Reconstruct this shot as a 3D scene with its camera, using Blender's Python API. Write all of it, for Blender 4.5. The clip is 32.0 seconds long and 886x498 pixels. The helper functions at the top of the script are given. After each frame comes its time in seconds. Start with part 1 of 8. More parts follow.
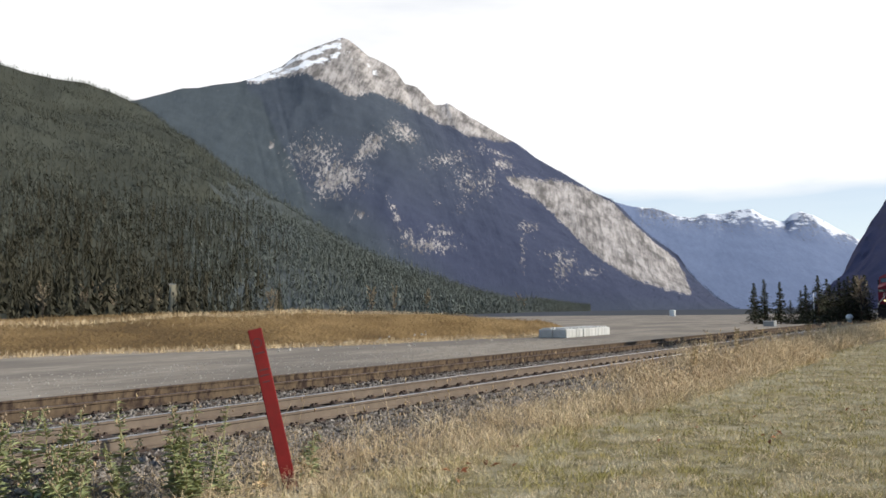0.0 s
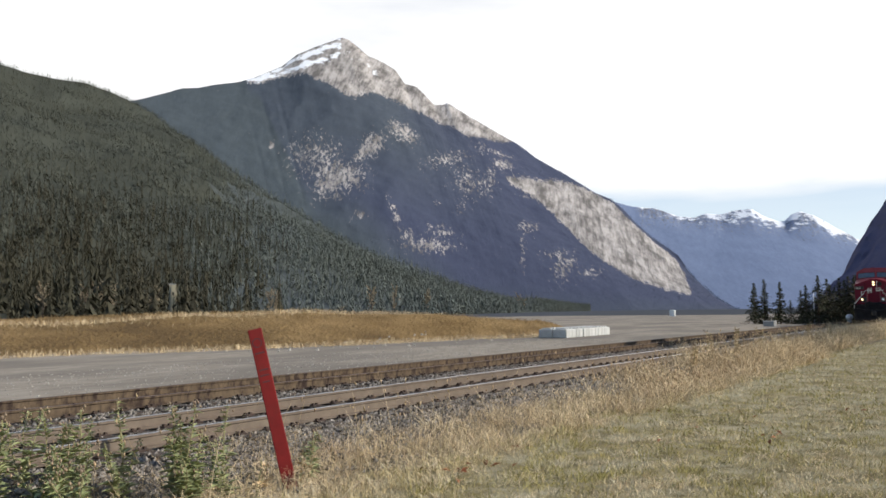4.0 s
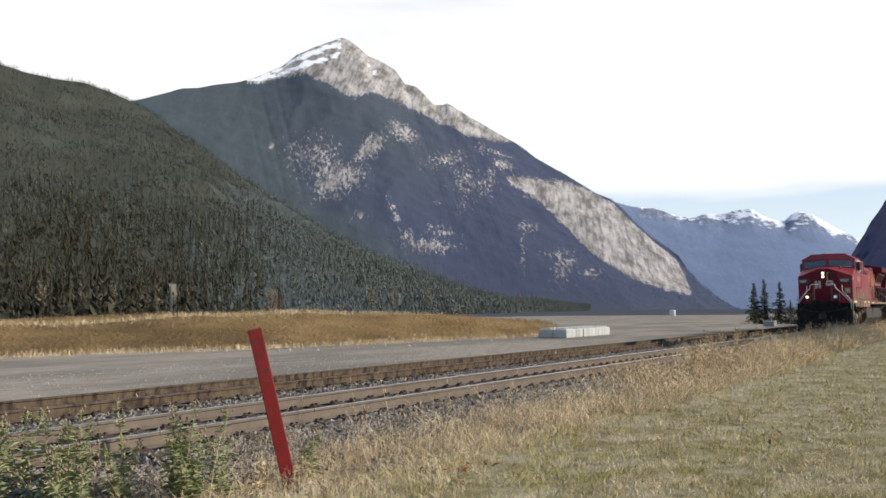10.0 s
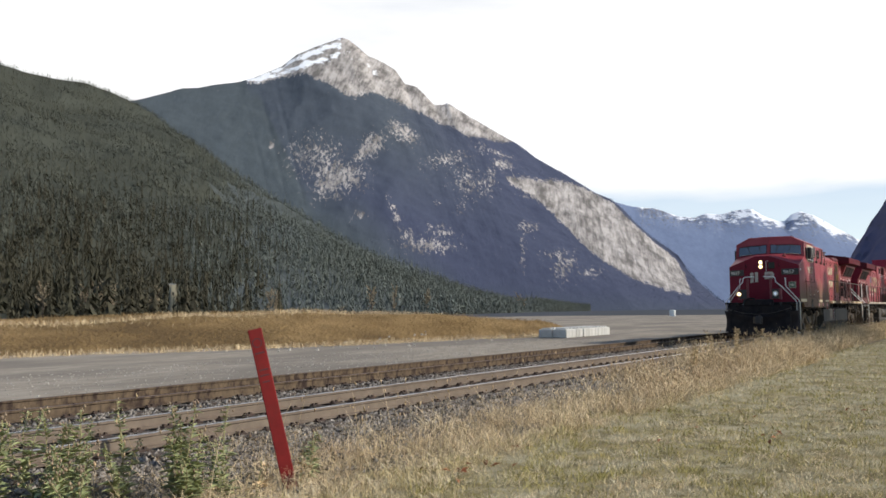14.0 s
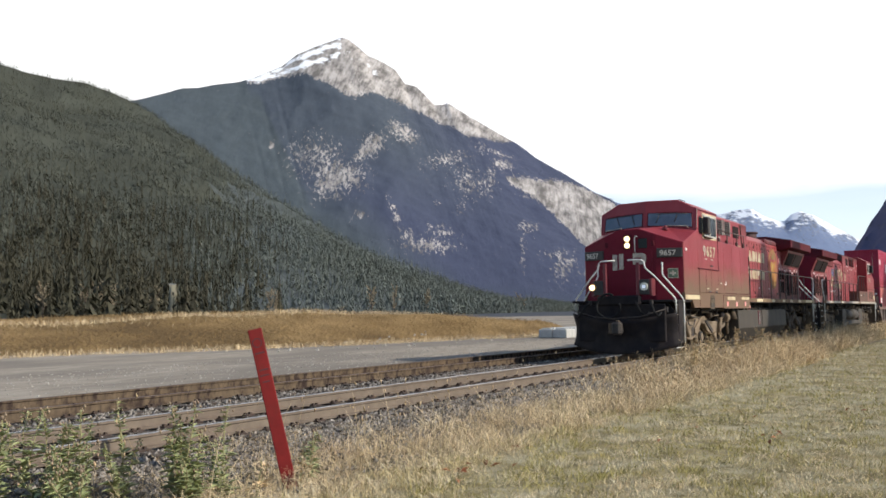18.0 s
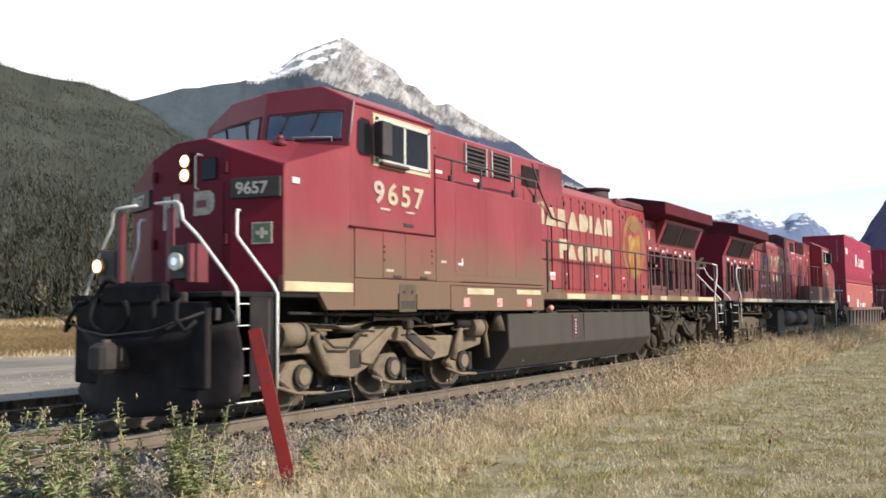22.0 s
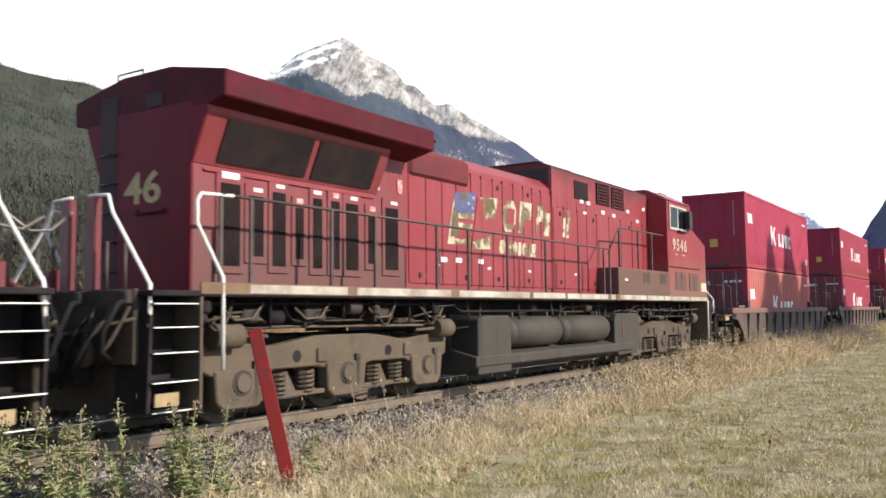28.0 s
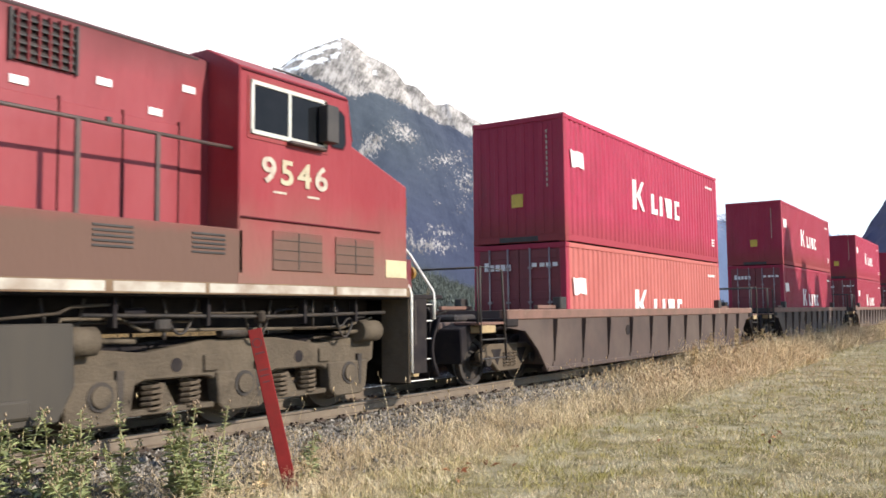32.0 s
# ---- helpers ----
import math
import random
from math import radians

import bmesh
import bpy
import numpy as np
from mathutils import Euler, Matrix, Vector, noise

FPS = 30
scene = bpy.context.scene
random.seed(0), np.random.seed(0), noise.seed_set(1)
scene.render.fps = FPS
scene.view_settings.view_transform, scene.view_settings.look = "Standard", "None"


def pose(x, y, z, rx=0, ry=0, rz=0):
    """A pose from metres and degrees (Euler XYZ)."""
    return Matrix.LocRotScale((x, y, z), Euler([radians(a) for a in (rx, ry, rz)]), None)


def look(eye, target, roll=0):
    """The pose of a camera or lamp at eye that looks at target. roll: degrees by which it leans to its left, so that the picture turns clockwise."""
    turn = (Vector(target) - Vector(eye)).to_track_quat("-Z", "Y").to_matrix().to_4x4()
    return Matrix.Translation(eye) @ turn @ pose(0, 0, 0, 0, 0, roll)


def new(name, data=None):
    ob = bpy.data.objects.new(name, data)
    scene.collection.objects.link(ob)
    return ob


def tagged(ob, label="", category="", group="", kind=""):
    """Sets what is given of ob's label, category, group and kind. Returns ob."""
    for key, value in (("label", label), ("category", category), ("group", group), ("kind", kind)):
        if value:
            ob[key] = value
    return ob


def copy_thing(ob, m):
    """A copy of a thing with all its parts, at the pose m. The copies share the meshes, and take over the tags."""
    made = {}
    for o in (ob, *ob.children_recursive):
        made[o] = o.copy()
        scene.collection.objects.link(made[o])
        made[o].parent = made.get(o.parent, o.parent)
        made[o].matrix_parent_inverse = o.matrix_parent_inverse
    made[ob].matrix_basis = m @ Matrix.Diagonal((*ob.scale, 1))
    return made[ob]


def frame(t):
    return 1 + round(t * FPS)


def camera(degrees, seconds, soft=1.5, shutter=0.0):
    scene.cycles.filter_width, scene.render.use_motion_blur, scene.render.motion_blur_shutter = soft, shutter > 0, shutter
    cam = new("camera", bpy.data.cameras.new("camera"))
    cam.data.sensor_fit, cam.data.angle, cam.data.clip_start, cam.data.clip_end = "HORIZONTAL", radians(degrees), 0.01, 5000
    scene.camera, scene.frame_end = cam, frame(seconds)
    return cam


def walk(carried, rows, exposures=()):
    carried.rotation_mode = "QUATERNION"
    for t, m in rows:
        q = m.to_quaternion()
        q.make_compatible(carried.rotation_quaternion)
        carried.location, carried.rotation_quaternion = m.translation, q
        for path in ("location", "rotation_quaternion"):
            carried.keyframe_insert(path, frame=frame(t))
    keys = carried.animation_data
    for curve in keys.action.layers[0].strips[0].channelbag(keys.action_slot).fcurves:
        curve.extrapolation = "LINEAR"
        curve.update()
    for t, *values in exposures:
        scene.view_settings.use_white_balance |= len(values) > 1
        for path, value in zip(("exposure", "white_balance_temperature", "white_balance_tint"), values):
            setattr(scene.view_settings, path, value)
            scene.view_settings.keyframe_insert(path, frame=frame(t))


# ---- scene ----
# ---- camera ----
cam = camera(55.18, 32.0, soft=1.6, shutter=0.3)
EYE = (0.0, 0.0, 1.42)
VIEW = (0.83094, 0.55144, 0.07383)
CAM_POSE = look(EYE, tuple(e + v * 100 for e, v in zip(EYE, VIEW)), roll=-0.60)
walk(cam, [(0.0, CAM_POSE), (32.0, CAM_POSE)], [(0.0, 0.0), (13.0, 0.0), (17.0, 0.12), (20.0, 0.3), (22.0, 0.4), (25.5, 0.5), (28.0, 0.52), (32.0, 0.58)])

# ---- world and sun ----
SUN_TO = Vector((0.20, -1.0, 0.62)).normalized()
world = bpy.data.worlds.new("sky")
scene.world = world
world.use_nodes = True
wn, wl = world.node_tree.nodes, world.node_tree.links
wn.clear()
sky = wn.new("ShaderNodeTexSky")
sky.sky_type = "NISHITA"
sky.sun_disc = False
sky.sun_elevation = math.asin(SUN_TO.z)
sky.sun_rotation = math.atan2(SUN_TO.x, SUN_TO.y)
sky.altitude = 1200
sky.dust_density = 0.3
sky.ozone_density = 1.8
w_sky = wn.new("ShaderNodeBackground")
w_sky.inputs["Strength"].default_value = 0.15
wl.new(sky.outputs[0], w_sky.inputs["Color"])
w_coord = wn.new("ShaderNodeTexCoord")
w_map = wn.new("ShaderNodeMapping")
w_map.inputs["Scale"].default_value = (1.2, 1.2, 6.0)
w_noise = wn.new("ShaderNodeTexNoise")
w_noise.inputs["Scale"].default_value = 2.1
w_noise.inputs["Detail"].default_value = 6
w_ramp = wn.new("ShaderNodeValToRGB")
w_ramp.color_ramp.elements[0].position, w_ramp.color_ramp.elements[0].color = 0.28, (0.78, 0.78, 0.78, 1)
w_ramp.color_ramp.elements[1].position, w_ramp.color_ramp.elements[1].color = 0.44, (1, 1, 1, 1)
w_cloud = wn.new("ShaderNodeBackground")
w_cloud.inputs["Color"].default_value = (1.0, 1.0, 1.0, 1)
w_cloud.inputs["Strength"].default_value = 1.08
# the thin cloud sheet lies low over the mountains ahead; towards the sun and overhead the sky is clear
w_dot = wn.new("ShaderNodeVectorMath")
w_dot.operation = "DOT_PRODUCT"
w_dot.inputs[1].default_value = (0.80, 0.60, 0.0)
w_ahead = wn.new("ShaderNodeMapRange")
w_ahead.inputs["From Min"].default_value, w_ahead.inputs["From Max"].default_value = 0.0, 0.55
w_sep = wn.new("ShaderNodeSeparateXYZ")
w_low = wn.new("ShaderNodeMapRange")
w_low.inputs["From Min"].default_value, w_low.inputs["From Max"].default_value = 0.75, 0.40
w_m1 = wn.new("ShaderNodeMath")
w_m1.operation = "MULTIPLY"
w_m2 = wn.new("ShaderNodeMath")
w_m2.operation = "MULTIPLY"
# the sheet ends in a ragged edge low over the valley, with pale blue sky below it
w_rag = wn.new("ShaderNodeMath")
w_rag.operation = "MULTIPLY_ADD"
w_rag.inputs[1].default_value = 0.06
w_edge = wn.new("ShaderNodeMapRange")
w_edge.inputs["From Min"].default_value, w_edge.inputs["From Max"].default_value = 0.148, 0.166
w_edge.inputs["To Min"].default_value = 0.42
w_m3 = wn.new("ShaderNodeMath")
w_m3.operation = "MULTIPLY"
w_mix = wn.new("ShaderNodeMixShader")
w_out = wn.new("ShaderNodeOutputWorld")
wl.new(w_coord.outputs["Generated"], w_map.inputs["Vector"])
wl.new(w_coord.outputs["Generated"], w_dot.inputs[0])
wl.new(w_coord.outputs["Generated"], w_sep.inputs[0])
wl.new(w_map.outputs[0], w_noise.inputs["Vector"])
wl.new(w_noise.outputs["Fac"], w_ramp.inputs["Fac"])
wl.new(w_dot.outputs["Value"], w_ahead.inputs["Value"])
wl.new(w_sep.outputs["Z"], w_low.inputs["Value"])
wl.new(w_ahead.outputs[0], w_m1.inputs[0])
wl.new(w_low.outputs[0], w_m1.inputs[1])
wl.new(w_m1.outputs[0], w_m2.inputs[0])
wl.new(w_ramp.outputs["Color"], w_m2.inputs[1])
wl.new(w_noise.outputs["Fac"], w_rag.inputs[0])
wl.new(w_sep.outputs["Z"], w_rag.inputs[2])
wl.new(w_rag.outputs[0], w_edge.inputs["Value"])
wl.new(w_m2.outputs[0], w_m3.inputs[0])
wl.new(w_edge.outputs[0], w_m3.inputs[1])
wl.new(w_m3.outputs[0], w_mix.inputs["Fac"])
wl.new(w_sky.outputs[0], w_mix.inputs[1])
wl.new(w_cloud.outputs[0], w_mix.inputs[2])
wl.new(w_mix.outputs[0], w_out.inputs["Surface"])

sun_data = bpy.data.lights.new("sun", "SUN")
sun_data.energy = 4.4
sun_data.angle = radians(0.6)
sun_data.color = (1.0, 0.94, 0.84)
sun = new("sun", sun_data)
sun.matrix_world = look(tuple(SUN_TO * 100), (0, 0, 0))


# ---- materials ----
def mat(name, col, col2=None, rough=0.6, metal=0.0, scale=3.0, bump=0.0, bscale=40.0, detail=6.0, lo=0.35, hi=0.65, spec=0.5,
        vary=0.0, coord="Object", dirt=None, dirt_scale=0.6, dirt_lo=0.5, dirt_hi=0.75, stretch=(1, 1, 1), island=0.0):
    """A surface of two colours mixed by a noise, with a second noise of dirt, fine relief and a change from piece to piece."""
    m = bpy.data.materials.new(name)
    m.use_nodes = True
    nt = m.node_tree
    n, l = nt.nodes, nt.links
    b = n["Principled BSDF"]
    b.inputs["Roughness"].default_value = rough
    b.inputs["Metallic"].default_value = metal
    b.inputs["Specular IOR Level"].default_value = spec
    tc = n.new("ShaderNodeTexCoord")
    mp = n.new("ShaderNodeMapping")
    mp.inputs["Scale"].default_value = stretch
    l.new(tc.outputs[coord], mp.inputs["Vector"])

    def noise_fac(sc, a, z, det=detail):
        t = n.new("ShaderNodeTexNoise")
        t.inputs["Scale"].default_value = sc
        t.inputs["Detail"].default_value = det
        t.inputs["Roughness"].default_value = 0.62
        l.new(mp.outputs[0], t.inputs["Vector"])
        r = n.new("ShaderNodeMapRange")
        r.inputs["From Min"].default_value, r.inputs["From Max"].default_value = a, z
        l.new(t.outputs["Fac"], r.inputs["Value"])
        return r.outputs[0]

    def mixed(fac, one, two):
        x = n.new("ShaderNodeMix")
        x.data_type = "RGBA"
        if isinstance(fac, float):
            x.inputs[0].default_value = fac
        else:
            l.new(fac, x.inputs[0])
        for sock, c in ((x.inputs[6], one), (x.inputs[7], two)):
            if isinstance(c, tuple):
                sock.default_value = (*c[:3], 1)
            else:
                l.new(c, sock)
        return x.outputs[2]

    out = mixed(noise_fac(scale, lo, hi), col, col2 or tuple(c * 0.75 for c in col))
    if dirt:
        out = mixed(noise_fac(dirt_scale, dirt_lo, dirt_hi), out, dirt)
    if vary or island:
        if vary:
            rnd = n.new("ShaderNodeObjectInfo").outputs["Random"]
        else:
            rnd = n.new("ShaderNodeNewGeometry").outputs["Random Per Island"]
        amount = vary or island
        r = n.new("ShaderNodeMapRange")
        r.inputs["To Min"].default_value, r.inputs["To Max"].default_value = 1 - amount, 1 + amount
        l.new(rnd, r.inputs["Value"])
        hs = n.new("ShaderNodeHueSaturation")
        l.new(r.outputs[0], hs.inputs["Value"])
        l.new(out, hs.inputs["Color"])
        out = hs.outputs[0]
    l.new(out, b.inputs["Base Color"])
    if bump:
        t = n.new("ShaderNodeTexNoise")
        t.inputs["Scale"].default_value = bscale
        t.inputs["Detail"].default_value = 5
        l.new(mp.outputs[0], t.inputs["Vector"])
        bp = n.new("ShaderNodeBump")
        bp.inputs["Strength"].default_value = bump
        bp.inputs["Distance"].default_value = 1.5 / bscale
        l.new(t.outputs["Fac"], bp.inputs["Height"])
        l.new(bp.outputs[0], b.inputs["Normal"])
    return m


def glow(name, col, power):
    m = mat(name, col, rough=0.2)
    b = m.node_tree.nodes["Principled BSDF"]
    b.inputs["Emission Color"].default_value = (*col, 1)
    b.inputs["Emission Strength"].default_value = power
    return m


M_GRASS = mat("lawn_grass", (0.33, 0.265, 0.145), (0.16, 0.132, 0.062), spec=0.05, rough=0.95, scale=2.4, bump=1.0, bscale=45, dirt=(0.42, 0.375, 0.25), dirt_scale=1.8, dirt_lo=0.40, dirt_hi=0.68)
M_BLADE = mat("grass_blade", (0.355, 0.300, 0.100), (0.58, 0.465, 0.275), rough=0.85, scale=0.9, island=0.35, lo=0.44, hi=0.58, spec=0.1, dirt=(0.63, 0.54, 0.375), dirt_scale=2.4, dirt_lo=0.48, dirt_hi=0.62)
M_TUFT = mat("green_grass_tuft", (0.275, 0.238, 0.076), (0.375, 0.315, 0.118), rough=0.85, scale=1.5, island=0.3, spec=0.1)
M_BANKBLADE = mat("dry_bank_blade", (0.32, 0.215, 0.10), (0.21, 0.135, 0.062), rough=0.9, scale=0.25, island=0.3, spec=0.1)
M_STRAW = mat("dry_straw", (0.68, 0.54, 0.335), (0.48, 0.355, 0.21), rough=0.9, scale=0.7, island=0.45, spec=0.1)
M_SEED = mat("dry_seed_head", (0.56, 0.42, 0.24), (0.42, 0.28, 0.16), rough=0.9, scale=0.8, island=0.3)
M_SOIL = mat("dry_weedy_soil", (0.22, 0.17, 0.10), (0.30, 0.24, 0.15), rough=0.95, scale=2.5, bump=0.9, bscale=30, dirt=(0.15, 0.13, 0.07), dirt_scale=0.8, spec=0.08)
M_BALLAST = mat("ballast_bed", (0.10, 0.088, 0.072), (0.20, 0.18, 0.155), rough=0.95, scale=9, bump=1.0, bscale=22, dirt=(0.12, 0.09, 0.065), dirt_scale=0.7, spec=0.1)
M_STONE = mat("ballast_stone", (0.15, 0.128, 0.106), (0.275, 0.246, 0.212), rough=0.9, scale=6, island=0.55, bump=0.3, bscale=70, spec=0.15)
M_YARD = mat("gravel_yard", (0.272, 0.234, 0.186), (0.345, 0.301, 0.244), rough=0.95, scale=2.6, bump=0.4, bscale=14, dirt=(0.215, 0.188, 0.156), dirt_scale=0.2, dirt_lo=0.44, dirt_hi=0.58, stretch=(0.35, 0.9, 1), spec=0.06, lo=0.42, hi=0.58)
M_BANK = mat("dry_bank_grass", (0.28, 0.185, 0.085), (0.18, 0.115, 0.05), rough=0.95, scale=0.35, bump=0.8, bscale=4, dirt=(0.13, 0.085, 0.04), dirt_scale=0.12, dirt_lo=0.48, dirt_hi=0.62, stretch=(1, 1, 3), spec=0.06)
M_FAR = mat("valley_scrub", (0.070, 0.076, 0.088), (0.058, 0.064, 0.072), rough=0.95, scale=0.02, spec=0.06)
M_RAIL = mat("rail_steel_worn", (0.215, 0.165, 0.12), (0.16, 0.12, 0.088), rough=0.55, metal=0.3, scale=4)
M_RAILTOP = mat("rail_head_polished", (0.66, 0.65, 0.66), (0.54, 0.53, 0.53), rough=0.30, metal=0.9, scale=5)
M_RUST = mat("rail_steel_rusty", (0.15, 0.108, 0.068), (0.095, 0.068, 0.046), rough=0.9, scale=3, dirt=(0.040, 0.027, 0.022), dirt_scale=2.2, dirt_lo=0.46, dirt_hi=0.62, stretch=(3, 1, 1.2), spec=0.1)
M_RUSTTOP = mat("rail_head_rusty", (0.085, 0.062, 0.055), (0.12, 0.085, 0.07), rough=0.7, scale=4, spec=0.3)
M_TIE = mat("sleeper_timber", (0.10, 0.072, 0.05), (0.06, 0.045, 0.035), rough=0.95, scale=5, bump=0.6, bscale=25, vary=0.3, stretch=(4, 1, 4))
M_SPIKE = mat("spike_iron", (0.09, 0.06, 0.045), rough=0.8, metal=0.4)
# haze is put into these needle and floor colours: paler and greyer with distance
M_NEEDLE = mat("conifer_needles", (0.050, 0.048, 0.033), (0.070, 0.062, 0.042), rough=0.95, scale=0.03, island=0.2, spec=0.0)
M_NEEDLE_MID = mat("olive_needles", (0.086, 0.086, 0.064), (0.092, 0.099, 0.084), rough=0.95, scale=0.008, island=0.2, spec=0.0)
M_NEEDLE_FAR = mat("hazy_grey_green_needles", (0.120, 0.129, 0.108), (0.128, 0.142, 0.130), rough=0.95, scale=0.006, island=0.15, spec=0.0)
# blue of distance haze is put into the needle colour here
M_NEEDLE_HIGH = mat("haze_blue_needles", (0.082, 0.097, 0.136), (0.090, 0.105, 0.144), rough=0.9, scale=0.003, island=0.10, spec=0.0)
M_BARE = mat("bare_aspen_twigs", (0.24, 0.19, 0.13), (0.32, 0.25, 0.15), rough=0.9, scale=0.5, island=0.3)
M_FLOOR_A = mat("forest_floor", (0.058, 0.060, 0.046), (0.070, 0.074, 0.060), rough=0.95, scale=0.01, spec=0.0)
M_FLOOR_B = mat("hazy_forest_floor", (0.080, 0.088, 0.082), (0.090, 0.102, 0.104), rough=0.95, scale=0.01, spec=0.0)
M_POST = mat("red_post_paint", (0.205, 0.019, 0.017), (0.155, 0.015, 0.014), rough=0.65, scale=6, dirt=(0.15, 0.025, 0.02), dirt_scale=3, spec=0.15)
M_CONC = mat("concrete_block", (0.52, 0.51, 0.47), (0.42, 0.41, 0.38), rough=0.9, scale=2, bump=0.3, bscale=20, vary=0.15)
M_WHITE = mat("white_sheet_metal", (0.80, 0.80, 0.78), rough=0.5)
M_BOX = mat("grey_signal_cabinet", (0.30, 0.30, 0.29), rough=0.6)


def mountain_mat(name, forest, rock, snow=None, green_tone=None):
    """Forest, bare rock and snow, laid by the covers stored on the mesh."""
    m = bpy.data.materials.new(name)
    m.use_nodes = True
    n, l = m.node_tree.nodes, m.node_tree.links
    b = n["Principled BSDF"]
    b.inputs["Roughness"].default_value = 0.95
    b.inputs["Specular IOR Level"].default_value = 0.1
    tc = n.new("ShaderNodeTexCoord")

    def field(sc, det, stretch, fall=0.69):
        """A noise drawn out down the fall of the slope: stretch along the fall, across it and upwards."""
        mp = n.new("ShaderNodeMapping")
        mp.vector_type = "TEXTURE"
        mp.inputs["Rotation"].default_value = (0, 0, fall)
        mp.inputs["Scale"].default_value = tuple(1 / c for c in stretch)
        t = n.new("ShaderNodeTexNoise")
        t.inputs["Scale"].default_value = sc
        t.inputs["Detail"].default_value = det
        t.inputs["Roughness"].default_value = 0.7
        l.new(tc.outputs["Object"], mp.inputs["Vector"])
        l.new(mp.outputs[0], t.inputs["Vector"])
        return t.outputs["Fac"]

    def mixed(fac, one, two):
        x = n.new("ShaderNodeMix")
        x.data_type = "RGBA"
        l.new(fac, x.inputs[0])
        for sock, c in ((x.inputs[6], one), (x.inputs[7], two)):
            if isinstance(c, tuple):
                sock.default_value = (*c, 1)
            else:
                l.new(c, sock)
        return x.outputs[2]

    def ranged(v, a, z):
        r = n.new("ShaderNodeMapRange")
        r.inputs["From Min"].default_value, r.inputs["From Max"].default_value = a, z
        l.new(v, r.inputs["Value"])
        return r.outputs[0]

    fine = field(0.075, 9, (0.35, 1, 0.30))
    trees = mixed(ranged(field(0.05, 4, (0.4, 1, 0.5)), 0.35, 0.65), forest, tuple(c * 0.90 for c in forest))
    if green_tone:
        stand = n.new("ShaderNodeAttribute")
        stand.attribute_name = "green_cover"
        hazed_trees = mixed(ranged(field(0.03, 5, (0.4, 1, 0.5)), 0.35, 0.65), green_tone, tuple(c * 0.84 for c in green_tone))
        trees = mixed(stand.outputs["Fac"], trees, hazed_trees)
    both = n.new("ShaderNodeMath")
    both.operation = "ADD"
    l.new(field(0.06, 8, (0.14, 1, 0.12), 0.44), both.inputs[0])
    l.new(field(0.013, 9, (0.6, 1, 0.8)), both.inputs[1])
    stone = mixed(ranged(both.outputs[0], 0.84, 1.15), rock, tuple(c * 0.30 for c in rock))
    cover = n.new("ShaderNodeAttribute")
    cover.attribute_name = "rock_cover"
    add = n.new("ShaderNodeMath")
    add.operation = "ADD"
    l.new(cover.outputs["Fac"], add.inputs[0])
    wide = n.new("ShaderNodeMapRange")
    wide.clamp = False
    wide.inputs["From Min"].default_value, wide.inputs["From Max"].default_value = 0.30, 0.70
    l.new(field(0.10, 10, (0.40, 1, 0.40)), wide.inputs["Value"])
    l.new(wide.outputs[0], add.inputs[1])
    out = mixed(ranged(add.outputs[0], 0.90, 1.14), trees, stone)
    if snow:
        sc = n.new("ShaderNodeAttribute")
        sc.attribute_name = "snow_cover"
        add2 = n.new("ShaderNodeMath")
        add2.operation = "ADD"
        l.new(sc.outputs["Fac"], add2.inputs[0])
        l.new(field(0.016, 8, (0.7, 1, 1.6)), add2.inputs[1])
        out = mixed(ranged(add2.outputs[0], 0.97, 1.06), out, snow)
    l.new(out, b.inputs["Base Color"])
    bp = n.new("ShaderNodeBump")
    bp.inputs["Strength"].default_value = 0.3
    bp.inputs["Distance"].default_value = 8
    l.new(fine, bp.inputs["Height"])
    l.new(bp.outputs[0], b.inputs["Normal"])
    return m


# ---- shaping helpers ----
def part(name, bm, material, parent=None, label="", smooth=False):
    me = bpy.data.meshes.new(name)
    if smooth:
        for f in bm.faces:
            f.smooth = True
    bm.to_mesh(me)
    bm.free()
    for m in material if isinstance(material, (list, tuple)) else [material]:
        me.materials.append(m)
    ob = new(name, me)
    if parent:
        ob.parent = parent
    if label:
        ob["label"] = label
    return ob


def raw(name, verts, faces, material, parent=None, label=""):
    me = bpy.data.meshes.new(name)
    me.from_pydata(verts, [], faces)
    me.materials.append(material)
    ob = new(name, me)
    if parent:
        ob.parent = parent
    if label:
        ob["label"] = label
    return ob


def box(bm, x0, x1, y0, y1, z0, z1, bevel=0.0):
    vs = [bm.verts.new((x, y, z)) for x in (x0, x1) for y in (y0, y1) for z in (z0, z1)]
    fs = [bm.faces.new([vs[i] for i in q]) for q in ((0, 1, 3, 2), (4, 6, 7, 5), (0, 4, 5, 1), (2, 3, 7, 6), (0, 2, 6, 4), (1, 5, 7, 3))]
    if bevel:
        es = list({e for f in fs for e in f.edges})
        bmesh.ops.bevel(bm, geom=es, offset=bevel, segments=1, affect="EDGES", profile=0.5)
    return bm


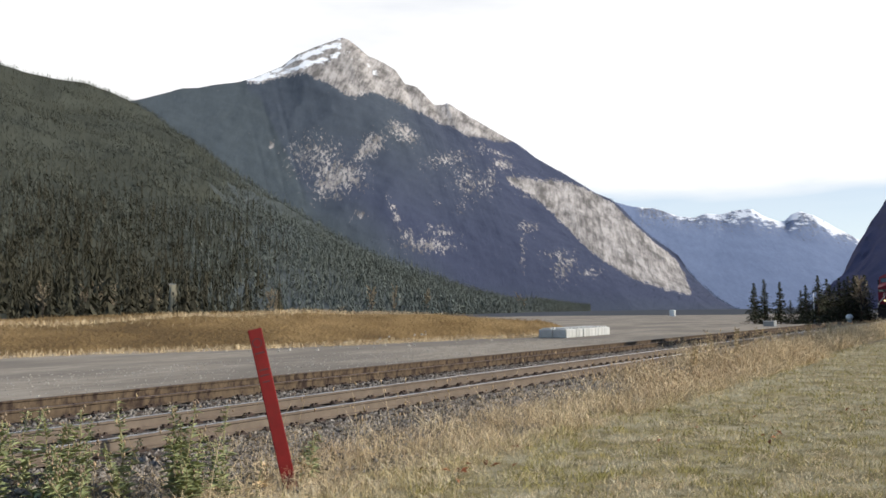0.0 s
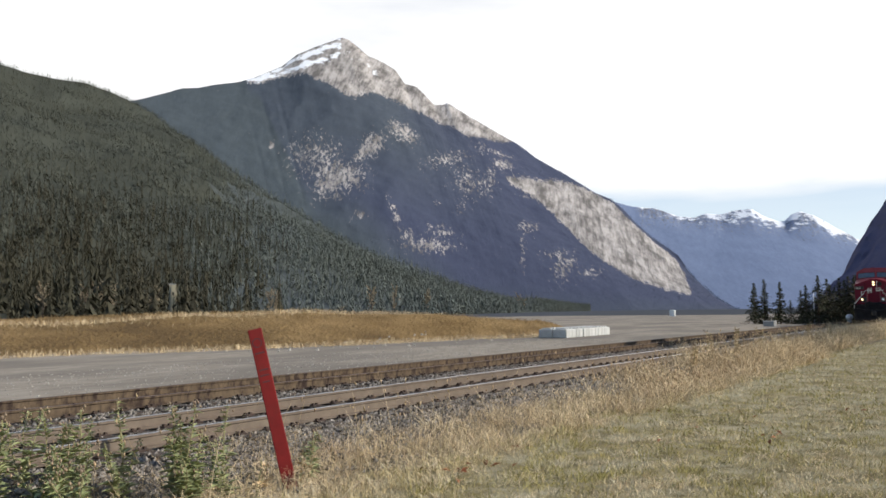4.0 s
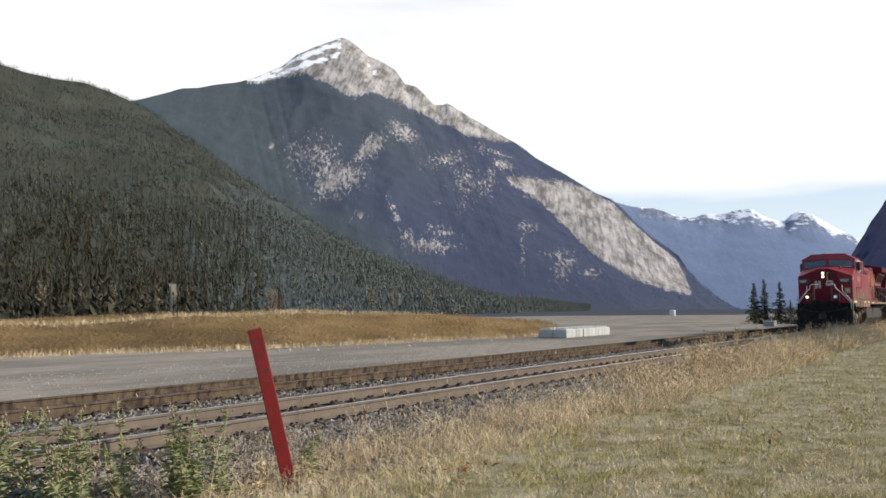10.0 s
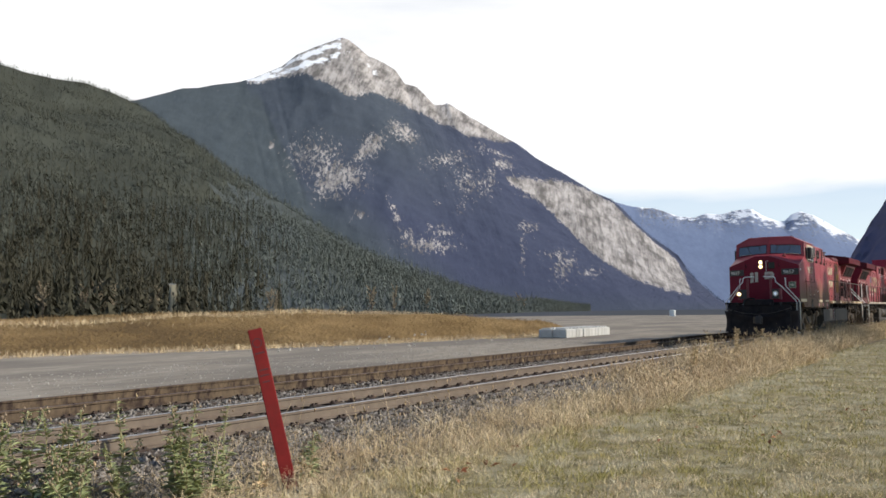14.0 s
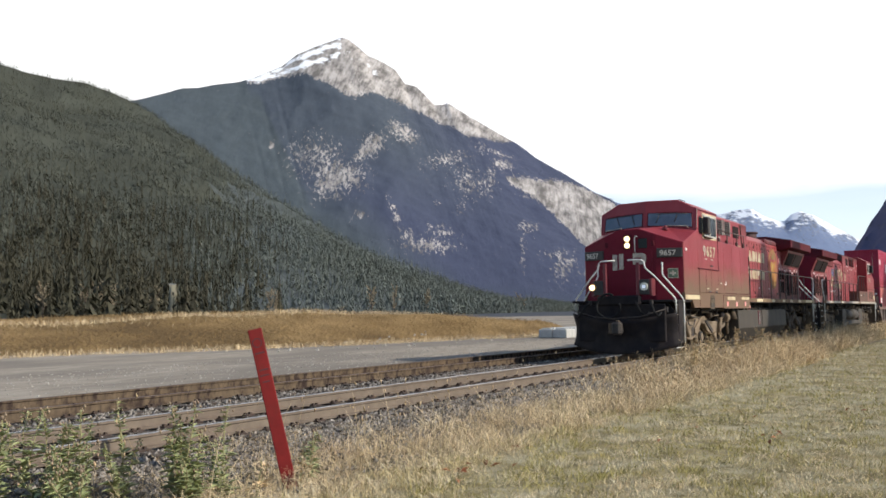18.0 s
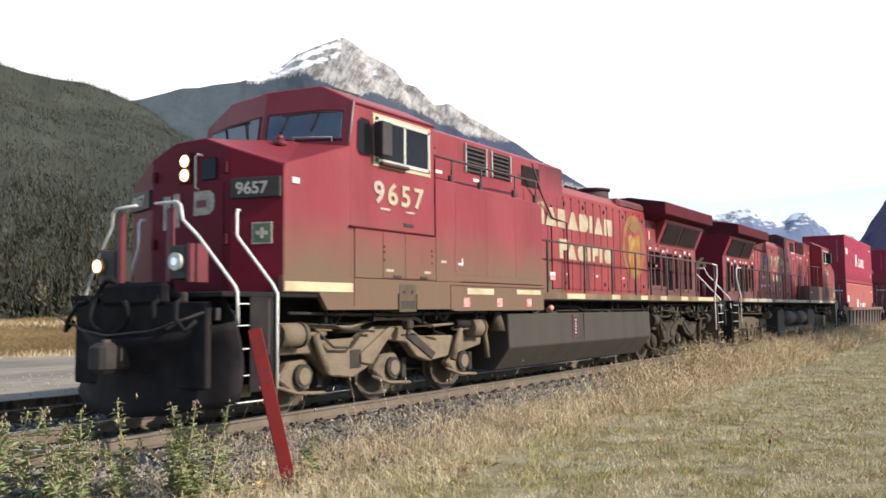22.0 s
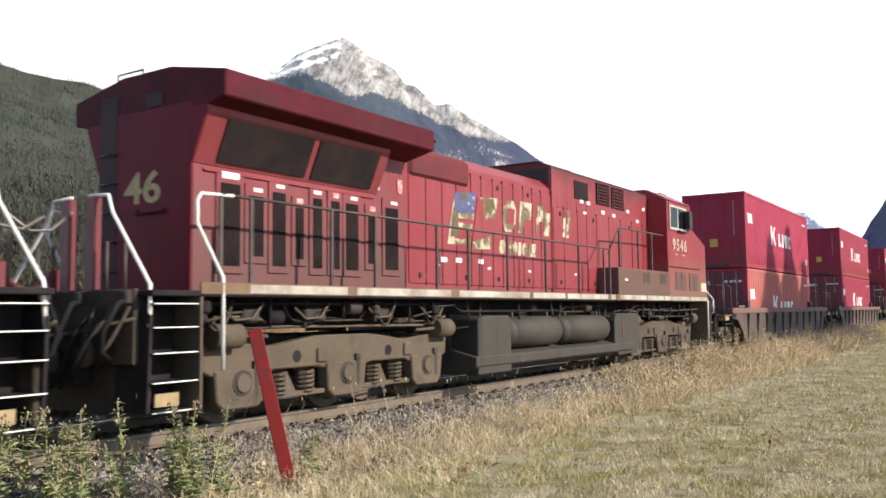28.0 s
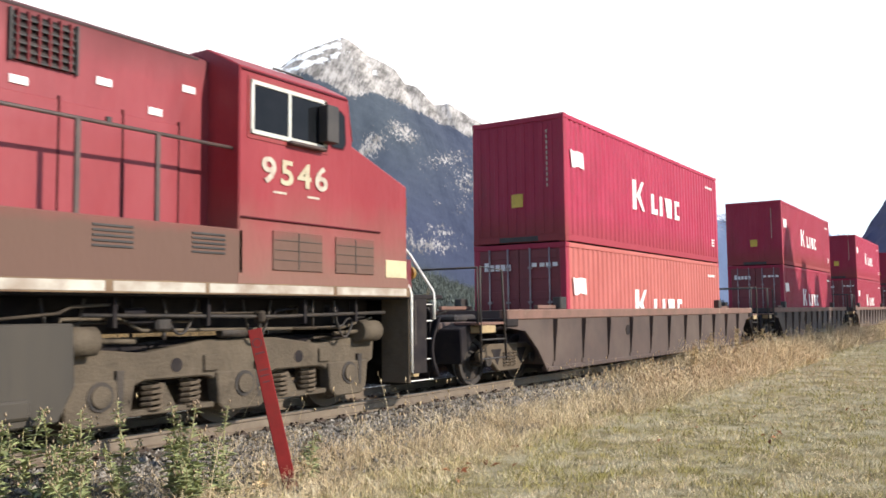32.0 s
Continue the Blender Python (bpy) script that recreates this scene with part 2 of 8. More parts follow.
def prism(bm, outline, axis, a, b, bevel=0.0):
    """An outline of (p, q) pairs pushed from a to b along an axis: x takes (y, z), y takes (x, z), z takes (x, y)."""
    def at(p, q, w):
        return {"x": (w, p, q), "y": (p, w, q), "z": (p, q, w)}[axis]
    lo = [bm.verts.new(at(p, q, a)) for p, q in outline]
    hi = [bm.verts.new(at(p, q, b)) for p, q in outline]
    fs = [bm.faces.new(lo), bm.faces.new(hi[::-1])]
    k = len(lo)
    fs += [bm.faces.new((lo[i], hi[i], hi[(i + 1) % k], lo[(i + 1) % k])) for i in range(k)]
    bmesh.ops.recalc_face_normals(bm, faces=fs)
    if bevel:
        es = list({e for f in fs for e in f.edges})
        bmesh.ops.bevel(bm, geom=es, offset=bevel, segments=1, affect="EDGES", profile=0.5)
    return bm


def rod(bm, p, q, r, sides=8, r2=None):
    p, q = Vector(p), Vector(q)
    d = q - p
    side = d.orthogonal().normalized()
    up = d.normalized().cross(side)
    rings = []
    for c, rad in ((p, r), (q, r if r2 is None else r2)):
        rings.append([bm.verts.new(c + (side * math.cos(a) + up * math.sin(a)) * rad) for a in (2 * math.pi * i / sides for i in range(sides))])
    lo, hi = rings
    fs = [bm.faces.new(lo[::-1]), bm.faces.new(hi)]
    fs += [bm.faces.new((lo[i], lo[(i + 1) % sides], hi[(i + 1) % sides], hi[i])) for i in range(sides)]
    return bm


def pipe(bm, pts, r, sides=6):
    """One bent tube through the points."""
    pts = [Vector(p) for p in pts]
    rings, side = [], None
    for i, p in enumerate(pts):
        d = (pts[min(i + 1, len(pts) - 1)] - pts[max(i - 1, 0)]).normalized()
        side = d.orthogonal().normalized() if side is None else (side - d * side.dot(d)).normalized()
        up = d.cross(side)
        rings.append([bm.verts.new(p + (side * math.cos(a) + up * math.sin(a)) * r) for a in (2 * math.pi * k / sides for k in range(sides))])
    for lo, hi in zip(rings, rings[1:]):
        for k in range(sides):
            bm.faces.new((lo[k], lo[(k + 1) % sides], hi[(k + 1) % sides], hi[k]))
    bm.faces.new(rings[0][::-1])
    bm.faces.new(rings[-1])
    return bm


def fbm(x, y, z=0.0, octaves=4):
    return noise.fractal(Vector((x, y, z)), 1.0, 2.0, octaves)


def steps(v, table):
    """A value read between the knots of a short table."""
    for (a, p), (b, q) in zip(table, table[1:]):
        if v <= b:
            return p if v <= a else p + (q - p) * (v - a) / (b - a)
    return table[-1][1]


# ---- ground ----
BANK_FOOT = ((10, 38.8), (19, 35.0), (26, 32.3), (33.7, 29.2), (43, 28.0), (48, 26.2), (53, 25.5), (60, 27.0), (66, 29.0))
BANK_CREST = ((18, 1.2), (24, 1.27), (28, 1.36), (31, 1.62), (36, 1.68), (40, 1.76), (44, 1.70), (49, 1.36), (52, 1.08), (55, 1.04), (59, 0.98), (63, 0.7), (67, 0.0))


def bank_height(x, y):
    """The grassy bank behind the gravel yard: its foot runs slantwise, its crest stands about seven metres behind."""
    d = (y - steps(x, BANK_FOOT)) * 0.92
    if d <= 0 or x > 67:
        return 0.0
    rise = min(1.0, d / steps(x, ((44, 7.0), (50, 3.4))))
    lumps = 1.0 + 0.10 * fbm(x * 0.22, y * 0.3, 4.0)
    return steps(x, BANK_CREST) * lumps * (rise * rise * (3 - 2 * rise)) * (1.0 - 0.25 * min(1.0, max(0.0, (d - 12) / 40.0)))


def ground_z(x, y):
    z = -0.30
    if y < 5.6:
        z += 0.035 * fbm(x * 0.35, y * 0.35) + 0.010 * fbm(x * 1.5, y * 1.7, 6.0, 3)
    elif y < 7.6:
        z += -0.10 * math.sin((y - 5.6) / 2.0 * math.pi) + 0.03 * fbm(x * 0.8, y * 0.8)
    elif y < 16.2:
        z += 0.075 * min(1, (y - 7.6) / 0.7) * min(1, (16.2 - y) / 0.8) + 0.012 * fbm(x * 3, y * 3)
    else:
        z += 0.03 * fbm(x * 0.15, y * 0.3)
    return z + bank_height(x, y)


def cuts(pieces):
    out = []
    for a, b, n in pieces:
        out += [a + (b - a) * i / n for i in range(n)]
    return out + [pieces[-1][1]]


gx = cuts([(-4800, -300, 10), (-300, -20, 14), (-20, 0, 20), (0, 36, 130), (36, 80, 88), (80, 200, 40), (200, 900, 28), (900, 4900, 20)])
gy = cuts([(-4800, -300, 10), (-300, -10, 12), (-10, 2, 10), (2, 9, 36), (9, 17, 32), (17, 60, 72), (60, 200, 30), (200, 900, 20), (900, 4900, 20)])
gv = [(x, y, ground_z(x, y)) for y in gy for x in gx]
nx = len(gx)
gf = [(j * nx + i, j * nx + i + 1, (j + 1) * nx + i + 1, (j + 1) * nx + i) for j in range(len(gy) - 1) for i in range(nx - 1)]
ground = raw("ground", gv, gf, M_GRASS)
for m in (M_SOIL, M_BALLAST, M_YARD, M_BANK, M_FAR):
    ground.data.materials.append(m)
for poly in ground.data.polygons:
    x, y, _ = poly.center
    wob = 0.25 * fbm(x * 0.7, y * 0.7)
    poly.use_smooth = True
    if y < 5.5 + wob:
        k = 0
    elif y < 7.3 + wob:
        k = 1
    elif y < 15.9 + wob:
        k = 2
    elif bank_height(x, y + wob * 2) > 0.03 and x < 67:
        k = 4
    elif math.hypot(x, y) > 270 or x < -50:
        k = 5
    else:
        k = 3
    poly.material_index = k
tagged(ground, "valley ground of lawn, ballast, grey gravel yard and dry grass bank", "ground", kind="structure")

# ---- tracks ----
TRACK_Y, SIDING_Y, GAUGE = 9.4665, 13.382, 1.505
RAIL_OUT = [(-0.07, -0.18), (0.07, -0.18), (0.07, -0.165), (0.012, -0.145), (0.012, -0.05), (0.036, -0.035), (0.036, -0.004), (0.028, 0.0), (-0.028, 0.0), (-0.036, -0.004), (-0.036, -0.035), (-0.012, -0.05), (-0.012, -0.145), (-0.07, -0.165)]


def track(yc, name, side_mat, top_mat, label):
    t = tagged(new(name), label, "railway track", kind="structure")
    for s in (-1, 1):
        bm = bmesh.new()
        prism(bm, [(yc + s * GAUGE / 2 + p, q) for p, q in RAIL_OUT], "x", -60, 260)
        ob = part("rail", bm, [side_mat, top_mat], t)
        for poly in ob.data.polygons:
            poly.material_index = 1 if poly.normal.z > 0.3 and poly.center.z > -0.01 else 0
    bm = bmesh.new()
    box(bm, -0.11, 0.11, -1.30, 1.30, -0.31, -0.185, 0.012)
    mesh = bpy.data.meshes.new("sleeper")
    bm.to_mesh(mesh)
    bm.free()
    mesh.materials.append(M_TIE)
    k = 0
    x = -6.0
    while x < 80:
        ob = new("sleeper", mesh)
        ob.parent = t
        ob.matrix_basis = pose(x, yc + random.uniform(-0.05, 0.05), random.uniform(-0.008, 0.008), 0, 0, random.uniform(-1.5, 1.5))
        x += 0.52
        k += 1
    bm = bmesh.new()
    fx = -6.0
    while fx < 60:
        for s in (-1, 1):
            yr = yc + s * GAUGE / 2
            box(bm, fx - 0.09, fx + 0.09, yr - 0.17, yr + 0.17, -0.186, -0.166)
            for dy in (-0.10, 0.10):
                for dx in (-0.05, 0.05):
                    box(bm, fx + dx - 0.016, fx + dx + 0.016, yr + dy - 0.02, yr + dy + 0.02, -0.166, -0.138)
        fx += 0.52
    tagged(part("rail_fastenings", bm, M_SPIKE, t), "rusty tie plates, anchors and spikes", kind="stuff")
    return t


track(TRACK_Y, "main_track", M_RAIL, M_RAILTOP, "main railway track with polished rails on timber sleepers")
track(SIDING_Y, "siding_track", M_RUST, M_RUSTTOP, "rusty siding track on timber sleepers in ballast")


def stones(fields, seed):
    rng = np.random.default_rng(seed)
    base = np.array([(1, 0, 0), (-1, 0, 0), (0, 1, 0), (0, -1, 0), (0, 0, 1), (0, 0, -1)], float)
    tri = np.array([(0, 2, 4), (2, 1, 4), (1, 3, 4), (3, 0, 4), (2, 0, 5), (1, 2, 5), (3, 1, 5), (0, 3, 5)])
    V, F, k = [], [], 0
    for n, x0, x1, y0, y1, s0, s1 in fields:
        P = np.stack([rng.uniform(x0, x1, n), rng.uniform(y0, y1, n)], 1)
        for x, y in P:
            if min(abs(y - TRACK_Y + 0.75), abs(y - TRACK_Y - 0.75), abs(y - SIDING_Y + 0.75), abs(y - SIDING_Y - 0.75)) < 0.10:
                continue
            b = base * rng.uniform(0.6, 1.25, (6, 1)) * rng.uniform(s0, s1)
            b = b + rng.uniform(-0.006, 0.006, (6, 3))
            a = rng.uniform(0, 6.28)
            c, s = math.cos(a), math.sin(a)
            b = b @ np.array([(c, s, 0.2), (-s, c, 0), (0, -0.2, 1)])
            lift = -0.205 if 8.2 < y < 14.7 else ground_z(x, y) + 0.012
            V.append(b + (x, y, lift + rng.uniform(-0.01, 0.015)))
            F.append(tri + k * 6)
            k += 1
    return np.concatenate(V).tolist(), np.concatenate(F).tolist()


BALLAST = ((9000, 4, 24, 7.0, 8.7, 0.022, 0.042), (5000, 24, 60, 7.4, 8.7, 0.03, 0.05), (7000, 3, 40, 10.25, 12.6, 0.025, 0.045), (3000, 3, 40, 8.75, 10.2, 0.025, 0.04), (3000, 5, 45, 12.7, 15.6, 0.025, 0.045), (1200, 5, 20, 5.9, 7.0, 0.015, 0.035))
sv, sf = stones(BALLAST, 3)
M_PALESTONE = mat("pale_yard_stone", (0.34, 0.31, 0.26), (0.44, 0.41, 0.36), rough=0.9, scale=6, island=0.3, spec=0.1)
yv, yf = stones(((2600, 8, 46, 15.9, 24, 0.012, 0.03), (40, 26, 44, 25, 30.5, 0.05, 0.12)), 4)
tagged(raw("yard_stones", yv, yf, M_PALESTONE), "loose pale stones strewn over the gravel yard", "gravel", kind="stuff")
tagged(raw("ballast_stones", sv, sf, M_STONE), "loose grey and brown crushed ballast stones", "ballast", kind="stuff")

# ---- mountains ----
def resample(pts, n):
    pts = [Vector(p) for p in pts]
    acc = [0.0]
    for p, q in zip(pts, pts[1:]):
        acc.append(acc[-1] + (q - p).length)
    out, k = [], 0
    for i in range(n):
        d = acc[-1] * i / (n - 1)
        while k < len(pts) - 2 and d > acc[k + 1]:
            k += 1
        f = (d - acc[k]) / (acc[k + 1] - acc[k])
        out.append(pts[k].lerp(pts[k + 1], min(1.0, f)))
    return out


class Slope:
    """A mountain side: a ridge line, a foot line, gullies and spurs between them, and a back slope behind."""

    def __init__(self, ridge, foot, n, rows, relief, sag, seed, scale, jag=0.3, calm=0.0, span=5):
        self.r, self.f = resample(ridge, n), resample(foot, n)
        w = n // span
        self.level = [sum(p.z for p in self.r[max(0, i - w):i + w + 1]) / len(self.r[max(0, i - w):i + w + 1]) for i in range(n)]
        self.calm = calm
        self.n, self.rows, self.relief, self.sag, self.seed, self.scale, self.jag = n, rows, relief, sag, seed, scale, jag

    def at(self, a, t):
        i = min(self.n - 2, int(a * (self.n - 1)))
        f = a * (self.n - 1) - i
        r, b = self.r[i].lerp(self.r[i + 1], f), self.f[i].lerp(self.f[i + 1], f)
        if t < 0:
            p = r + (r - b) * (-t)
            p.z = r.z * (1 + 1.1 * t)
            return p
        if t > 1:
            p = b + (b - r) * (t - 1)
            p.z = b.z
            return p
        p = r.lerp(b, t)
        top = r.z + (self.level[i] - r.z) * self.calm * min(1.0, t * 3.5)
        p.z = b.z + (top - b.z) * ((1 - t) ** self.sag)
        w = min(1.0, t * 6) * min(1.0, (1 - t) * 3)
        q = p / self.scale
        g = noise.ridged_multi_fractal(Vector((q.x, q.y, self.seed)), 1.0, 2.1, 5, 1.0, 2.0) - 1.0
        g2 = fbm(q.x * 6, q.y * 6, self.seed, 4)
        away = Vector((b.x - r.x, b.y - r.y, 0)).normalized()
        p += away * (g * self.relief * w + g2 * self.relief * 0.12 * w)
        p.z += 0.35 * self.relief * g * w + g2 * self.relief * 0.10 * (self.jag + w)
        return p

    def mesh(self, name, material, cover=None, snow=None, back=6, green_tone=None):
        ts = [-0.6 * (back - j) / back for j in range(back)] + [j / (self.rows - 1) for j in range(self.rows)]
        vs = [self.at(i / (self.n - 1), t) for t in ts for i in range(self.n)]
        k = self.n
        fs = [(j * k + i, (j + 1) * k + i, (j + 1) * k + i + 1, j * k + i + 1) for j in range(len(ts) - 1) for i in range(k - 1)]
        ob = raw(name, [tuple(v) for v in vs], fs, material)
        for poly in ob.data.polygons:
            poly.use_smooth = True
        at_all = [(i / (k - 1), t) for t in ts for i in range(k)]
        for attr, fn in (("rock_cover", cover), ("snow_cover", snow), ("green_cover", green_tone)):
            if fn:
                d = ob.data.attributes.new(attr, "FLOAT", "POINT").data
                d.foreach_set("value", [fn(a, t, v) for (a, t), v in zip(at_all, vs)])
        return ob


def ragged(slope, count, tall, seed, tmin, tmax, sprays, power=1.0, keep=None, slim=0.17, drop=1.0, where=None):
    """Many small conifers standing on a slope, each a spire of drooping branch sprays of uneven reach."""
    rng = np.random.default_rng(seed)
    feet_at = []
    for _ in range(count):
        a, t = rng.random(), tmin + (tmax - tmin) * rng.random() ** power
        if keep and rng.random() > keep(a, t):
            continue
        p = slope.at(a, t)
        if where and rng.random() > where(p):
            continue
        feet_at.append(p[:])
    P = np.array(feet_at)
    n = len(P)
    h = tall * (0.45 + 0.95 * rng.random(n) ** 1.5)
    f = (np.arange(sprays)[None] + rng.random((n, sprays))) / sprays * 0.97
    reach = h[:, None] * slim * rng.uniform(0.75, 1.3, (n, 1)) * (1.02 - f) ** 0.8 * rng.uniform(0.6, 1.25, (n, sprays))
    turn = rng.uniform(0, 6.283, (n, sprays))
    z0 = P[:, 2:3] - drop + h[:, None] * f
    V = np.zeros((n, sprays, 3, 3))
    V[..., 0, 0], V[..., 0, 1] = P[:, 0:1] - 0.25 * reach * np.cos(turn), P[:, 1:2] - 0.25 * reach * np.sin(turn)
    V[..., 0, 2] = z0 + h[:, None] * (0.9 / sprays + 0.03 + 0.10 * rng.random((n, sprays)))
    for k, side in ((1, -0.30), (2, 0.30)):
        V[..., k, 0] = P[:, 0:1] + reach * np.cos(turn + side)
        V[..., k, 1] = P[:, 1:2] + reach * np.sin(turn + side)
        V[..., k, 2] = z0 - h[:, None] * rng.uniform(0.0, 0.09, (n, sprays))
    N = np.zeros((n, sprays, 3, 3))
    N[..., 0], N[..., 1], N[..., 2] = np.cos(turn)[..., None], np.sin(turn)[..., None], 0.75
    return V.reshape(-1, 3), np.arange(n * sprays * 3).reshape(-1, 3), N.reshape(-1, 3) / 1.25


near_ridge = [(786, 1759, 539), (954, 1758, 536), (1014, 1754, 530), (1078, 1751, 530), (1147, 1749, 537), (1220, 1746, 528), (1257, 1744, 519), (1279, 1698, 491), (1305, 1646, 447), (1322, 1565, 383), (1338, 1449, 292), (1340, 1325, 212), (1345, 1215, 138), (1352, 1128, 80), (1300, 1020, 42), (1401, 963, 22), (2013, 887, -1)]
near_foot = [(133, 291, 1), (159, 289, 1), (207, 294, 1), (291, 303, 0), (349, 284, 0), (410, 286, 0), (582, 351, -1), (1022, 528, -1), (1647, 726, -3)]
SLOPE_A = Slope(near_ridge, near_foot, 170, 90, 46, 1.25, 3.7, 420)
mountain_near = SLOPE_A.mesh("forested_ridge", M_FLOOR_A)
tagged(mountain_near, "near ridge covered in dark green conifer forest", "mountain", kind="structure")


def quick(name, V, F, material, parent=None, normals=None):
    """A mesh from arrays of vertices and of triangles; normals round off the shading of a crown."""
    me = bpy.data.meshes.new(name)
    V, F = np.asarray(V, dtype=np.float32), np.asarray(F, dtype=np.int32)
    me.vertices.add(len(V))
    me.vertices.foreach_set("co", V.ravel())
    me.loops.add(F.size)
    me.loops.foreach_set("vertex_index", F.ravel())
    me.polygons.add(len(F))
    me.polygons.foreach_set("loop_start", np.arange(0, F.size, F.shape[1], dtype=np.int32))
    me.update(calc_edges=True)
    if normals is not None:
        me.polygons.foreach_set("use_smooth", [True] * len(F))
        me.normals_split_custom_set_from_vertices(normals)
    me.materials.append(material)
    ob = new(name, me)
    if parent:
        ob.parent = parent
    return ob


def forest(name, trees, material, label):
    V, F, N = trees
    return tagged(quick(name, V, F, material, None, N), label, "forest", kind="stuff")


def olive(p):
    """Share of olive-toned trees; towards the valley's head a haze-grey tone is painted instead."""
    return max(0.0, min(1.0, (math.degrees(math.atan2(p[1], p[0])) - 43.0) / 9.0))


def hazed_trees(p):
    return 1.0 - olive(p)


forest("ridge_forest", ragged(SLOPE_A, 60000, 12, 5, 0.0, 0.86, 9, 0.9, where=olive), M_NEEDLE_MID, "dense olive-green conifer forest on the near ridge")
forest("fir_forest", ragged(SLOPE_A, 46000, 12, 6, 0.0, 0.90, 9, 0.9, where=hazed_trees), M_NEEDLE_FAR, "dense forest on the flank of the near ridge, haze grey in colour")
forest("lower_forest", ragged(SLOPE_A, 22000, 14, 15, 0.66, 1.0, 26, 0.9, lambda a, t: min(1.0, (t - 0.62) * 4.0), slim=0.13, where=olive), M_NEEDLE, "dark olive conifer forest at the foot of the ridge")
forest("valley_forest", ragged(SLOPE_A, 22000, 13, 16, 0.70, 1.02, 22, 0.9, slim=0.13, where=hazed_trees), M_NEEDLE_FAR, "grey-green conifer forest on the valley floor")
# the floor below the haze-grey trees takes the same painted haze
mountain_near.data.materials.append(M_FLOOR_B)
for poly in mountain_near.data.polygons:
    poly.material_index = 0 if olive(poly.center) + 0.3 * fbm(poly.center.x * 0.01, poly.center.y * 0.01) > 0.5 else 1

main_ridge = [(1600, 2830, 640), (1893, 2777, 775), (2048, 2753, 834), (2173, 2744, 888), (2218, 2731, 909), (2287, 2712, 924), (2358, 2692, 950), (2451, 2658, 975), (2519, 2629, 1005), (2579, 2606, 1040), (2641, 2583, 1078), (2700, 2555, 1138), (2783, 2514, 1188), (2857, 2479, 1229), (2892, 2462, 1249), (2911, 2441, 1244), (2936, 2412, 1216), (2971, 2368, 1165), (2986, 2348, 1157), (3015, 2311, 1134), (3046, 2271, 1101)]
main_ridge += [(3058, 2229, 1036), (3075, 2179, 1019), (3088, 2145, 983), (3107, 2103, 929), (3126, 2063, 927), (3133, 2047, 936), (3155, 1992, 894), (3185, 1908, 835), (3211, 1837, 787), (3230, 1750, 729), (3248, 1664, 658), (3244, 1530, 575), (3240, 1402, 489), (3238, 1328, 454), (3216, 1272, 410), (3194, 1218, 355), (3150, 1134, 284), (3058, 996, 199), (3029, 964, 149), (3006, 938, 77), (3002, 912, 30), (2989, 841, -4)]
main_foot = [(1300, 1900, 20), (1500, 1800, 20), (1750, 1600, 5), (1950, 1400, 0), (2150, 1150, -2), (2350, 900, -5), (2600, 760, -5), (2800, 720, -6), (2900, 740, -8)]
SLOPE_B = Slope(main_ridge, main_foot, 420, 170, 20, 1.1, 8.1, 600, 0.8, 1.0, 22)


CREST_ROCK = ((0.262, 0.0), (0.279, 0.024), (0.31, 0.041), (0.341, 0.089), (0.351, 0.124), (0.37, 0.172), (0.382, 0.207), (0.401, 0.237), (0.434, 0.183), (0.468, 0.16), (0.508, 0.136), (0.556, 0.12), (0.575, 0.15), (0.592, 0.14), (0.623, 0.083), (0.647, 0.024), (0.66, -0.02))
SNOW_EDGE = ((0.262, 0.0), (0.279, 0.018), (0.31, 0.036), (0.344, 0.065), (0.375, 0.077), (0.389, 0.071), (0.401, 0.012), (0.45, 0.0))
CLIFF_TOP = ((0.628, 0.331), (0.673, 0.243), (0.73, 0.095), (0.778, 0.018), (0.807, 0.053), (0.821, 0.16), (0.866, 0.178), (0.92, 0.19))
CLIFF_LOW = ((0.623, 0.373), (0.656, 0.402), (0.687, 0.509), (0.709, 0.651), (0.735, 0.722), (0.761, 0.781), (0.804, 0.817), (0.847, 0.822), (0.92, 0.83))
CLIFF_END = ((0.18, 0.905), (0.46, 0.893), (0.72, 0.866), (0.82, 0.847))
GREEN_EDGE = ((0.262, 0.0), (0.274, 0.041), (0.282, 0.225), (0.296, 0.456), (0.305, 0.568), (0.344, 0.663), (0.375, 0.734), (0.396, 0.811), (0.425, 0.893), (0.50, 1.05))
# bare outcrops: along the ridge, down the slope, their spreads, their slant and how bare they are
OUTCROPS = ((0.411, 0.444, 0.015, 0.035, -0.64, 0.62), (0.399, 0.473, 0.015, 0.027, -0.75, 0.55), (0.353, 0.55, 0.025, 0.039, 0.16, 0.6), (0.332, 0.562, 0.013, 0.035, -0.2, 0.55), (0.329, 0.456, 0.028, 0.063, 0.28, 0.42), (0.344, 0.615, 0.006, 0.02, 0.13, 0.45), (0.47, 0.337, 0.016, 0.037, -0.46, 0.55), (0.453, 0.337, 0.009, 0.032, -0.61, 0.5), (0.274, 0.355, 0.003, 0.015, -0.55, 0.7), (0.53, 0.373, 0.033, 0.07, -0.91, 0.45), (0.594, 0.213, 0.011, 0.037, -0.55, 0.4))
OUTCROPS += ((0.554, 0.456, 0.022, 0.061, -0.31, 0.45), (0.589, 0.402, 0.015, 0.086, -0.92, 0.5), (0.621, 0.266, 0.015, 0.04, -0.75, 0.55), (0.621, 0.189, 0.022, 0.037, -0.89, 0.5), (0.647, 0.302, 0.025, 0.064, -0.97, 0.5), (0.456, 0.781, 0.031, 0.024, -0.56, 0.55), (0.427, 0.763, 0.009, 0.019, -0.5, 0.5), (0.482, 0.728, 0.018, 0.029, -0.1, 0.4), (0.368, 0.692, 0.008, 0.011, -0.37, 0.5), (0.418, 0.698, 0.006, 0.037, 0.57, 0.5))
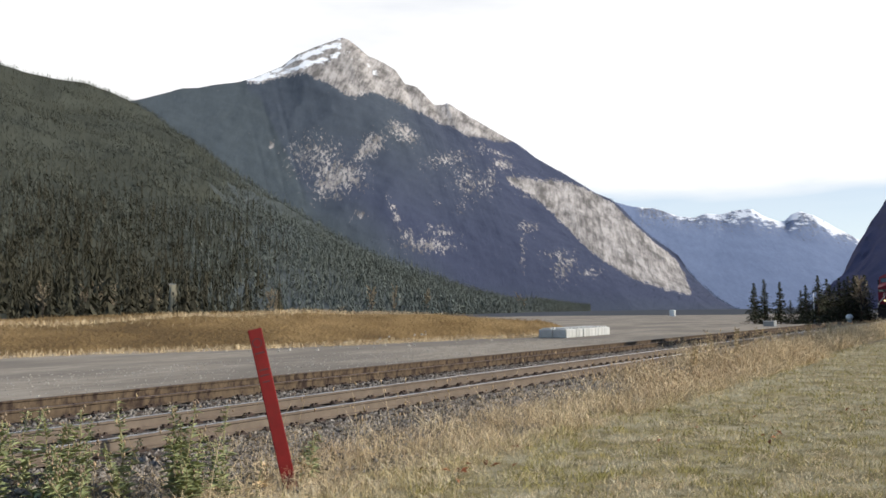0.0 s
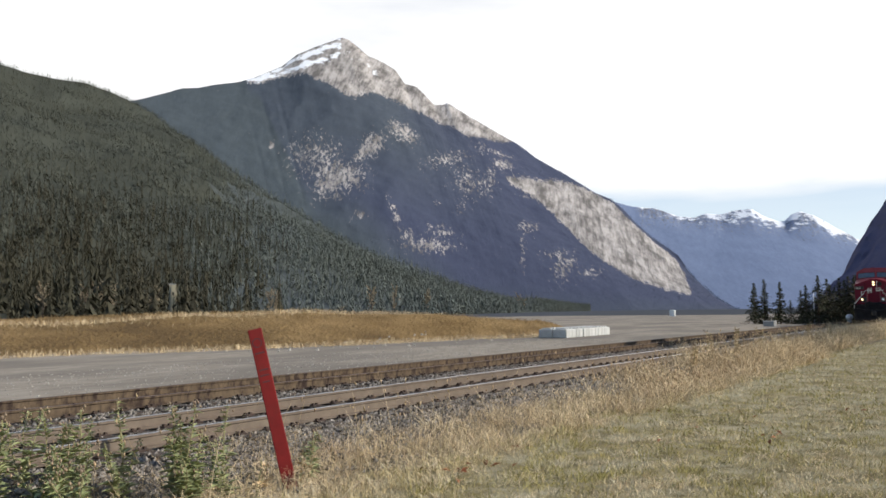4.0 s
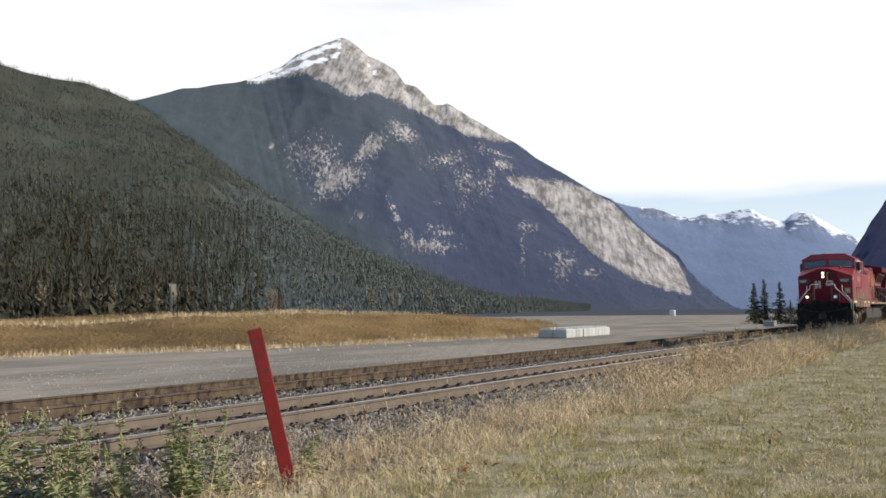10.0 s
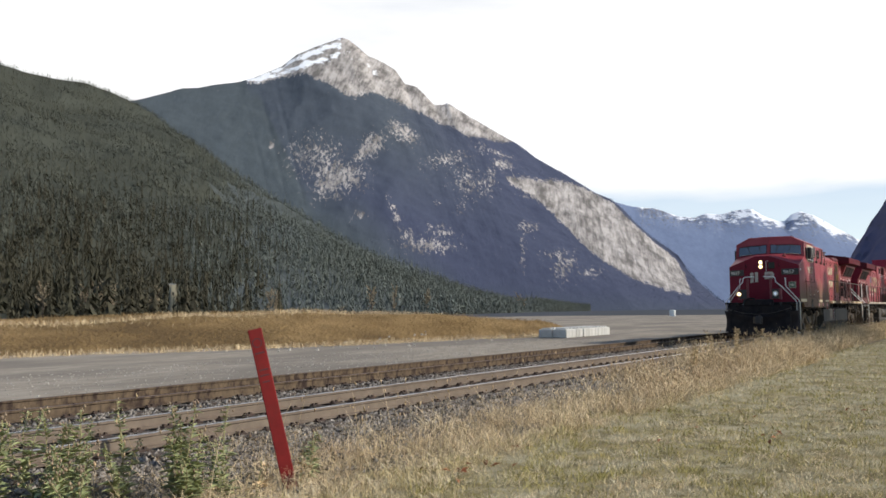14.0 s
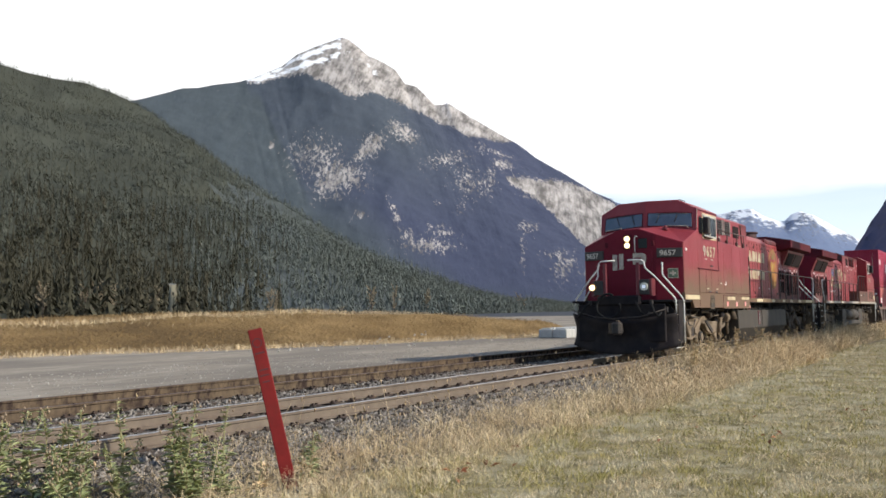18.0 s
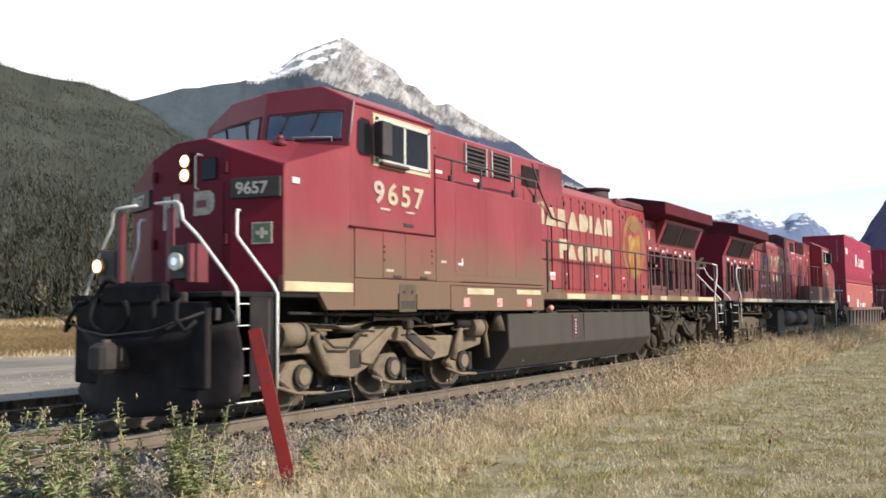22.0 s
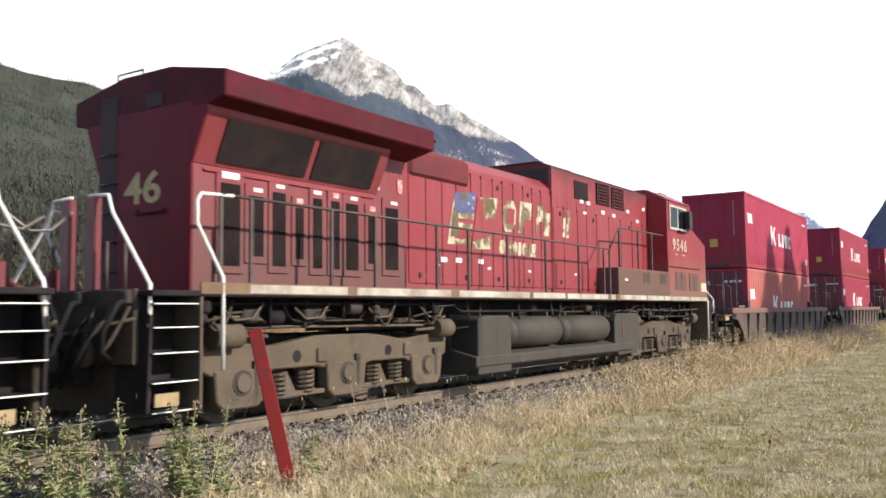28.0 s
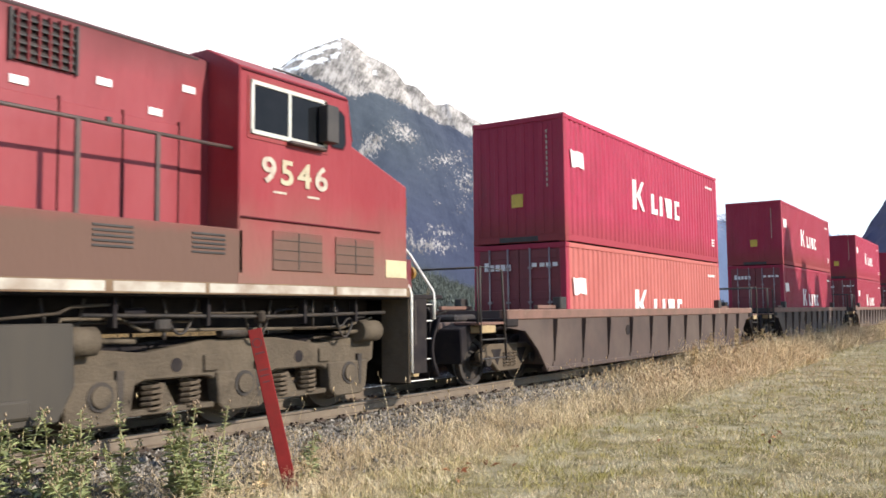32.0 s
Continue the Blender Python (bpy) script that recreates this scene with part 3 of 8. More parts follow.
OUTCROPS += ((0.621, 0.609, 0.013, 0.03, -0.74, 0.5), (0.597, 0.728, 0.011, 0.074, -0.96, 0.42), (0.649, 0.775, 0.019, 0.064, -0.73, 0.48), (0.685, 0.787, 0.016, 0.027, -0.67, 0.45), (0.652, 0.704, 0.025, 0.038, -0.9, 0.4), (0.525, 0.592, 0.007, 0.023, -0.7, 0.45), (0.489, 0.604, 0.006, 0.012, -0.7, 0.45), (0.647, 0.379, 0.011, 0.039, -0.76, 0.5))


def main_rock(a, t, v):
    r = 0.0
    if 0.262 < a < 0.66:
        c = steps(a, CREST_ROCK)
        r = 0.9 if t < c else max(0.0, 0.9 - (t - c) * 22)
    if 0.62 < a < 0.93:
        top, low = steps(a, CLIFF_TOP), steps(a, CLIFF_LOW)
        r = max(r, min(0.88, 0.55 + 14 * min(t - top, low - t, 5 * (steps(t, CLIFF_END) - a))))
    for p, q, sa, st, k, bare in OUTCROPS:
        u, w = (a - p) / sa, (t - q) / st
        if abs(u) < 3 and abs(w) < 3:
            d = (u * u - 2 * k * u * w + w * w) / (1 - k * k)
            r = max(r, (bare + (0.10 if a < 0.48 and t < 0.65 else 0.02)) * math.exp(-0.32 * d))
    return max(0.0, r)


def main_snow(a, t, v):
    if t > 0.2 or not 0.262 < a < 0.66:
        return 0.0
    if a < 0.45:
        edge = steps(a, SNOW_EDGE)
        return max(0.0, 0.60 - min(abs(t - edge), abs(t - 0.3 * edge)) * 9) if a < 0.400 else max(0.0, 0.46 - abs(t - 0.07) * 3)
    return max(0.0, 0.36 - t * 1.5)


# greener tone mask; the bluer rest carries painted haze and lower-slope shade
def main_green(a, t, v):
    if a < 0.262:
        return 1.0
    upper = 0.7 * max(0.0, min(1.0, (0.62 - a) * 6)) * max(0.0, min(1.0, (0.72 - t) * 3))
    return max(upper, min(1.0, 0.6 + (t - steps(a, GREEN_EDGE)) * 3.5))


# both forest colours are blued for haze, the navy one also for shade
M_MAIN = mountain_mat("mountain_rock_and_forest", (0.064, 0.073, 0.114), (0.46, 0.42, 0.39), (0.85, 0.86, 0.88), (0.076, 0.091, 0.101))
mountain_main = SLOPE_B.mesh("main_mountain", M_MAIN, main_rock, main_snow, green_tone=main_green)
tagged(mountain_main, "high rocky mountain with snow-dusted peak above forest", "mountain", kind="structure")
forest("mountain_forest", ragged(SLOPE_B, 16000, 9, 6, 0.0, 1.0, 4, 1.3, lambda a, t: 0.0 if a < 0.66 and t < 0.25 and main_rock(a, t, None) > 0.2 else 1.0 if main_rock(a, t, None) < 0.25 else 0.10, slim=0.2), M_NEEDLE_HIGH, "haze-blue conifer forest on the main mountain")

far_ridge = [(4250, 2007, 655), (4354, 1770, 593), (4392, 1672, 561), (4433, 1560, 547), (4469, 1450, 500), (4494, 1372, 490), (4513, 1311, 509), (4532, 1243, 499), (4550, 1174, 517), (4571, 1092, 522), (4583, 1039, 483), (4600, 966, 450), (4605, 939, 449), (4612, 906, 482), (4620, 864, 497), (4630, 802, 473), (4639, 751, 439), (4647, 701, 402), (4656, 639, 364), (4660, 607, 340), (4682, 408, 286), (4690, 200, 260)]
far_foot = [(3500, 1500, -8), (3600, 1000, -8), (3700, 600, -8), (3800, 200, -8)]
SLOPE_C = Slope(far_ridge, far_foot, 220, 60, 9, 1.0, 1.3, 900, 1.5, 1.0)
# aerial haze is put into the far range's base colours
M_FARM = mountain_mat("far_haze_blue_mountain", (0.190, 0.235, 0.345), (0.36, 0.37, 0.42), (0.80, 0.82, 0.86))
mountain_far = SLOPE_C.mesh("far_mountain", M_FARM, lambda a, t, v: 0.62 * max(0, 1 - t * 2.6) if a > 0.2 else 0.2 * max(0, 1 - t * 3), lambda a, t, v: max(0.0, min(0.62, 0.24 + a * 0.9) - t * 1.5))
tagged(mountain_far, "distant mountain range tinted haze blue, with snow on its crest", "mountain", kind="structure")

side_ridge = [(1560, -250, 420), (1500, -29, 353), (1449, 58, 288), (1415, 118, 205), (1393, 141, 162), (1391, 160, 134), (1369, 177, 98), (1336, 193, 54), (1302, 215, 21), (1277, 241, -1)]
side_foot = [(1000, -300, -3), (1050, -100, -3), (1100, 20, -3), (1150, 100, -3), (1200, 180, -3), (1250, 235, -3)]
SLOPE_D = Slope(side_ridge, side_foot, 120, 60, 30, 0.9, 5.5, 200, 1.5)
mountain_side = SLOPE_D.mesh("dark_cliff_mountain", mountain_mat("dark_cliff", (0.150, 0.135, 0.200), (0.28, 0.25, 0.30)), lambda a, t, v: 0.42 * max(0, 1 - t * 1.6))
tagged(mountain_side, "steep dark cliff mountain across the valley", "mountain", kind="structure")

# ---- train materials ----
def dusty_paint(name, col, dust, z0, z1, rough=0.45, faded=None, soot=None, amount=0.9, bump=0.05):
    """Paint with faded patches, streaks and a coat of road dust that thins out with height between z0 and z1."""
    m = mat(name, col, faded or tuple(min(1.0, c * 1.12 + 0.012) for c in col), rough=rough, scale=0.9, dirt=soot, dirt_scale=0.7, dirt_lo=0.52, dirt_hi=0.8, spec=0.3, bump=bump, bscale=6, stretch=(1.2, 1.2, 0.5))
    n, l = m.node_tree.nodes, m.node_tree.links
    b = n["Principled BSDF"]
    src = b.inputs["Base Color"].links[0].from_socket
    tc = n.new("ShaderNodeTexCoord")
    sep = n.new("ShaderNodeSeparateXYZ")
    l.new(tc.outputs["Object"], sep.inputs[0])
    nz = n.new("ShaderNodeTexNoise")
    nz.inputs["Scale"].default_value = 1.3
    nz.inputs["Detail"].default_value = 7
    l.new(tc.outputs["Object"], nz.inputs["Vector"])
    mul = n.new("ShaderNodeMath")
    mul.operation = "MULTIPLY_ADD"
    l.new(nz.outputs["Fac"], mul.inputs[0])
    mul.inputs[1].default_value = -(z1 - z0) * 0.9
    l.new(sep.outputs["Z"], mul.inputs[2])
    r = n.new("ShaderNodeMapRange")
    r.inputs["From Min"].default_value, r.inputs["From Max"].default_value = z0 - 0.45 * (z1 - z0), z1 - 0.45 * (z1 - z0)
    r.inputs["To Min"].default_value, r.inputs["To Max"].default_value = amount, 0.0
    l.new(mul.outputs[0], r.inputs["Value"])
    x = n.new("ShaderNodeMix")
    x.data_type = "RGBA"
    l.new(r.outputs[0], x.inputs[0])
    l.new(src, x.inputs[6])
    x.inputs[7].default_value = (*dust, 1)
    l.new(x.outputs[2], b.inputs["Base Color"])
    ro = n.new("ShaderNodeMapRange")
    ro.inputs["To Min"].default_value, ro.inputs["To Max"].default_value = rough, 0.9
    l.new(r.outputs[0], ro.inputs["Value"])
    l.new(ro.outputs[0], b.inputs["Roughness"])
    return m


DUST = (0.15, 0.105, 0.065)
M_LEAD = dusty_paint("faded_red_paint_dusty", (0.235, 0.030, 0.038), DUST, 2.0, 2.95, soot=(0.18, 0.032, 0.035))
M_LEADHOOD = dusty_paint("faded_red_hood_paint", (0.24, 0.030, 0.034), DUST, 1.5, 1.95, soot=(0.14, 0.028, 0.028), faded=(0.31, 0.055, 0.055))
M_TRAIL = dusty_paint("bright_red_paint", (0.232, 0.032, 0.038), DUST, 1.6, 1.95, soot=(0.20, 0.02, 0.025))
M_TRAILCAB = dusty_paint("bright_red_cab_paint_dusty", (0.24, 0.025, 0.031), (0.17, 0.115, 0.082), 1.9, 3.1, soot=(0.20, 0.02, 0.025), amount=0.75)
M_TRAILDUST = dusty_paint("brown_dusty_red_panel", (0.22, 0.03, 0.03), (0.115, 0.075, 0.055), 2.35, 2.7)
M_SOOTED = dusty_paint("soot_streaked_red_paint", (0.235, 0.030, 0.038), (0.045, 0.020, 0.020), 4.85, 4.05, soot=(0.16, 0.03, 0.032))
M_SOOTED_BRIGHT = dusty_paint("soot_streaked_bright_red_paint", (0.232, 0.032, 0.038), (0.045, 0.020, 0.020), 4.95, 4.25, soot=(0.18, 0.025, 0.03), amount=0.8)
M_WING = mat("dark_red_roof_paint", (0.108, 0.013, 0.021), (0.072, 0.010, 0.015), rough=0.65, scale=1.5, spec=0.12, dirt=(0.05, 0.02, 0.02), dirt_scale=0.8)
M_REARHOOD = dusty_paint("dust_dulled_red_paint", (0.205, 0.035, 0.040), (0.125, 0.066, 0.056), 2.1, 3.6, soot=(0.14, 0.028, 0.03), amount=0.8)
M_SOOTRED = mat("sooty_red_paint", (0.06, 0.018, 0.020), (0.15, 0.027, 0.030), rough=0.7, scale=1.6)
M_DULLRED = mat("dull_heat_faded_red_paint", (0.175, 0.034, 0.036), (0.125, 0.028, 0.030), rough=0.7, scale=1.1, spec=0.15, dirt=(0.08, 0.03, 0.03), dirt_scale=0.9)
M_SEAM = mat("shaded_joint", (0.055, 0.010, 0.012), (0.035, 0.010, 0.010), rough=0.8, scale=3, spec=0.1)
M_OLIVE = mat("weathered_olive_paint", (0.165, 0.125, 0.072), (0.11, 0.082, 0.048), rough=0.75, scale=7, spec=0.12)
M_SOOT = mat("sooty_black_roof", (0.035, 0.022, 0.022), (0.07, 0.03, 0.03), rough=0.8, scale=1.2)
M_FRAME = mat("black_underframe", (0.014, 0.011, 0.013), (0.030, 0.024, 0.022), rough=0.8, scale=2.5, spec=0.15)
# clean red, darkened in its colour for the shaded end faces
M_NOSE = mat("clean_shade_dark_red_paint", (0.172, 0.014, 0.027), (0.140, 0.012, 0.023), rough=0.55, scale=1.4, spec=0.12, dirt=(0.11, 0.013, 0.021), dirt_scale=1.2)
# amber ring colour stands for the warm glow round a lit lamp
M_AMBER = mat("lamp_glow_amber", (0.34, 0.19, 0.04), (0.24, 0.12, 0.03), rough=0.45)
M_FADED = mat("faded_grey_lettering", (0.33, 0.25, 0.20), (0.55, 0.48, 0.38), rough=0.7, scale=9)
M_TRUCK = mat("dusty_truck_casting", (0.132, 0.099, 0.069), (0.098, 0.073, 0.052), rough=0.9, scale=2.2, spec=0.15, bump=0.2, bscale=30, dirt=(0.05, 0.037, 0.027), dirt_scale=1.6, dirt_lo=0.6, dirt_hi=0.78)
M_TRUCK_PALE = mat("pale_dusty_truck_casting", (0.235, 0.178, 0.124), (0.172, 0.129, 0.090), rough=0.9, scale=2.2, spec=0.1, bump=0.4, bscale=30, dirt=(0.06, 0.045, 0.033), dirt_scale=1.6, dirt_lo=0.62, dirt_hi=0.78)
M_TRUCK_DULL = mat("darker_dusty_truck_casting", (0.088, 0.066, 0.047), (0.06, 0.046, 0.034), rough=0.85, scale=2.2, spec=0.15, bump=0.4, bscale=30, dirt=(0.025, 0.019, 0.016), dirt_scale=1.6, dirt_lo=0.52, dirt_hi=0.72)
M_TRUCK_MID = mat("brown_grey_truck_casting", (0.118, 0.092, 0.066), (0.085, 0.066, 0.048), rough=0.88, scale=2.2, spec=0.12, bump=0.4, bscale=30, dirt=(0.03, 0.023, 0.018), dirt_scale=1.6, dirt_lo=0.55, dirt_hi=0.75)
M_SILL = mat("dusty_brown_sill", (0.20, 0.135, 0.082), (0.14, 0.085, 0.055), rough=0.85, scale=1.5, spec=0.15, dirt=(0.30, 0.22, 0.13), dirt_scale=1.1)
M_TRUCKDK = mat("greasy_dark_iron", (0.020, 0.015, 0.013), (0.050, 0.036, 0.026), rough=0.7, scale=4, bump=0.3, bscale=40)
M_TANK = mat("dusty_fuel_tank", (0.054, 0.042, 0.030), (0.040, 0.032, 0.024), rough=0.75, scale=0.8, dirt=(0.024, 0.02, 0.017), dirt_scale=1.0, dirt_lo=0.56, dirt_hi=0.7, stretch=(2.2, 1, 0.35))
M_WHEEL = mat("wheel_steel", (0.075, 0.055, 0.04), (0.11, 0.08, 0.055), rough=0.7, metal=0.3, scale=4)
M_CREAM = mat("cream_reflective_band", (0.62, 0.50, 0.30), (0.50, 0.40, 0.24), rough=0.6, scale=2, dirt=(0.30, 0.20, 0.13), dirt_scale=0.9)
M_PALE = mat("white_reflective_band", (0.52, 0.47, 0.40), (0.38, 0.33, 0.27), rough=0.55, scale=2, dirt=(0.24, 0.17, 0.12), dirt_scale=1.6, dirt_lo=0.46, dirt_hi=0.68)
M_LETTER = mat("worn_cream_lettering", (0.49, 0.43, 0.30), (0.38, 0.31, 0.21), rough=0.65, scale=5, spec=0.2, dirt=(0.40, 0.30, 0.19), dirt_scale=2.6, dirt_lo=0.50, dirt_hi=0.62)
M_GOLD = mat("gold_emblem_paint", (0.35, 0.19, 0.05), (0.28, 0.11, 0.04), rough=0.7, scale=3.2, spec=0.15, dirt=(0.36, 0.26, 0.08), dirt_scale=2.4, dirt_lo=0.52, dirt_hi=0.62)
M_OLDGOLD = mat("faded_gold_emblem_paint", (0.27, 0.165, 0.075), (0.25, 0.085, 0.05), rough=0.75, scale=1.8, spec=0.12, dirt=(0.19, 0.14, 0.06), dirt_scale=1.6, dirt_lo=0.5, dirt_hi=0.62)
M_PALEGOLD = mat("pale_gold_numeral", (0.52, 0.40, 0.18), (0.42, 0.30, 0.13), rough=0.6, scale=6, dirt=(0.20, 0.06, 0.05), dirt_scale=3, dirt_lo=0.6, dirt_hi=0.7)
M_WORNLET = mat("badly_worn_cream_lettering", (0.56, 0.49, 0.36), (0.44, 0.36, 0.24), rough=0.7, scale=5, spec=0.15, dirt=(0.17, 0.125, 0.072), dirt_scale=2.6, dirt_lo=0.48, dirt_hi=0.54)
M_NAVY = mat("navy_emblem_paint", (0.04, 0.06, 0.17), (0.10, 0.10, 0.2), rough=0.6, scale=4)
M_STICKER = mat("white_sticker", (0.78, 0.75, 0.72), (0.7, 0.6, 0.58), rough=0.5, scale=9)
M_REDSTICK = mat("red_reflector", (0.65, 0.10, 0.08), (0.75, 0.5, 0.45), rough=0.5, scale=14)
M_YELLOWST = mat("yellow_warning_label", (0.62, 0.40, 0.05), rough=0.5)
M_GREENST = mat("green_first_aid_sign", (0.10, 0.15, 0.09), rough=0.5)
M_GLASS = mat("dark_cab_glass", (0.008, 0.009, 0.010), (0.013, 0.013, 0.015), rough=0.08, spec=0.15)
# blue-grey base colour stands for sky mirrored in the panes
M_SHIELD = mat("sky_tinted_windshield", (0.075, 0.105, 0.135), (0.10, 0.125, 0.165), rough=0.04, spec=0.7)
M_SCREEN = mat("dark_radiator_screen", (0.018, 0.013, 0.013), (0.032, 0.022, 0.021), rough=0.85, scale=2, spec=0.1)
M_ALU = mat("aluminium_window_frame", (0.62, 0.58, 0.50), (0.5, 0.46, 0.40), rough=0.45, metal=0.3, scale=3)
M_BLACK = mat("black_iron", (0.022, 0.018, 0.017), (0.045, 0.035, 0.03), rough=0.6, scale=3)
M_HANDRAIL = mat("dark_handrail_paint", (0.055, 0.035, 0.032), (0.09, 0.055, 0.045), rough=0.6, scale=4)
M_GRAB = mat("white_grab_iron", (0.80, 0.77, 0.72), (0.66, 0.62, 0.55), rough=0.5, scale=5)
M_WOOD = mat("tan_step_riser", (0.42, 0.30, 0.15), (0.3, 0.21, 0.11), rough=0.8, scale=6)
M_REDPOST = mat("red_end_post", (0.17, 0.022, 0.028), (0.12, 0.018, 0.022), rough=0.5)
M_HOSE = mat("rubber_hose", (0.010, 0.010, 0.010), (0.02, 0.018, 0.018), rough=0.8, spec=0.15)
M_CHAIN = mat("steel_chain", (0.34, 0.29, 0.25), (0.25, 0.2, 0.17), rough=0.5, metal=0.5)
M_LAMP = glow("headlight_glow", (1.0, 0.76, 0.42), 2.6)
M_LAMPDIM = glow("ditch_light_glow_dim", (0.75, 0.82, 1.0), 0.5)


def bx(parent, name, material, x0, x1, y0, y1, z0, z1, bevel=0.012, label=""):
    bm = bmesh.new()
    box(bm, min(x0, x1), max(x0, x1), min(y0, y1), max(y0, y1), min(z0, z1), max(z0, z1), min(bevel, 0.3 * min(abs(x1 - x0), abs(y1 - y0), abs(z1 - z0))))
    return part(name, bm, material, parent, label)


def pr(parent, name, material, outline, axis, a, b, bevel=0.0, label=""):
    bm = bmesh.new()
    prism(bm, outline, axis, a, b, bevel)
    return part(name, bm, material, parent, label)


def tube(parent, name, material, pts, r, sides=7, label=""):
    bm = bmesh.new()
    pipe(bm, pts, r, sides)
    return part(name, bm, material, parent, label, smooth=True)


def cyl(parent, name, material, p, q, r, sides=20, label="", r2=None):
    bm = bmesh.new()
    rod(bm, p, q, r, sides, r2)
    ob = part(name, bm, material, parent, label)
    for poly in ob.data.polygons:
        poly.use_smooth = len(poly.vertices) == 4
    return ob


def loft(parent, name, material, rings, label=""):
    """A closed skin through rings of equal count."""
    bm = bmesh.new()
    vs = [[bm.verts.new(p) for p in ring] for ring in rings]
    k = len(vs[0])
    fs = [bm.faces.new((a[i], a[(i + 1) % k], b[(i + 1) % k], b[i])) for a, b in zip(vs, vs[1:]) for i in range(k)]
    fs += [bm.faces.new(vs[0]), bm.faces.new(vs[-1])]
    bmesh.ops.recalc_face_normals(bm, faces=fs)
    bmesh.ops.bevel(bm, geom=list(bm.edges), offset=0.018, segments=1, affect="EDGES", profile=0.5)
    return part(name, bm, material, parent, label)


def lettering(parent, name, txt, size, material, m, width=1.0):
    cu = bpy.data.curves.new(name, "FONT")
    cu.body, cu.size, cu.extrude, cu.offset = txt, size, 0.003, size * 0.022
    tmp = new(name, cu)
    me = bpy.data.meshes.new_from_object(tmp.evaluated_get(bpy.context.evaluated_depsgraph_get()))
    bpy.data.objects.remove(tmp)
    me.materials.append(material)
    ob = new(name, me)
    ob.parent = parent
    ob.matrix_basis = m @ Matrix.Diagonal((width, 1, 1, 1))
    return ob


def louvres(parent, name, material, x0, x1, y, s, z0, z1, n, frame_mat=None):
    """A framed opening with a dark back and tilted slats, on a side wall facing s along y."""
    g = bx(parent, name, M_SCREEN, x0, x1, y - 0.005, y + s * 0.012, z0, z1)
    for i in range(n):
        z = z0 + (z1 - z0) * (i + 0.5) / n
        bm = bmesh.new()
        h = (z1 - z0) / n
        prism(bm, [(y + s * 0.012, z - h * 0.1), (y + s * 0.045, z - h * 0.45), (y + s * 0.045, z - h * 0.32), (y + s * 0.012, z + h * 0.15)], "x", x0 + 0.015, x1 - 0.015)
        part("slat", bm, material, g)
    for a, b in ((x0 - 0.03, x0), (x1, x1 + 0.03)):
        bx(g, "frame_bar", frame_mat or material, a, b, y, y + s * 0.05, z0 - 0.02, z1 + 0.02, 0.005)
    return g


def wheelset(parent, x, r, material=M_WHEEL):
    """Two flanged wheels on an axle, turning about its own centre."""
    bm = bmesh.new()
    for s in (-1, 1):
        y = s * 0.70
        prof = [(0.10, -0.06), (0.16, -0.09), (0.20, -0.03), (r * 0.78, -0.01), (r * 0.80, -0.05), (r, -0.055), (r, 0.06), (r + 0.028, 0.075), (r + 0.028, 0.10)]
        rings = []
        for q, off in prof:
            rings.append([bm.verts.new((q * math.cos(a), y - s * off, q * math.sin(a))) for a in (2 * math.pi * i / 28 for i in range(28))])
        for a, b in zip(rings, rings[1:]):
            for i in range(28):
                bm.faces.new((a[i], a[(i + 1) % 28], b[(i + 1) % 28], b[i]))
        bm.faces.new(rings[0])
        bm.faces.new(rings[-1])
    bmesh.ops.recalc_face_normals(bm, faces=list(bm.faces))
    rod(bm, (0, -0.95, 0), (0, 0.95, 0), 0.085, 12)
    for s in (-1, 1):
        for k in range(3):
            a = k * 2.094
            rod(bm, (0.05 * math.cos(a), s * 0.95, 0.05 * math.sin(a)), (0.05 * math.cos(a), s * 0.97, 0.05 * math.sin(a)), 0.018, 6)
    ob = part("wheelset", bm, material, parent, "steel wheels on an axle")
    ob.location = (x, 0, r)
    SPINNERS.append((ob, x, r))
    return ob


SPINNERS = []


def coil(parent, x, y, z0, z1, r):
    bm = bmesh.new()
    pts = [(x + r * math.cos(a * 0.9), y + r * math.sin(a * 0.9), z0 + (z1 - z0) * a / 35.0) for a in range(36)]
    pipe(bm, pts, 0.022, 5)
    return part("coil_spring", bm, M_TRUCK, parent)


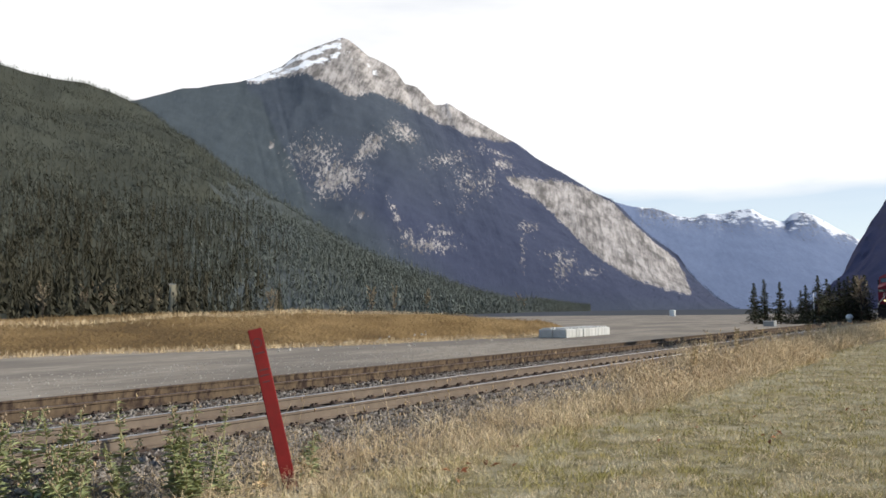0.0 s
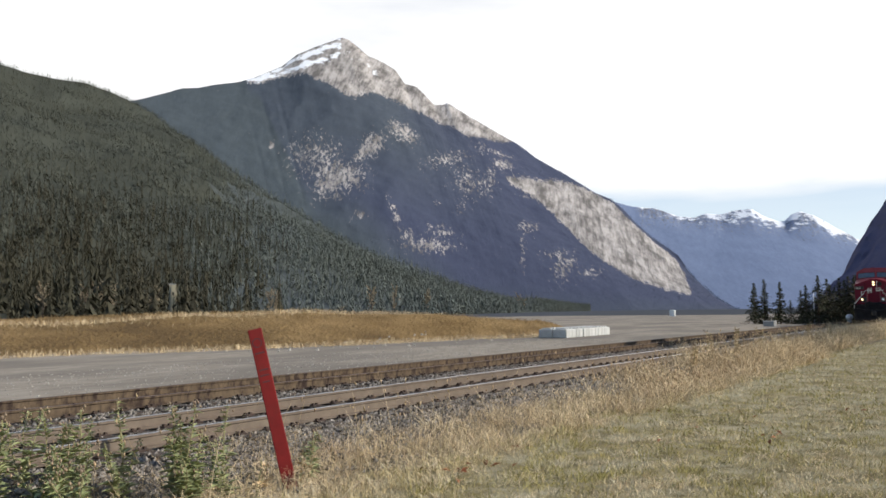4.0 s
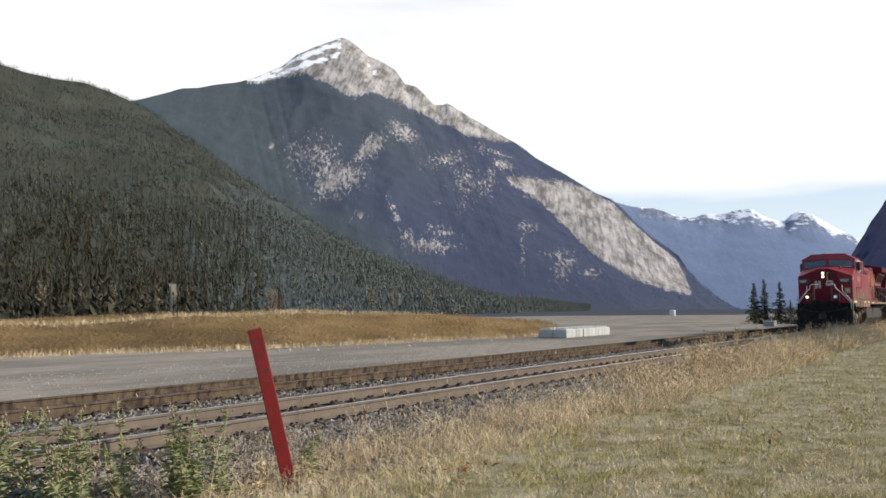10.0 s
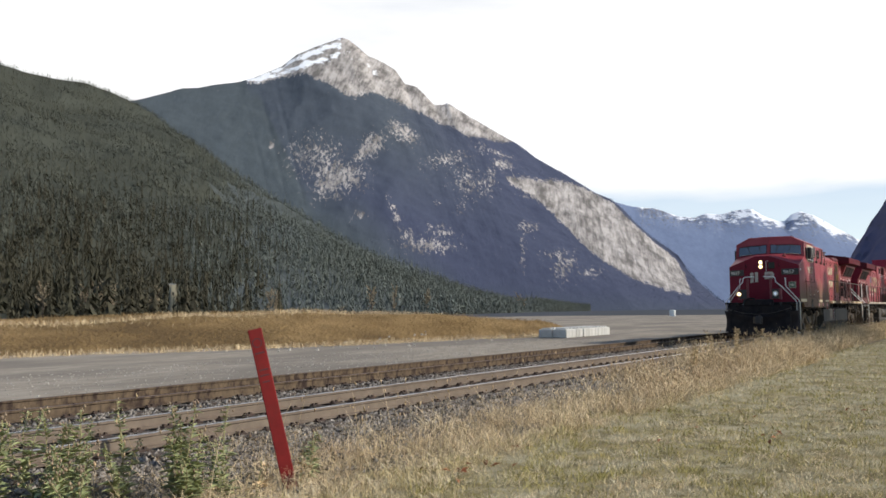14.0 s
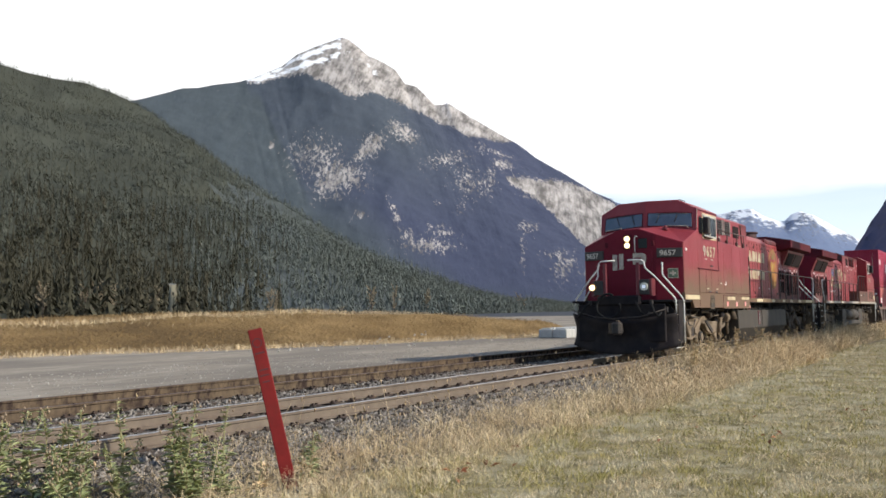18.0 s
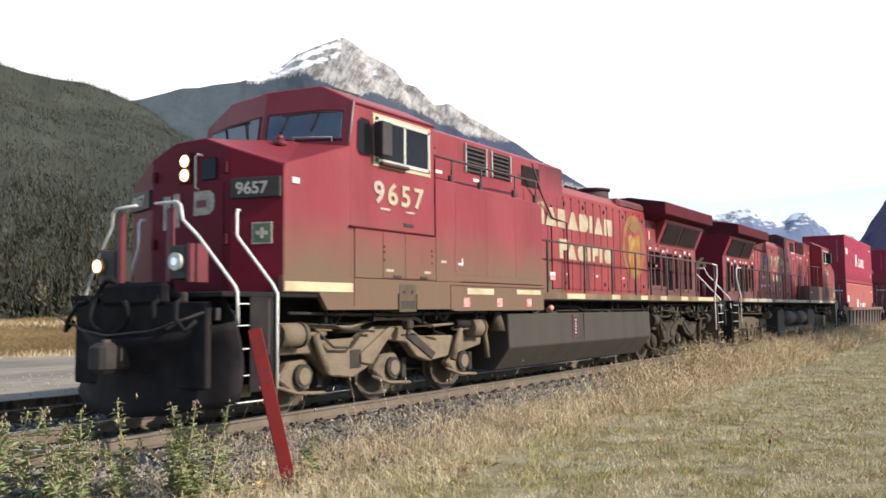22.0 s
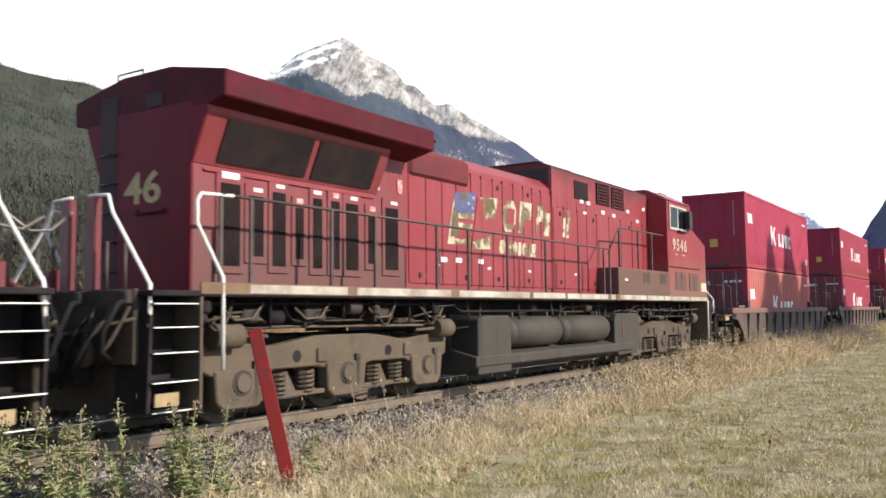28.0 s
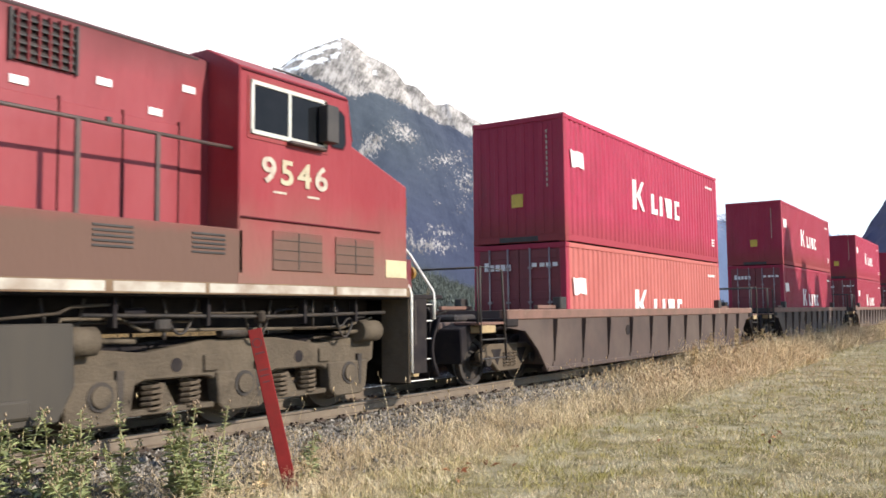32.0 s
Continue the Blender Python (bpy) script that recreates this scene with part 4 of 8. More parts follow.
def truck_radial(loco, c, casting):
    """Dusty steerable six-wheel truck: arched side frame, cylinders, links and journal arms."""
    for s in (-1, 1):
        y0, y1 = s * 0.98, s * 1.16
        side = pr(loco, "truck_side_frame", casting, [(c - 2.95, 0.98), (c - 2.5, 1.06), (c - 1.9, 1.02), (c - 0.9, 1.04), (c - 0.55, 1.20), (c + 0.35, 1.20), (c + 0.75, 1.02), (c + 1.9, 1.0), (c + 2.4, 1.06), (c + 2.75, 1.0), (c + 2.7, 0.80), (c + 1.8, 0.66), (c + 1.0, 0.58), (c + 0.62, 0.68), (c + 0.35, 0.92), (c - 0.15, 0.98), (c - 0.55, 0.62), (c - 1.05, 0.44), (c - 1.55, 0.50), (c - 2.0, 0.84), (c - 2.95, 0.86)], "y", y0, y1, 0.02, "dusty cast side frame")
        pr(side, "diagonal_brace", M_TRUCKDK, [(c + 0.30, 1.02), (c + 1.05, 0.62), (c + 1.15, 0.72), (c + 0.5, 1.07)], "y", y1 - s * 0.02, y1 + s * 0.03)
        pr(side, "diagonal_rib", casting, [(c - 0.9, 0.80), (c - 0.2, 1.18), (c + 0.0, 1.18), (c - 0.65, 0.62), (c - 0.9, 0.66)], "y", y1 - s * 0.01, y1 + s * 0.05, 0.01)
        bx(side, "dark_recess", M_TRUCKDK, c - 1.12, c - 0.86, y1 - s * 0.02, y1 + s * 0.012, 0.58, 0.86)
        for dx in (-2.12, 0.0, 2.12):
            arm = pr(loco, "journal_arm", casting, [(c + dx - 0.42, 0.50), (c + dx - 0.2, 0.74), (c + dx + 0.18, 0.76), (c + dx + 0.34, 0.56), (c + dx + 0.22, 0.32), (c + dx - 0.12, 0.30)], "y", s * 0.90, s * 1.06, 0.03)
            cyl(arm, "journal_cap", M_TRUCKDK, (c + dx + 0.04, s * 1.05, 0.53), (c + dx + 0.04, s * 1.13, 0.53), 0.17, 18)
            cyl(arm, "cap_face", casting, (c + dx + 0.04, s * 1.12, 0.53), (c + dx + 0.04, s * 1.15, 0.53), 0.12, 14)
            tube(arm, "brake_link", casting, [(c + dx - 0.5, s * 1.1, 0.42), (c + dx - 0.1, s * 1.13, 0.30), (c + dx + 0.5, s * 1.1, 0.26)], 0.028)
            bx(arm, "brake_shoe", M_TRUCKDK, c + dx + 0.54, c + dx + 0.66, s * 0.70, s * 0.92, 0.32, 0.66)
        for dx, w in ((-2.5, 0.5), (2.35, 0.42)):
            cy = cyl(loco, "brake_cylinder", casting, (c + dx - w / 2, s * 1.24, 1.12), (c + dx + w / 2, s * 1.24, 1.12), 0.17, 18, "dusty brake cylinder")
            cyl(cy, "cylinder_rib", M_TRUCKDK, (c + dx + w * 0.3, s * 1.24, 1.12), (c + dx + w * 0.38, s * 1.24, 1.12), 0.185, 18)
            k = 1 if dx < 0 else -1
            cyl(cy, "push_rod", casting, (c + dx + k * w / 2, s * 1.24, 1.12), (c + dx + k * (w / 2 + 0.5), s * 1.22, 1.12), 0.035, 8)
            cyl(cy, "brake_lever", casting, (c + dx + k * 0.5, s * 1.25, 1.12), (c + dx + k * 0.75, s * 1.25, 0.58), 0.062, 10)
        tube(loco, "sand_pipe", casting, [(c - 2.8, s * 1.2, 1.26), (c - 1.2, s * 1.22, 1.20), (c - 0.6, s * 1.22, 1.32), (c + 0.5, s * 1.22, 1.32), (c + 0.9, s * 1.22, 1.18), (c + 2.6, s * 1.22, 1.26)], 0.03)
        tube(loco, "hanging_hose", M_TRUCKDK, [(c - 2.0, s * 1.24, 1.2), (c - 1.6, s * 1.26, 0.92), (c - 1.2, s * 1.26, 0.90), (c - 0.95, s * 1.24, 1.1)], 0.02)
        cyl(loco, "shock_absorber", casting, (c + 2.78, s * 1.2, 1.1), (c + 2.95, s * 1.16, 0.55), 0.05, 10)
    bx(loco, "truck_bolster", M_FRAME, c - 2.6, c + 2.6, -0.6, 0.6, 0.55, 1.1)
    for dx in (-2.12, 0.0, 2.12):
        wheelset(loco, c + dx, 0.53)


def truck_cast(loco, c, casting):
    """Dusty rigid six-wheel truck: straight cast frame with pedestals, springs and round openings."""
    for s in (-1, 1):
        y0, y1 = s * 0.95, s * 1.15
        side = pr(loco, "truck_side_frame", casting, [(c - 2.75, 1.02), (c - 2.3, 1.06), (c - 1.5, 0.98), (c - 0.6, 1.10), (c + 0.6, 1.10), (c + 1.5, 0.98), (c + 2.3, 1.06), (c + 2.75, 1.02), (c + 2.72, 0.70), (c + 2.45, 0.58), (c + 1.72, 0.58), (c + 1.5, 0.66), (c + 0.6, 0.66), (c + 0.4, 0.60), (c - 0.4, 0.60), (c - 0.6, 0.66), (c - 1.5, 0.66), (c - 1.72, 0.58), (c - 2.45, 0.58), (c - 2.72, 0.70)], "y", y0, y1, 0.02, "dusty cast side frame")
        for dx in (-1.05, 1.05):
            cyl(side, "round_opening", M_FRAME, (c + dx, y1 - s * 0.02, 0.82), (c + dx, y1 + s * 0.006, 0.82), 0.085, 16)
            bx(side, "boss", casting, c + dx - 0.62, c + dx - 0.40, y1 - s * 0.02, y1 + s * 0.04, 0.72, 0.92)
            coil(loco, c + dx - 0.28, s * 1.05, 0.32, 0.64, 0.12)
            coil(loco, c + dx + 0.28, s * 1.05, 0.32, 0.64, 0.12)
            bx(loco, "equaliser_bar", casting, c + dx - 0.62, c + dx + 0.62, s * 0.97, s * 1.12, 0.26, 0.33)
            pr(loco, "brake_hanger", casting, [(c + dx - 0.1, 0.3), (c + dx + 0.12, 0.28), (c + dx + 0.22, 0.58), (c + dx + 0.1, 0.62)], "y", s * 0.98, s * 1.06, 0.01)
        for dx in (-2.1, 0.0, 2.1):
            ped = pr(loco, "pedestal", casting, [(c + dx - 0.46, 0.70), (c + dx - 0.40, 0.30), (c + dx - 0.30, 0.20), (c + dx + 0.30, 0.20), (c + dx + 0.42, 0.30), (c + dx + 0.46, 0.70)], "y", s * 0.98, s * 1.19, 0.02)
            pr(ped, "pedestal_gap", M_TRUCKDK, [(c + dx - 0.30, 0.80), (c + dx - 0.28, 0.34), (c + dx - 0.23, 0.34), (c + dx - 0.2, 0.80)], "y", s * 1.15, s * 1.196)
            cyl(ped, "journal_ring", M_TRUCKDK, (c + dx, s * 1.17, 0.53), (c + dx, s * 1.205, 0.53), 0.165, 20)
            cyl(ped, "journal_cap", casting, (c + dx, s * 1.19, 0.53), (c + dx, s * 1.23, 0.53), 0.12, 16)
        for dx in (-2.45, 2.45):
            cy = cyl(loco, "brake_cylinder", casting, (c + dx - 0.22, s * 1.24, 1.14), (c + dx + 0.22, s * 1.24, 1.14), 0.16, 18, "dusty brake cylinder")
            k = 1 if dx < 0 else -1
            cyl(cy, "push_rod", casting, (c + dx + k * 0.2, s * 1.24, 1.14), (c + dx + k * 0.75, s * 1.22, 1.12), 0.03, 8)
        tube(loco, "brake_pipe", casting, [(c - 2.6, s * 1.22, 1.34), (c - 1.9, s * 1.22, 1.20), (c + 1.6, s * 1.22, 1.24), (c + 1.9, s * 1.22, 1.38), (c + 2.6, s * 1.22, 1.38), (c + 2.65, s * 1.22, 1.2)], 0.022)
    bx(loco, "truck_bolster", M_FRAME, c - 2.6, c + 2.6, -0.6, 0.6, 0.55, 1.1)
    for dx in (-2.1, 0.0, 2.1):
        wheelset(loco, c + dx, 0.53)


def piping(loco, s, x0, x1, seed, count):
    """Brake pipes, valves, small reservoirs and drooping hoses under the deck edge."""
    r = random.Random(seed)
    for i in range(count):
        x = x0 + (x1 - x0) * (i + r.random()) / count
        y, z = s * r.uniform(1.18, 1.42), r.uniform(1.22, 1.56)
        L = r.uniform(0.5, 1.7)
        m = (M_TRUCKDK, M_FRAME, M_FRAME, M_TRUCK_DULL)[i % 4]
        kind = i % 5
        if kind == 0:
            tube(loco, "brake_pipe", m, [(x, y, z), (x + L * 0.4, y, z - 0.03), (x + L * 0.5, y, z - r.uniform(0.08, 0.2)), (x + L, y, z - r.uniform(0.08, 0.2))], 0.018)
        elif kind == 1:
            tube(loco, "drooping_hose", M_TRUCKDK, [(x + 0.5 * k / 10, y, 1.60 - (1.60 - z + 0.16) * math.sin(math.pi * k / 10) ** 0.7) for k in range(11)], 0.018, 8)
        elif kind == 2:
            v = bx(loco, "brake_valve", m, x, x + r.uniform(0.1, 0.22), y - 0.08, y + 0.08, z - 0.1, z + 0.06, 0.03)
            cyl(v, "valve_stem", M_TRUCKDK, (x + 0.06, y, z - 0.2), (x + 0.06, y, z - 0.08), 0.025, 8)
        elif kind == 3:
            cyl(loco, "small_reservoir", m, (x, y - s * 0.1, z - 0.06), (x + r.uniform(0.25, 0.5), y - s * 0.1, z - 0.06), r.uniform(0.06, 0.1), 14)
        else:
            tube(loco, "hanger_rod", m, [(x, y, 1.62), (x, y, z - 0.10)], 0.020)
            tube(loco, "brake_pipe", M_TRUCK_DULL, [(x - 0.5 * L, y, z - 0.10), (x + 0.5 * L, y, z - 0.10)], 0.015)


def stairs(loco, s, x0, x1, k, red_tan=True):
    """Corner steps between black side plates, with pale edges. k: the side, along x, on which the deck lies."""
    st = bx(loco, "step_well", M_FRAME, x0 + 0.03, x1 - 0.03, s * 1.05, s * 1.12, 0.30, 1.70, 0.005, "black corner step well")
    for i, z in enumerate((0.33, 0.66, 0.99, 1.28, 1.55)):
        bx(st, "step_tread", M_FRAME, x0, x1, s * 1.10, s * 1.52, z - 0.02, z, 0.004)
        bx(st, "step_edge", M_GRAB, x0 + 0.01, x1 - 0.01, s * 1.52, s * 1.54, z - 0.014, z + 0.003, 0.004, "white step edge")
    bx(st, "step_riser", M_WOOD, x0 + 0.1, x1 - 0.2, s * 1.30, s * 1.32, 0.36, 0.52, 0.004, "tan kick board")
    xs = x1 if k > 0 else x0
    bx(loco, "step_side_plate", M_TRUCK, xs - 0.02 + k * 0.03, xs + 0.02 + k * 0.03, s * 1.0, s * 1.55, 0.30, 1.68, 0.005)
    xo = x0 if k > 0 else x1
    pr(loco, "end_side_plate", M_FRAME, [(s * 0.9, 0.32), (s * 1.46, 0.32), (s * 1.50, 1.4), (s * 1.25, 1.68), (s * 0.9, 1.70)], "x", xo - 0.02, xo + 0.02)


def handrail(loco, s, xs, z0=1.70, z1=2.88, r=0.022):
    rail = tube(loco, "side_handrail", M_HANDRAIL, [(xs[0], s * 1.53, z1), (xs[-1], s * 1.53, z1)], r)
    for x in xs:
        bx(rail, "stanchion", M_HANDRAIL, x - 0.028, x + 0.028, s * 1.51, s * 1.55, z0 - 0.06, z1, 0.006)
    return rail


# plain outlines of lettering blocks, in shares of their width and height
SHAPES = {
    "bar": ((0, 0), (1, 0), (1, 1), (0, 1)),
    "wedge": ((0, 0.5), (0.75, 0), (1, 0), (0.45, 0.55), (0.95, 1), (0.7, 1)),
    "boot": ((0, 0), (1, 0), (1, 0.3), (0.45, 0.25), (0.45, 1), (0, 1)),
    "teeth": ((0, 0), (1, 0), (1, 0.25), (0, 0.25), (0, 0.75), (1, 0.75), (1, 1), (0, 1)),
    "peak": ((0, 0), (1, 0), (0.64, 1), (0.36, 1)),
    "slope": ((0.25, 0), (1, 0), (1, 1), (0, 1)),
    "round": ((0, 0.25), (0.22, 0), (1, 0), (1, 1), (0.22, 1), (0, 0.75)),
    "bow": ((0, 0), (0.72, 0), (1, 0.3), (1, 0.7), (0.72, 1), (0, 1)),
    "flag": ((0, 0), (0.38, 0), (0.38, 0.42), (1, 0.48), (1, 1), (0, 1)),
    "octagon": ((0, 0.28), (0.28, 0), (0.72, 0), (1, 0.28), (1, 0.72), (0.72, 1), (0.28, 1), (0, 0.72)),
}


def locomotive(lead):
    """A six-axle wide-cab diesel. Its nose points to -x; x = 0 at the headlight, z = 0 on the rails."""
    red = M_LEAD if lead else M_TRAILCAB
    hood = M_LEADHOOD if lead else M_TRAIL
    loco = new("locomotive")
    # frame, deck, sill
    bx(loco, "underframe", M_FRAME, 0.2, 20.6, -0.7, 0.7, 1.20, 1.66)
    bx(loco, "deck", M_FRAME, -0.75, 21.1, -1.56, 1.56, 1.63, 1.70)
    for s in (-1, 1):
        band = M_SILL
        a = 7.76 if s < 0 else 0.2
        sill = bx(loco, "side_sill", band, a, 20.42, s * 1.545, s * 1.572, 1.66, 1.80, 0.004, "pale reflective sill band")
        if lead:
            for x0, x1 in ((8.91, 9.84), (11.4, 11.9), (13.33, 13.82), (14.82, 15.32), (16.6, 17.2), (18.2, 19.8)):
                bx(sill, "reflective_plate", M_CREAM, x0, x1, s * 1.570, s * 1.576, 1.675, 1.785, 0.002)
        x = 99 if lead else a + 0.6
        while x < 19.5:
            w = random.uniform(1.0, 2.6)
            bx(sill, "reflective_plate", M_PALE, x, x + w, s * 1.570, s * 1.576, 1.675, 1.785, 0.002)
            x += w + random.uniform(0.05, 0.35)
        tube(loco, "sill_conduit", M_FRAME, [(7.9, s * 1.3, 1.52), (10.0, s * 1.3, 1.50), (10.2, s * 1.3, 1.42), (14.3, s * 1.3, 1.42), (14.6, s * 1.3, 1.55), (20.2, s * 1.3, 1.55)], 0.025)
        tube(loco, "air_pipe", M_TRUCKDK, [(0.6, s * 1.36, 1.42), (3.0, s * 1.36, 1.38), (5.8, s * 1.36, 1.42)], 0.025)
        for x in (1.3, 2.4, 4.1, 5.4, 15.3):
            bx(loco, "pipe_bracket", M_FRAME, x, x + 0.05, s * 1.28, s * 1.40, 1.28, 1.62, 0.004)
        for x, w in ((14.9, 0.35), (16.3, 0.5), (17.9, 0.4), (19.2, 0.3)):
            bx(loco, "underfloor_valve", M_TRUCKDK, x, x + w, s * 1.0, s * 1.3, 1.30, 1.50, 0.03)
            tube(loco, "valve_hose", M_TRUCK, [(x, s * 1.34, 1.55), (x + 0.2, s * 1.36, 1.36), (x + 0.5, s * 1.36, 1.34), (x + 0.7, s * 1.33, 1.5)], 0.018)
    # nose and cab
    def ring(u, w, zb, zs, yc, zc):
        return [(u, -w, zb), (u, -w, zs), (u, -yc, zc), (u, yc, zc), (u, w, zs), (u, w, zb)]
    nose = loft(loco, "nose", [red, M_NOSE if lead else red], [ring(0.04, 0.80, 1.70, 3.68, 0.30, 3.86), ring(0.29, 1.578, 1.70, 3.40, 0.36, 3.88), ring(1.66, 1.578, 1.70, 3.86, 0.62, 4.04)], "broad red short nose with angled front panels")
    # forward faces take the red with shade put into its colour
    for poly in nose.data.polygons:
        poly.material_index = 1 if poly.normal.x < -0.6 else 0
    def section(y, base, top, zt):
        return [(base, y, 1.7), (base, y, 3.90), (top, y, zt), (3.83, y, zt), (3.83, y, 1.7)]
    cab = loft(loco, "cab", red, [section(-1.58, 1.63, 1.74, 4.55), section(-0.97, 1.54, 1.69, 4.86), section(0, 1.38, 1.54, 4.87), section(0.97, 1.54, 1.69, 4.86), section(1.58, 1.63, 1.74, 4.55)], "red full-width driver's cab")
    for y in (-0.93, 0.93):
        rr = tube(cab, "roof_antenna_rail", M_BLACK, [(2.0, y, 4.85), (2.0, y, 4.90), (2.6, y, 4.90), (2.6, y, 4.85)], 0.016)
    for s in (-1, 1):
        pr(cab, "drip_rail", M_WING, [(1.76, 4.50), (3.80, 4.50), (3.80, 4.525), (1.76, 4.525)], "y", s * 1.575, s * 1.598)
        tube(cab, "corner_post_edge", M_PALE if s < 0 and lead else red, [(1.632, s * 1.572, 3.92), (1.738, s * 1.572, 4.53)], 0.010)
    bx(cab, "antenna_dome", M_WING, 2.4, 2.7, 0.2, 0.5, 4.83, 4.94, 0.05)
    # windshields, in the raked front of the cab
    for s in (-1, 1):
        def glass_at(y, z, out):
            base = 1.38 + 0.165 * y if y < 0.97 else 1.54 + 0.148 * (y - 0.97)
            return (base + (z - 3.90) * (0.166 if y < 0.97 else 0.168) - out, s * y, z)
        def pane(lo, hi, out, grow):
            q = [(0.09 - grow, 4.06 - grow), (0.97, 4.00 - grow), (1.44 + grow, 3.96 - grow), (1.42 + grow, 4.40 + grow), (0.97, 4.46 + grow), (0.09 - grow, 4.47 + grow)]
            return [[glass_at(y, z, lo) for y, z in q], [glass_at(y, z, hi) for y, z in q]]
        wg = loft(cab, "windshield_gasket", M_WING, pane(0.012, -0.03, 0, 0.028), "dark rubber windshield gasket")
        wf = loft(cab, "windshield", M_SHIELD, pane(0.018, -0.02, 0, 0.0), "wide reflecting windshield pane")
        for y0 in (0.45, 1.0):
            tube(wf, "wiper", M_BLACK, [glass_at(y0, 4.42, 0.04), glass_at(y0 - 0.06, 4.24, 0.03), glass_at(y0 - 0.10, 4.14, 0.03)], 0.012)
        tube(wf, "wiper_bar", M_BLACK, [glass_at(0.35, 4.43, 0.04), glass_at(0.95, 4.43, 0.04), glass_at(1.3, 4.40, 0.04)], 0.010)
        tube(nose, "windshield_grab", M_PALE, [(1.32, s * 0.75, 3.98), (1.32, s * 0.75, 4.03), (1.50, s * 1.35, 3.99), (1.50, s * 1.35, 3.92)], 0.010)
    beacon = bx(nose, "nose_beacon", M_REDPOST, 0.92, 1.08, -0.88, -0.70, 3.84, 3.93, 0.03, "small red beacon on the nose top")
    cyl(beacon, "beacon_lens", M_REDSTICK if not lead else M_REDPOST, (1.0, -0.79, 3.92), (1.0, -0.79, 4.0), 0.06, 12)
    # side windows
    for s in (-1, 1):
        y = s * 1.583
        q = [(1.80, 3.86), (1.86, 3.77), (2.08, 3.77), (2.13, 3.83), (2.12, 4.22), (2.06, 4.30), (1.90, 4.31), (1.82, 4.25)]
        qf = pr(cab, "quarter_window_seal", M_WING, [(1.965 + (a - 1.965) * 1.12, 4.04 + (b - 4.04) * 1.07) for a, b in q], "y", y - s * 0.01, y + s * 0.006)
        pr(qf, "quarter_window", M_GLASS, q, "y", y - s * 0.01, y + s * 0.014, 0.004, "small dark front quarter window")
        bx(cab, "window_surround", M_CREAM if lead else M_TRAILDUST, 2.17, 3.70, y, y + s * 0.008, 3.64, 4.45, 0.004, "tan weathered window surround")
        w = bx(cab, "side_window", M_GLASS, 2.26, 3.62, y - s * 0.02, y + s * 0.013, 3.75, 4.35, 0.004, "sliding cab window, dark inside")
        for a, b, c, d in ((2.22, 3.66, 4.34, 4.40), (2.22, 3.66, 3.70, 3.76), (2.22, 2.28, 3.70, 4.40), (3.60, 3.66, 3.70, 4.40), (2.93, 2.99, 3.74, 4.36)):
            bx(w, "window_frame_bar", M_ALU, a, b, y, y + s * 0.03, c, d, 0.006)
        bx(cab, "wind_deflector", M_BLACK, 2.16, 2.40, y + s * 0.03, y + s * 0.20, 3.78, 4.30, 0.01)
        bx(cab, "arm_rest", M_HANDRAIL, 2.30, 3.0, y, y + s * 0.10, 3.66, 3.71, 0.015)
        for i, ch in enumerate("9657" if lead else "9546"):
            lettering(cab, "road_number", ch, 0.46, M_FADED if i in ((0,) if lead else (0, 3)) else M_LETTER, pose(2.17 + i * 0.345, -1.592, 3.09, 90, 0, 0) if s < 0 else pose(3.46 - i * 0.335, 1.592, 3.12, 90, 0, 180), 1.18)
        for x in (2.35, 3.0):
            bx(cab, "small_print_bar", M_FADED, x, x + 0.24, y, y + s * 0.005, 2.985, 3.015, 0.001)
    # nose front
    lamp = bx(nose, "headlight_housing", M_WING, 0.0, 0.06, -0.07, 0.19, 3.25, 3.69, 0.02)
    for z in (3.565, 3.365):
        cyl(lamp, "lamp_rim", M_AMBER, (-0.006, 0.06, z), (0.02, 0.06, z), 0.105, 18, "lamp rim coloured amber for the lamp's glow")
        cyl(lamp, "headlight", M_LAMP, (-0.012, 0.06, z), (0.02, 0.06, z), 0.085, 18, "lit headlight")
    bx(nose, "nose_window", M_GLASS, 0.012, 0.045, -0.56, -0.28, 3.26, 3.56, 0.02)
    tube(nose, "headlight_grab", M_GRAB, [(0.04, -0.27, 3.62), (-0.02, -0.24, 3.63), (-0.02, -0.19, 3.60), (-0.02, -0.19, 3.17), (0.04, -0.19, 3.15)], 0.014)
    def on_panel(ob, s):
        """Set a part, built flat round the origin, on the angled front panel of side s."""
        ob.matrix_basis = pose(0.165, s * 1.19, 0, 0, 0, -s * 17.5)
        return ob
    for s in (-1, 1):
        nb = on_panel(bx(nose, "number_board", M_BLACK, -0.045, 0.03, -0.37, 0.37, 2.96, 3.24, 0.012), s)
        lettering(nb, "board_number", "9657" if lead else "9546", 0.225, M_PALE, pose(-0.05, 0.29, 3.02, 90, 0, -90), 1.05)
        bx(nose, "door_hinge", M_WING, -0.0, 0.05, s * 0.70, s * 0.78, 2.35, 2.50, 0.01)
        bx(nose, "door_hinge", M_WING, -0.0, 0.05, s * 0.70, s * 0.78, 3.32, 3.48, 0.01)
    worn = M_FADED
    em = pr(nose, "nose_emblem", worn, [(-0.10, 2.78), (-0.42, 2.78), (-0.50, 2.84), (-0.52, 2.95), (-0.50, 3.06), (-0.42, 3.12), (-0.10, 3.12)], "x", 0.026, 0.045, 0.004, "worn cream emblem shape")
    bx(em, "emblem_field", M_REDPOST, 0.020, 0.030, -0.36, -0.16, 2.89, 2.99, 0.002)
    bx(nose, "emblem_block", worn, 0.026, 0.044, 0.40, 0.55, 2.62, 3.10, 0.005, "worn cream emblem shape")
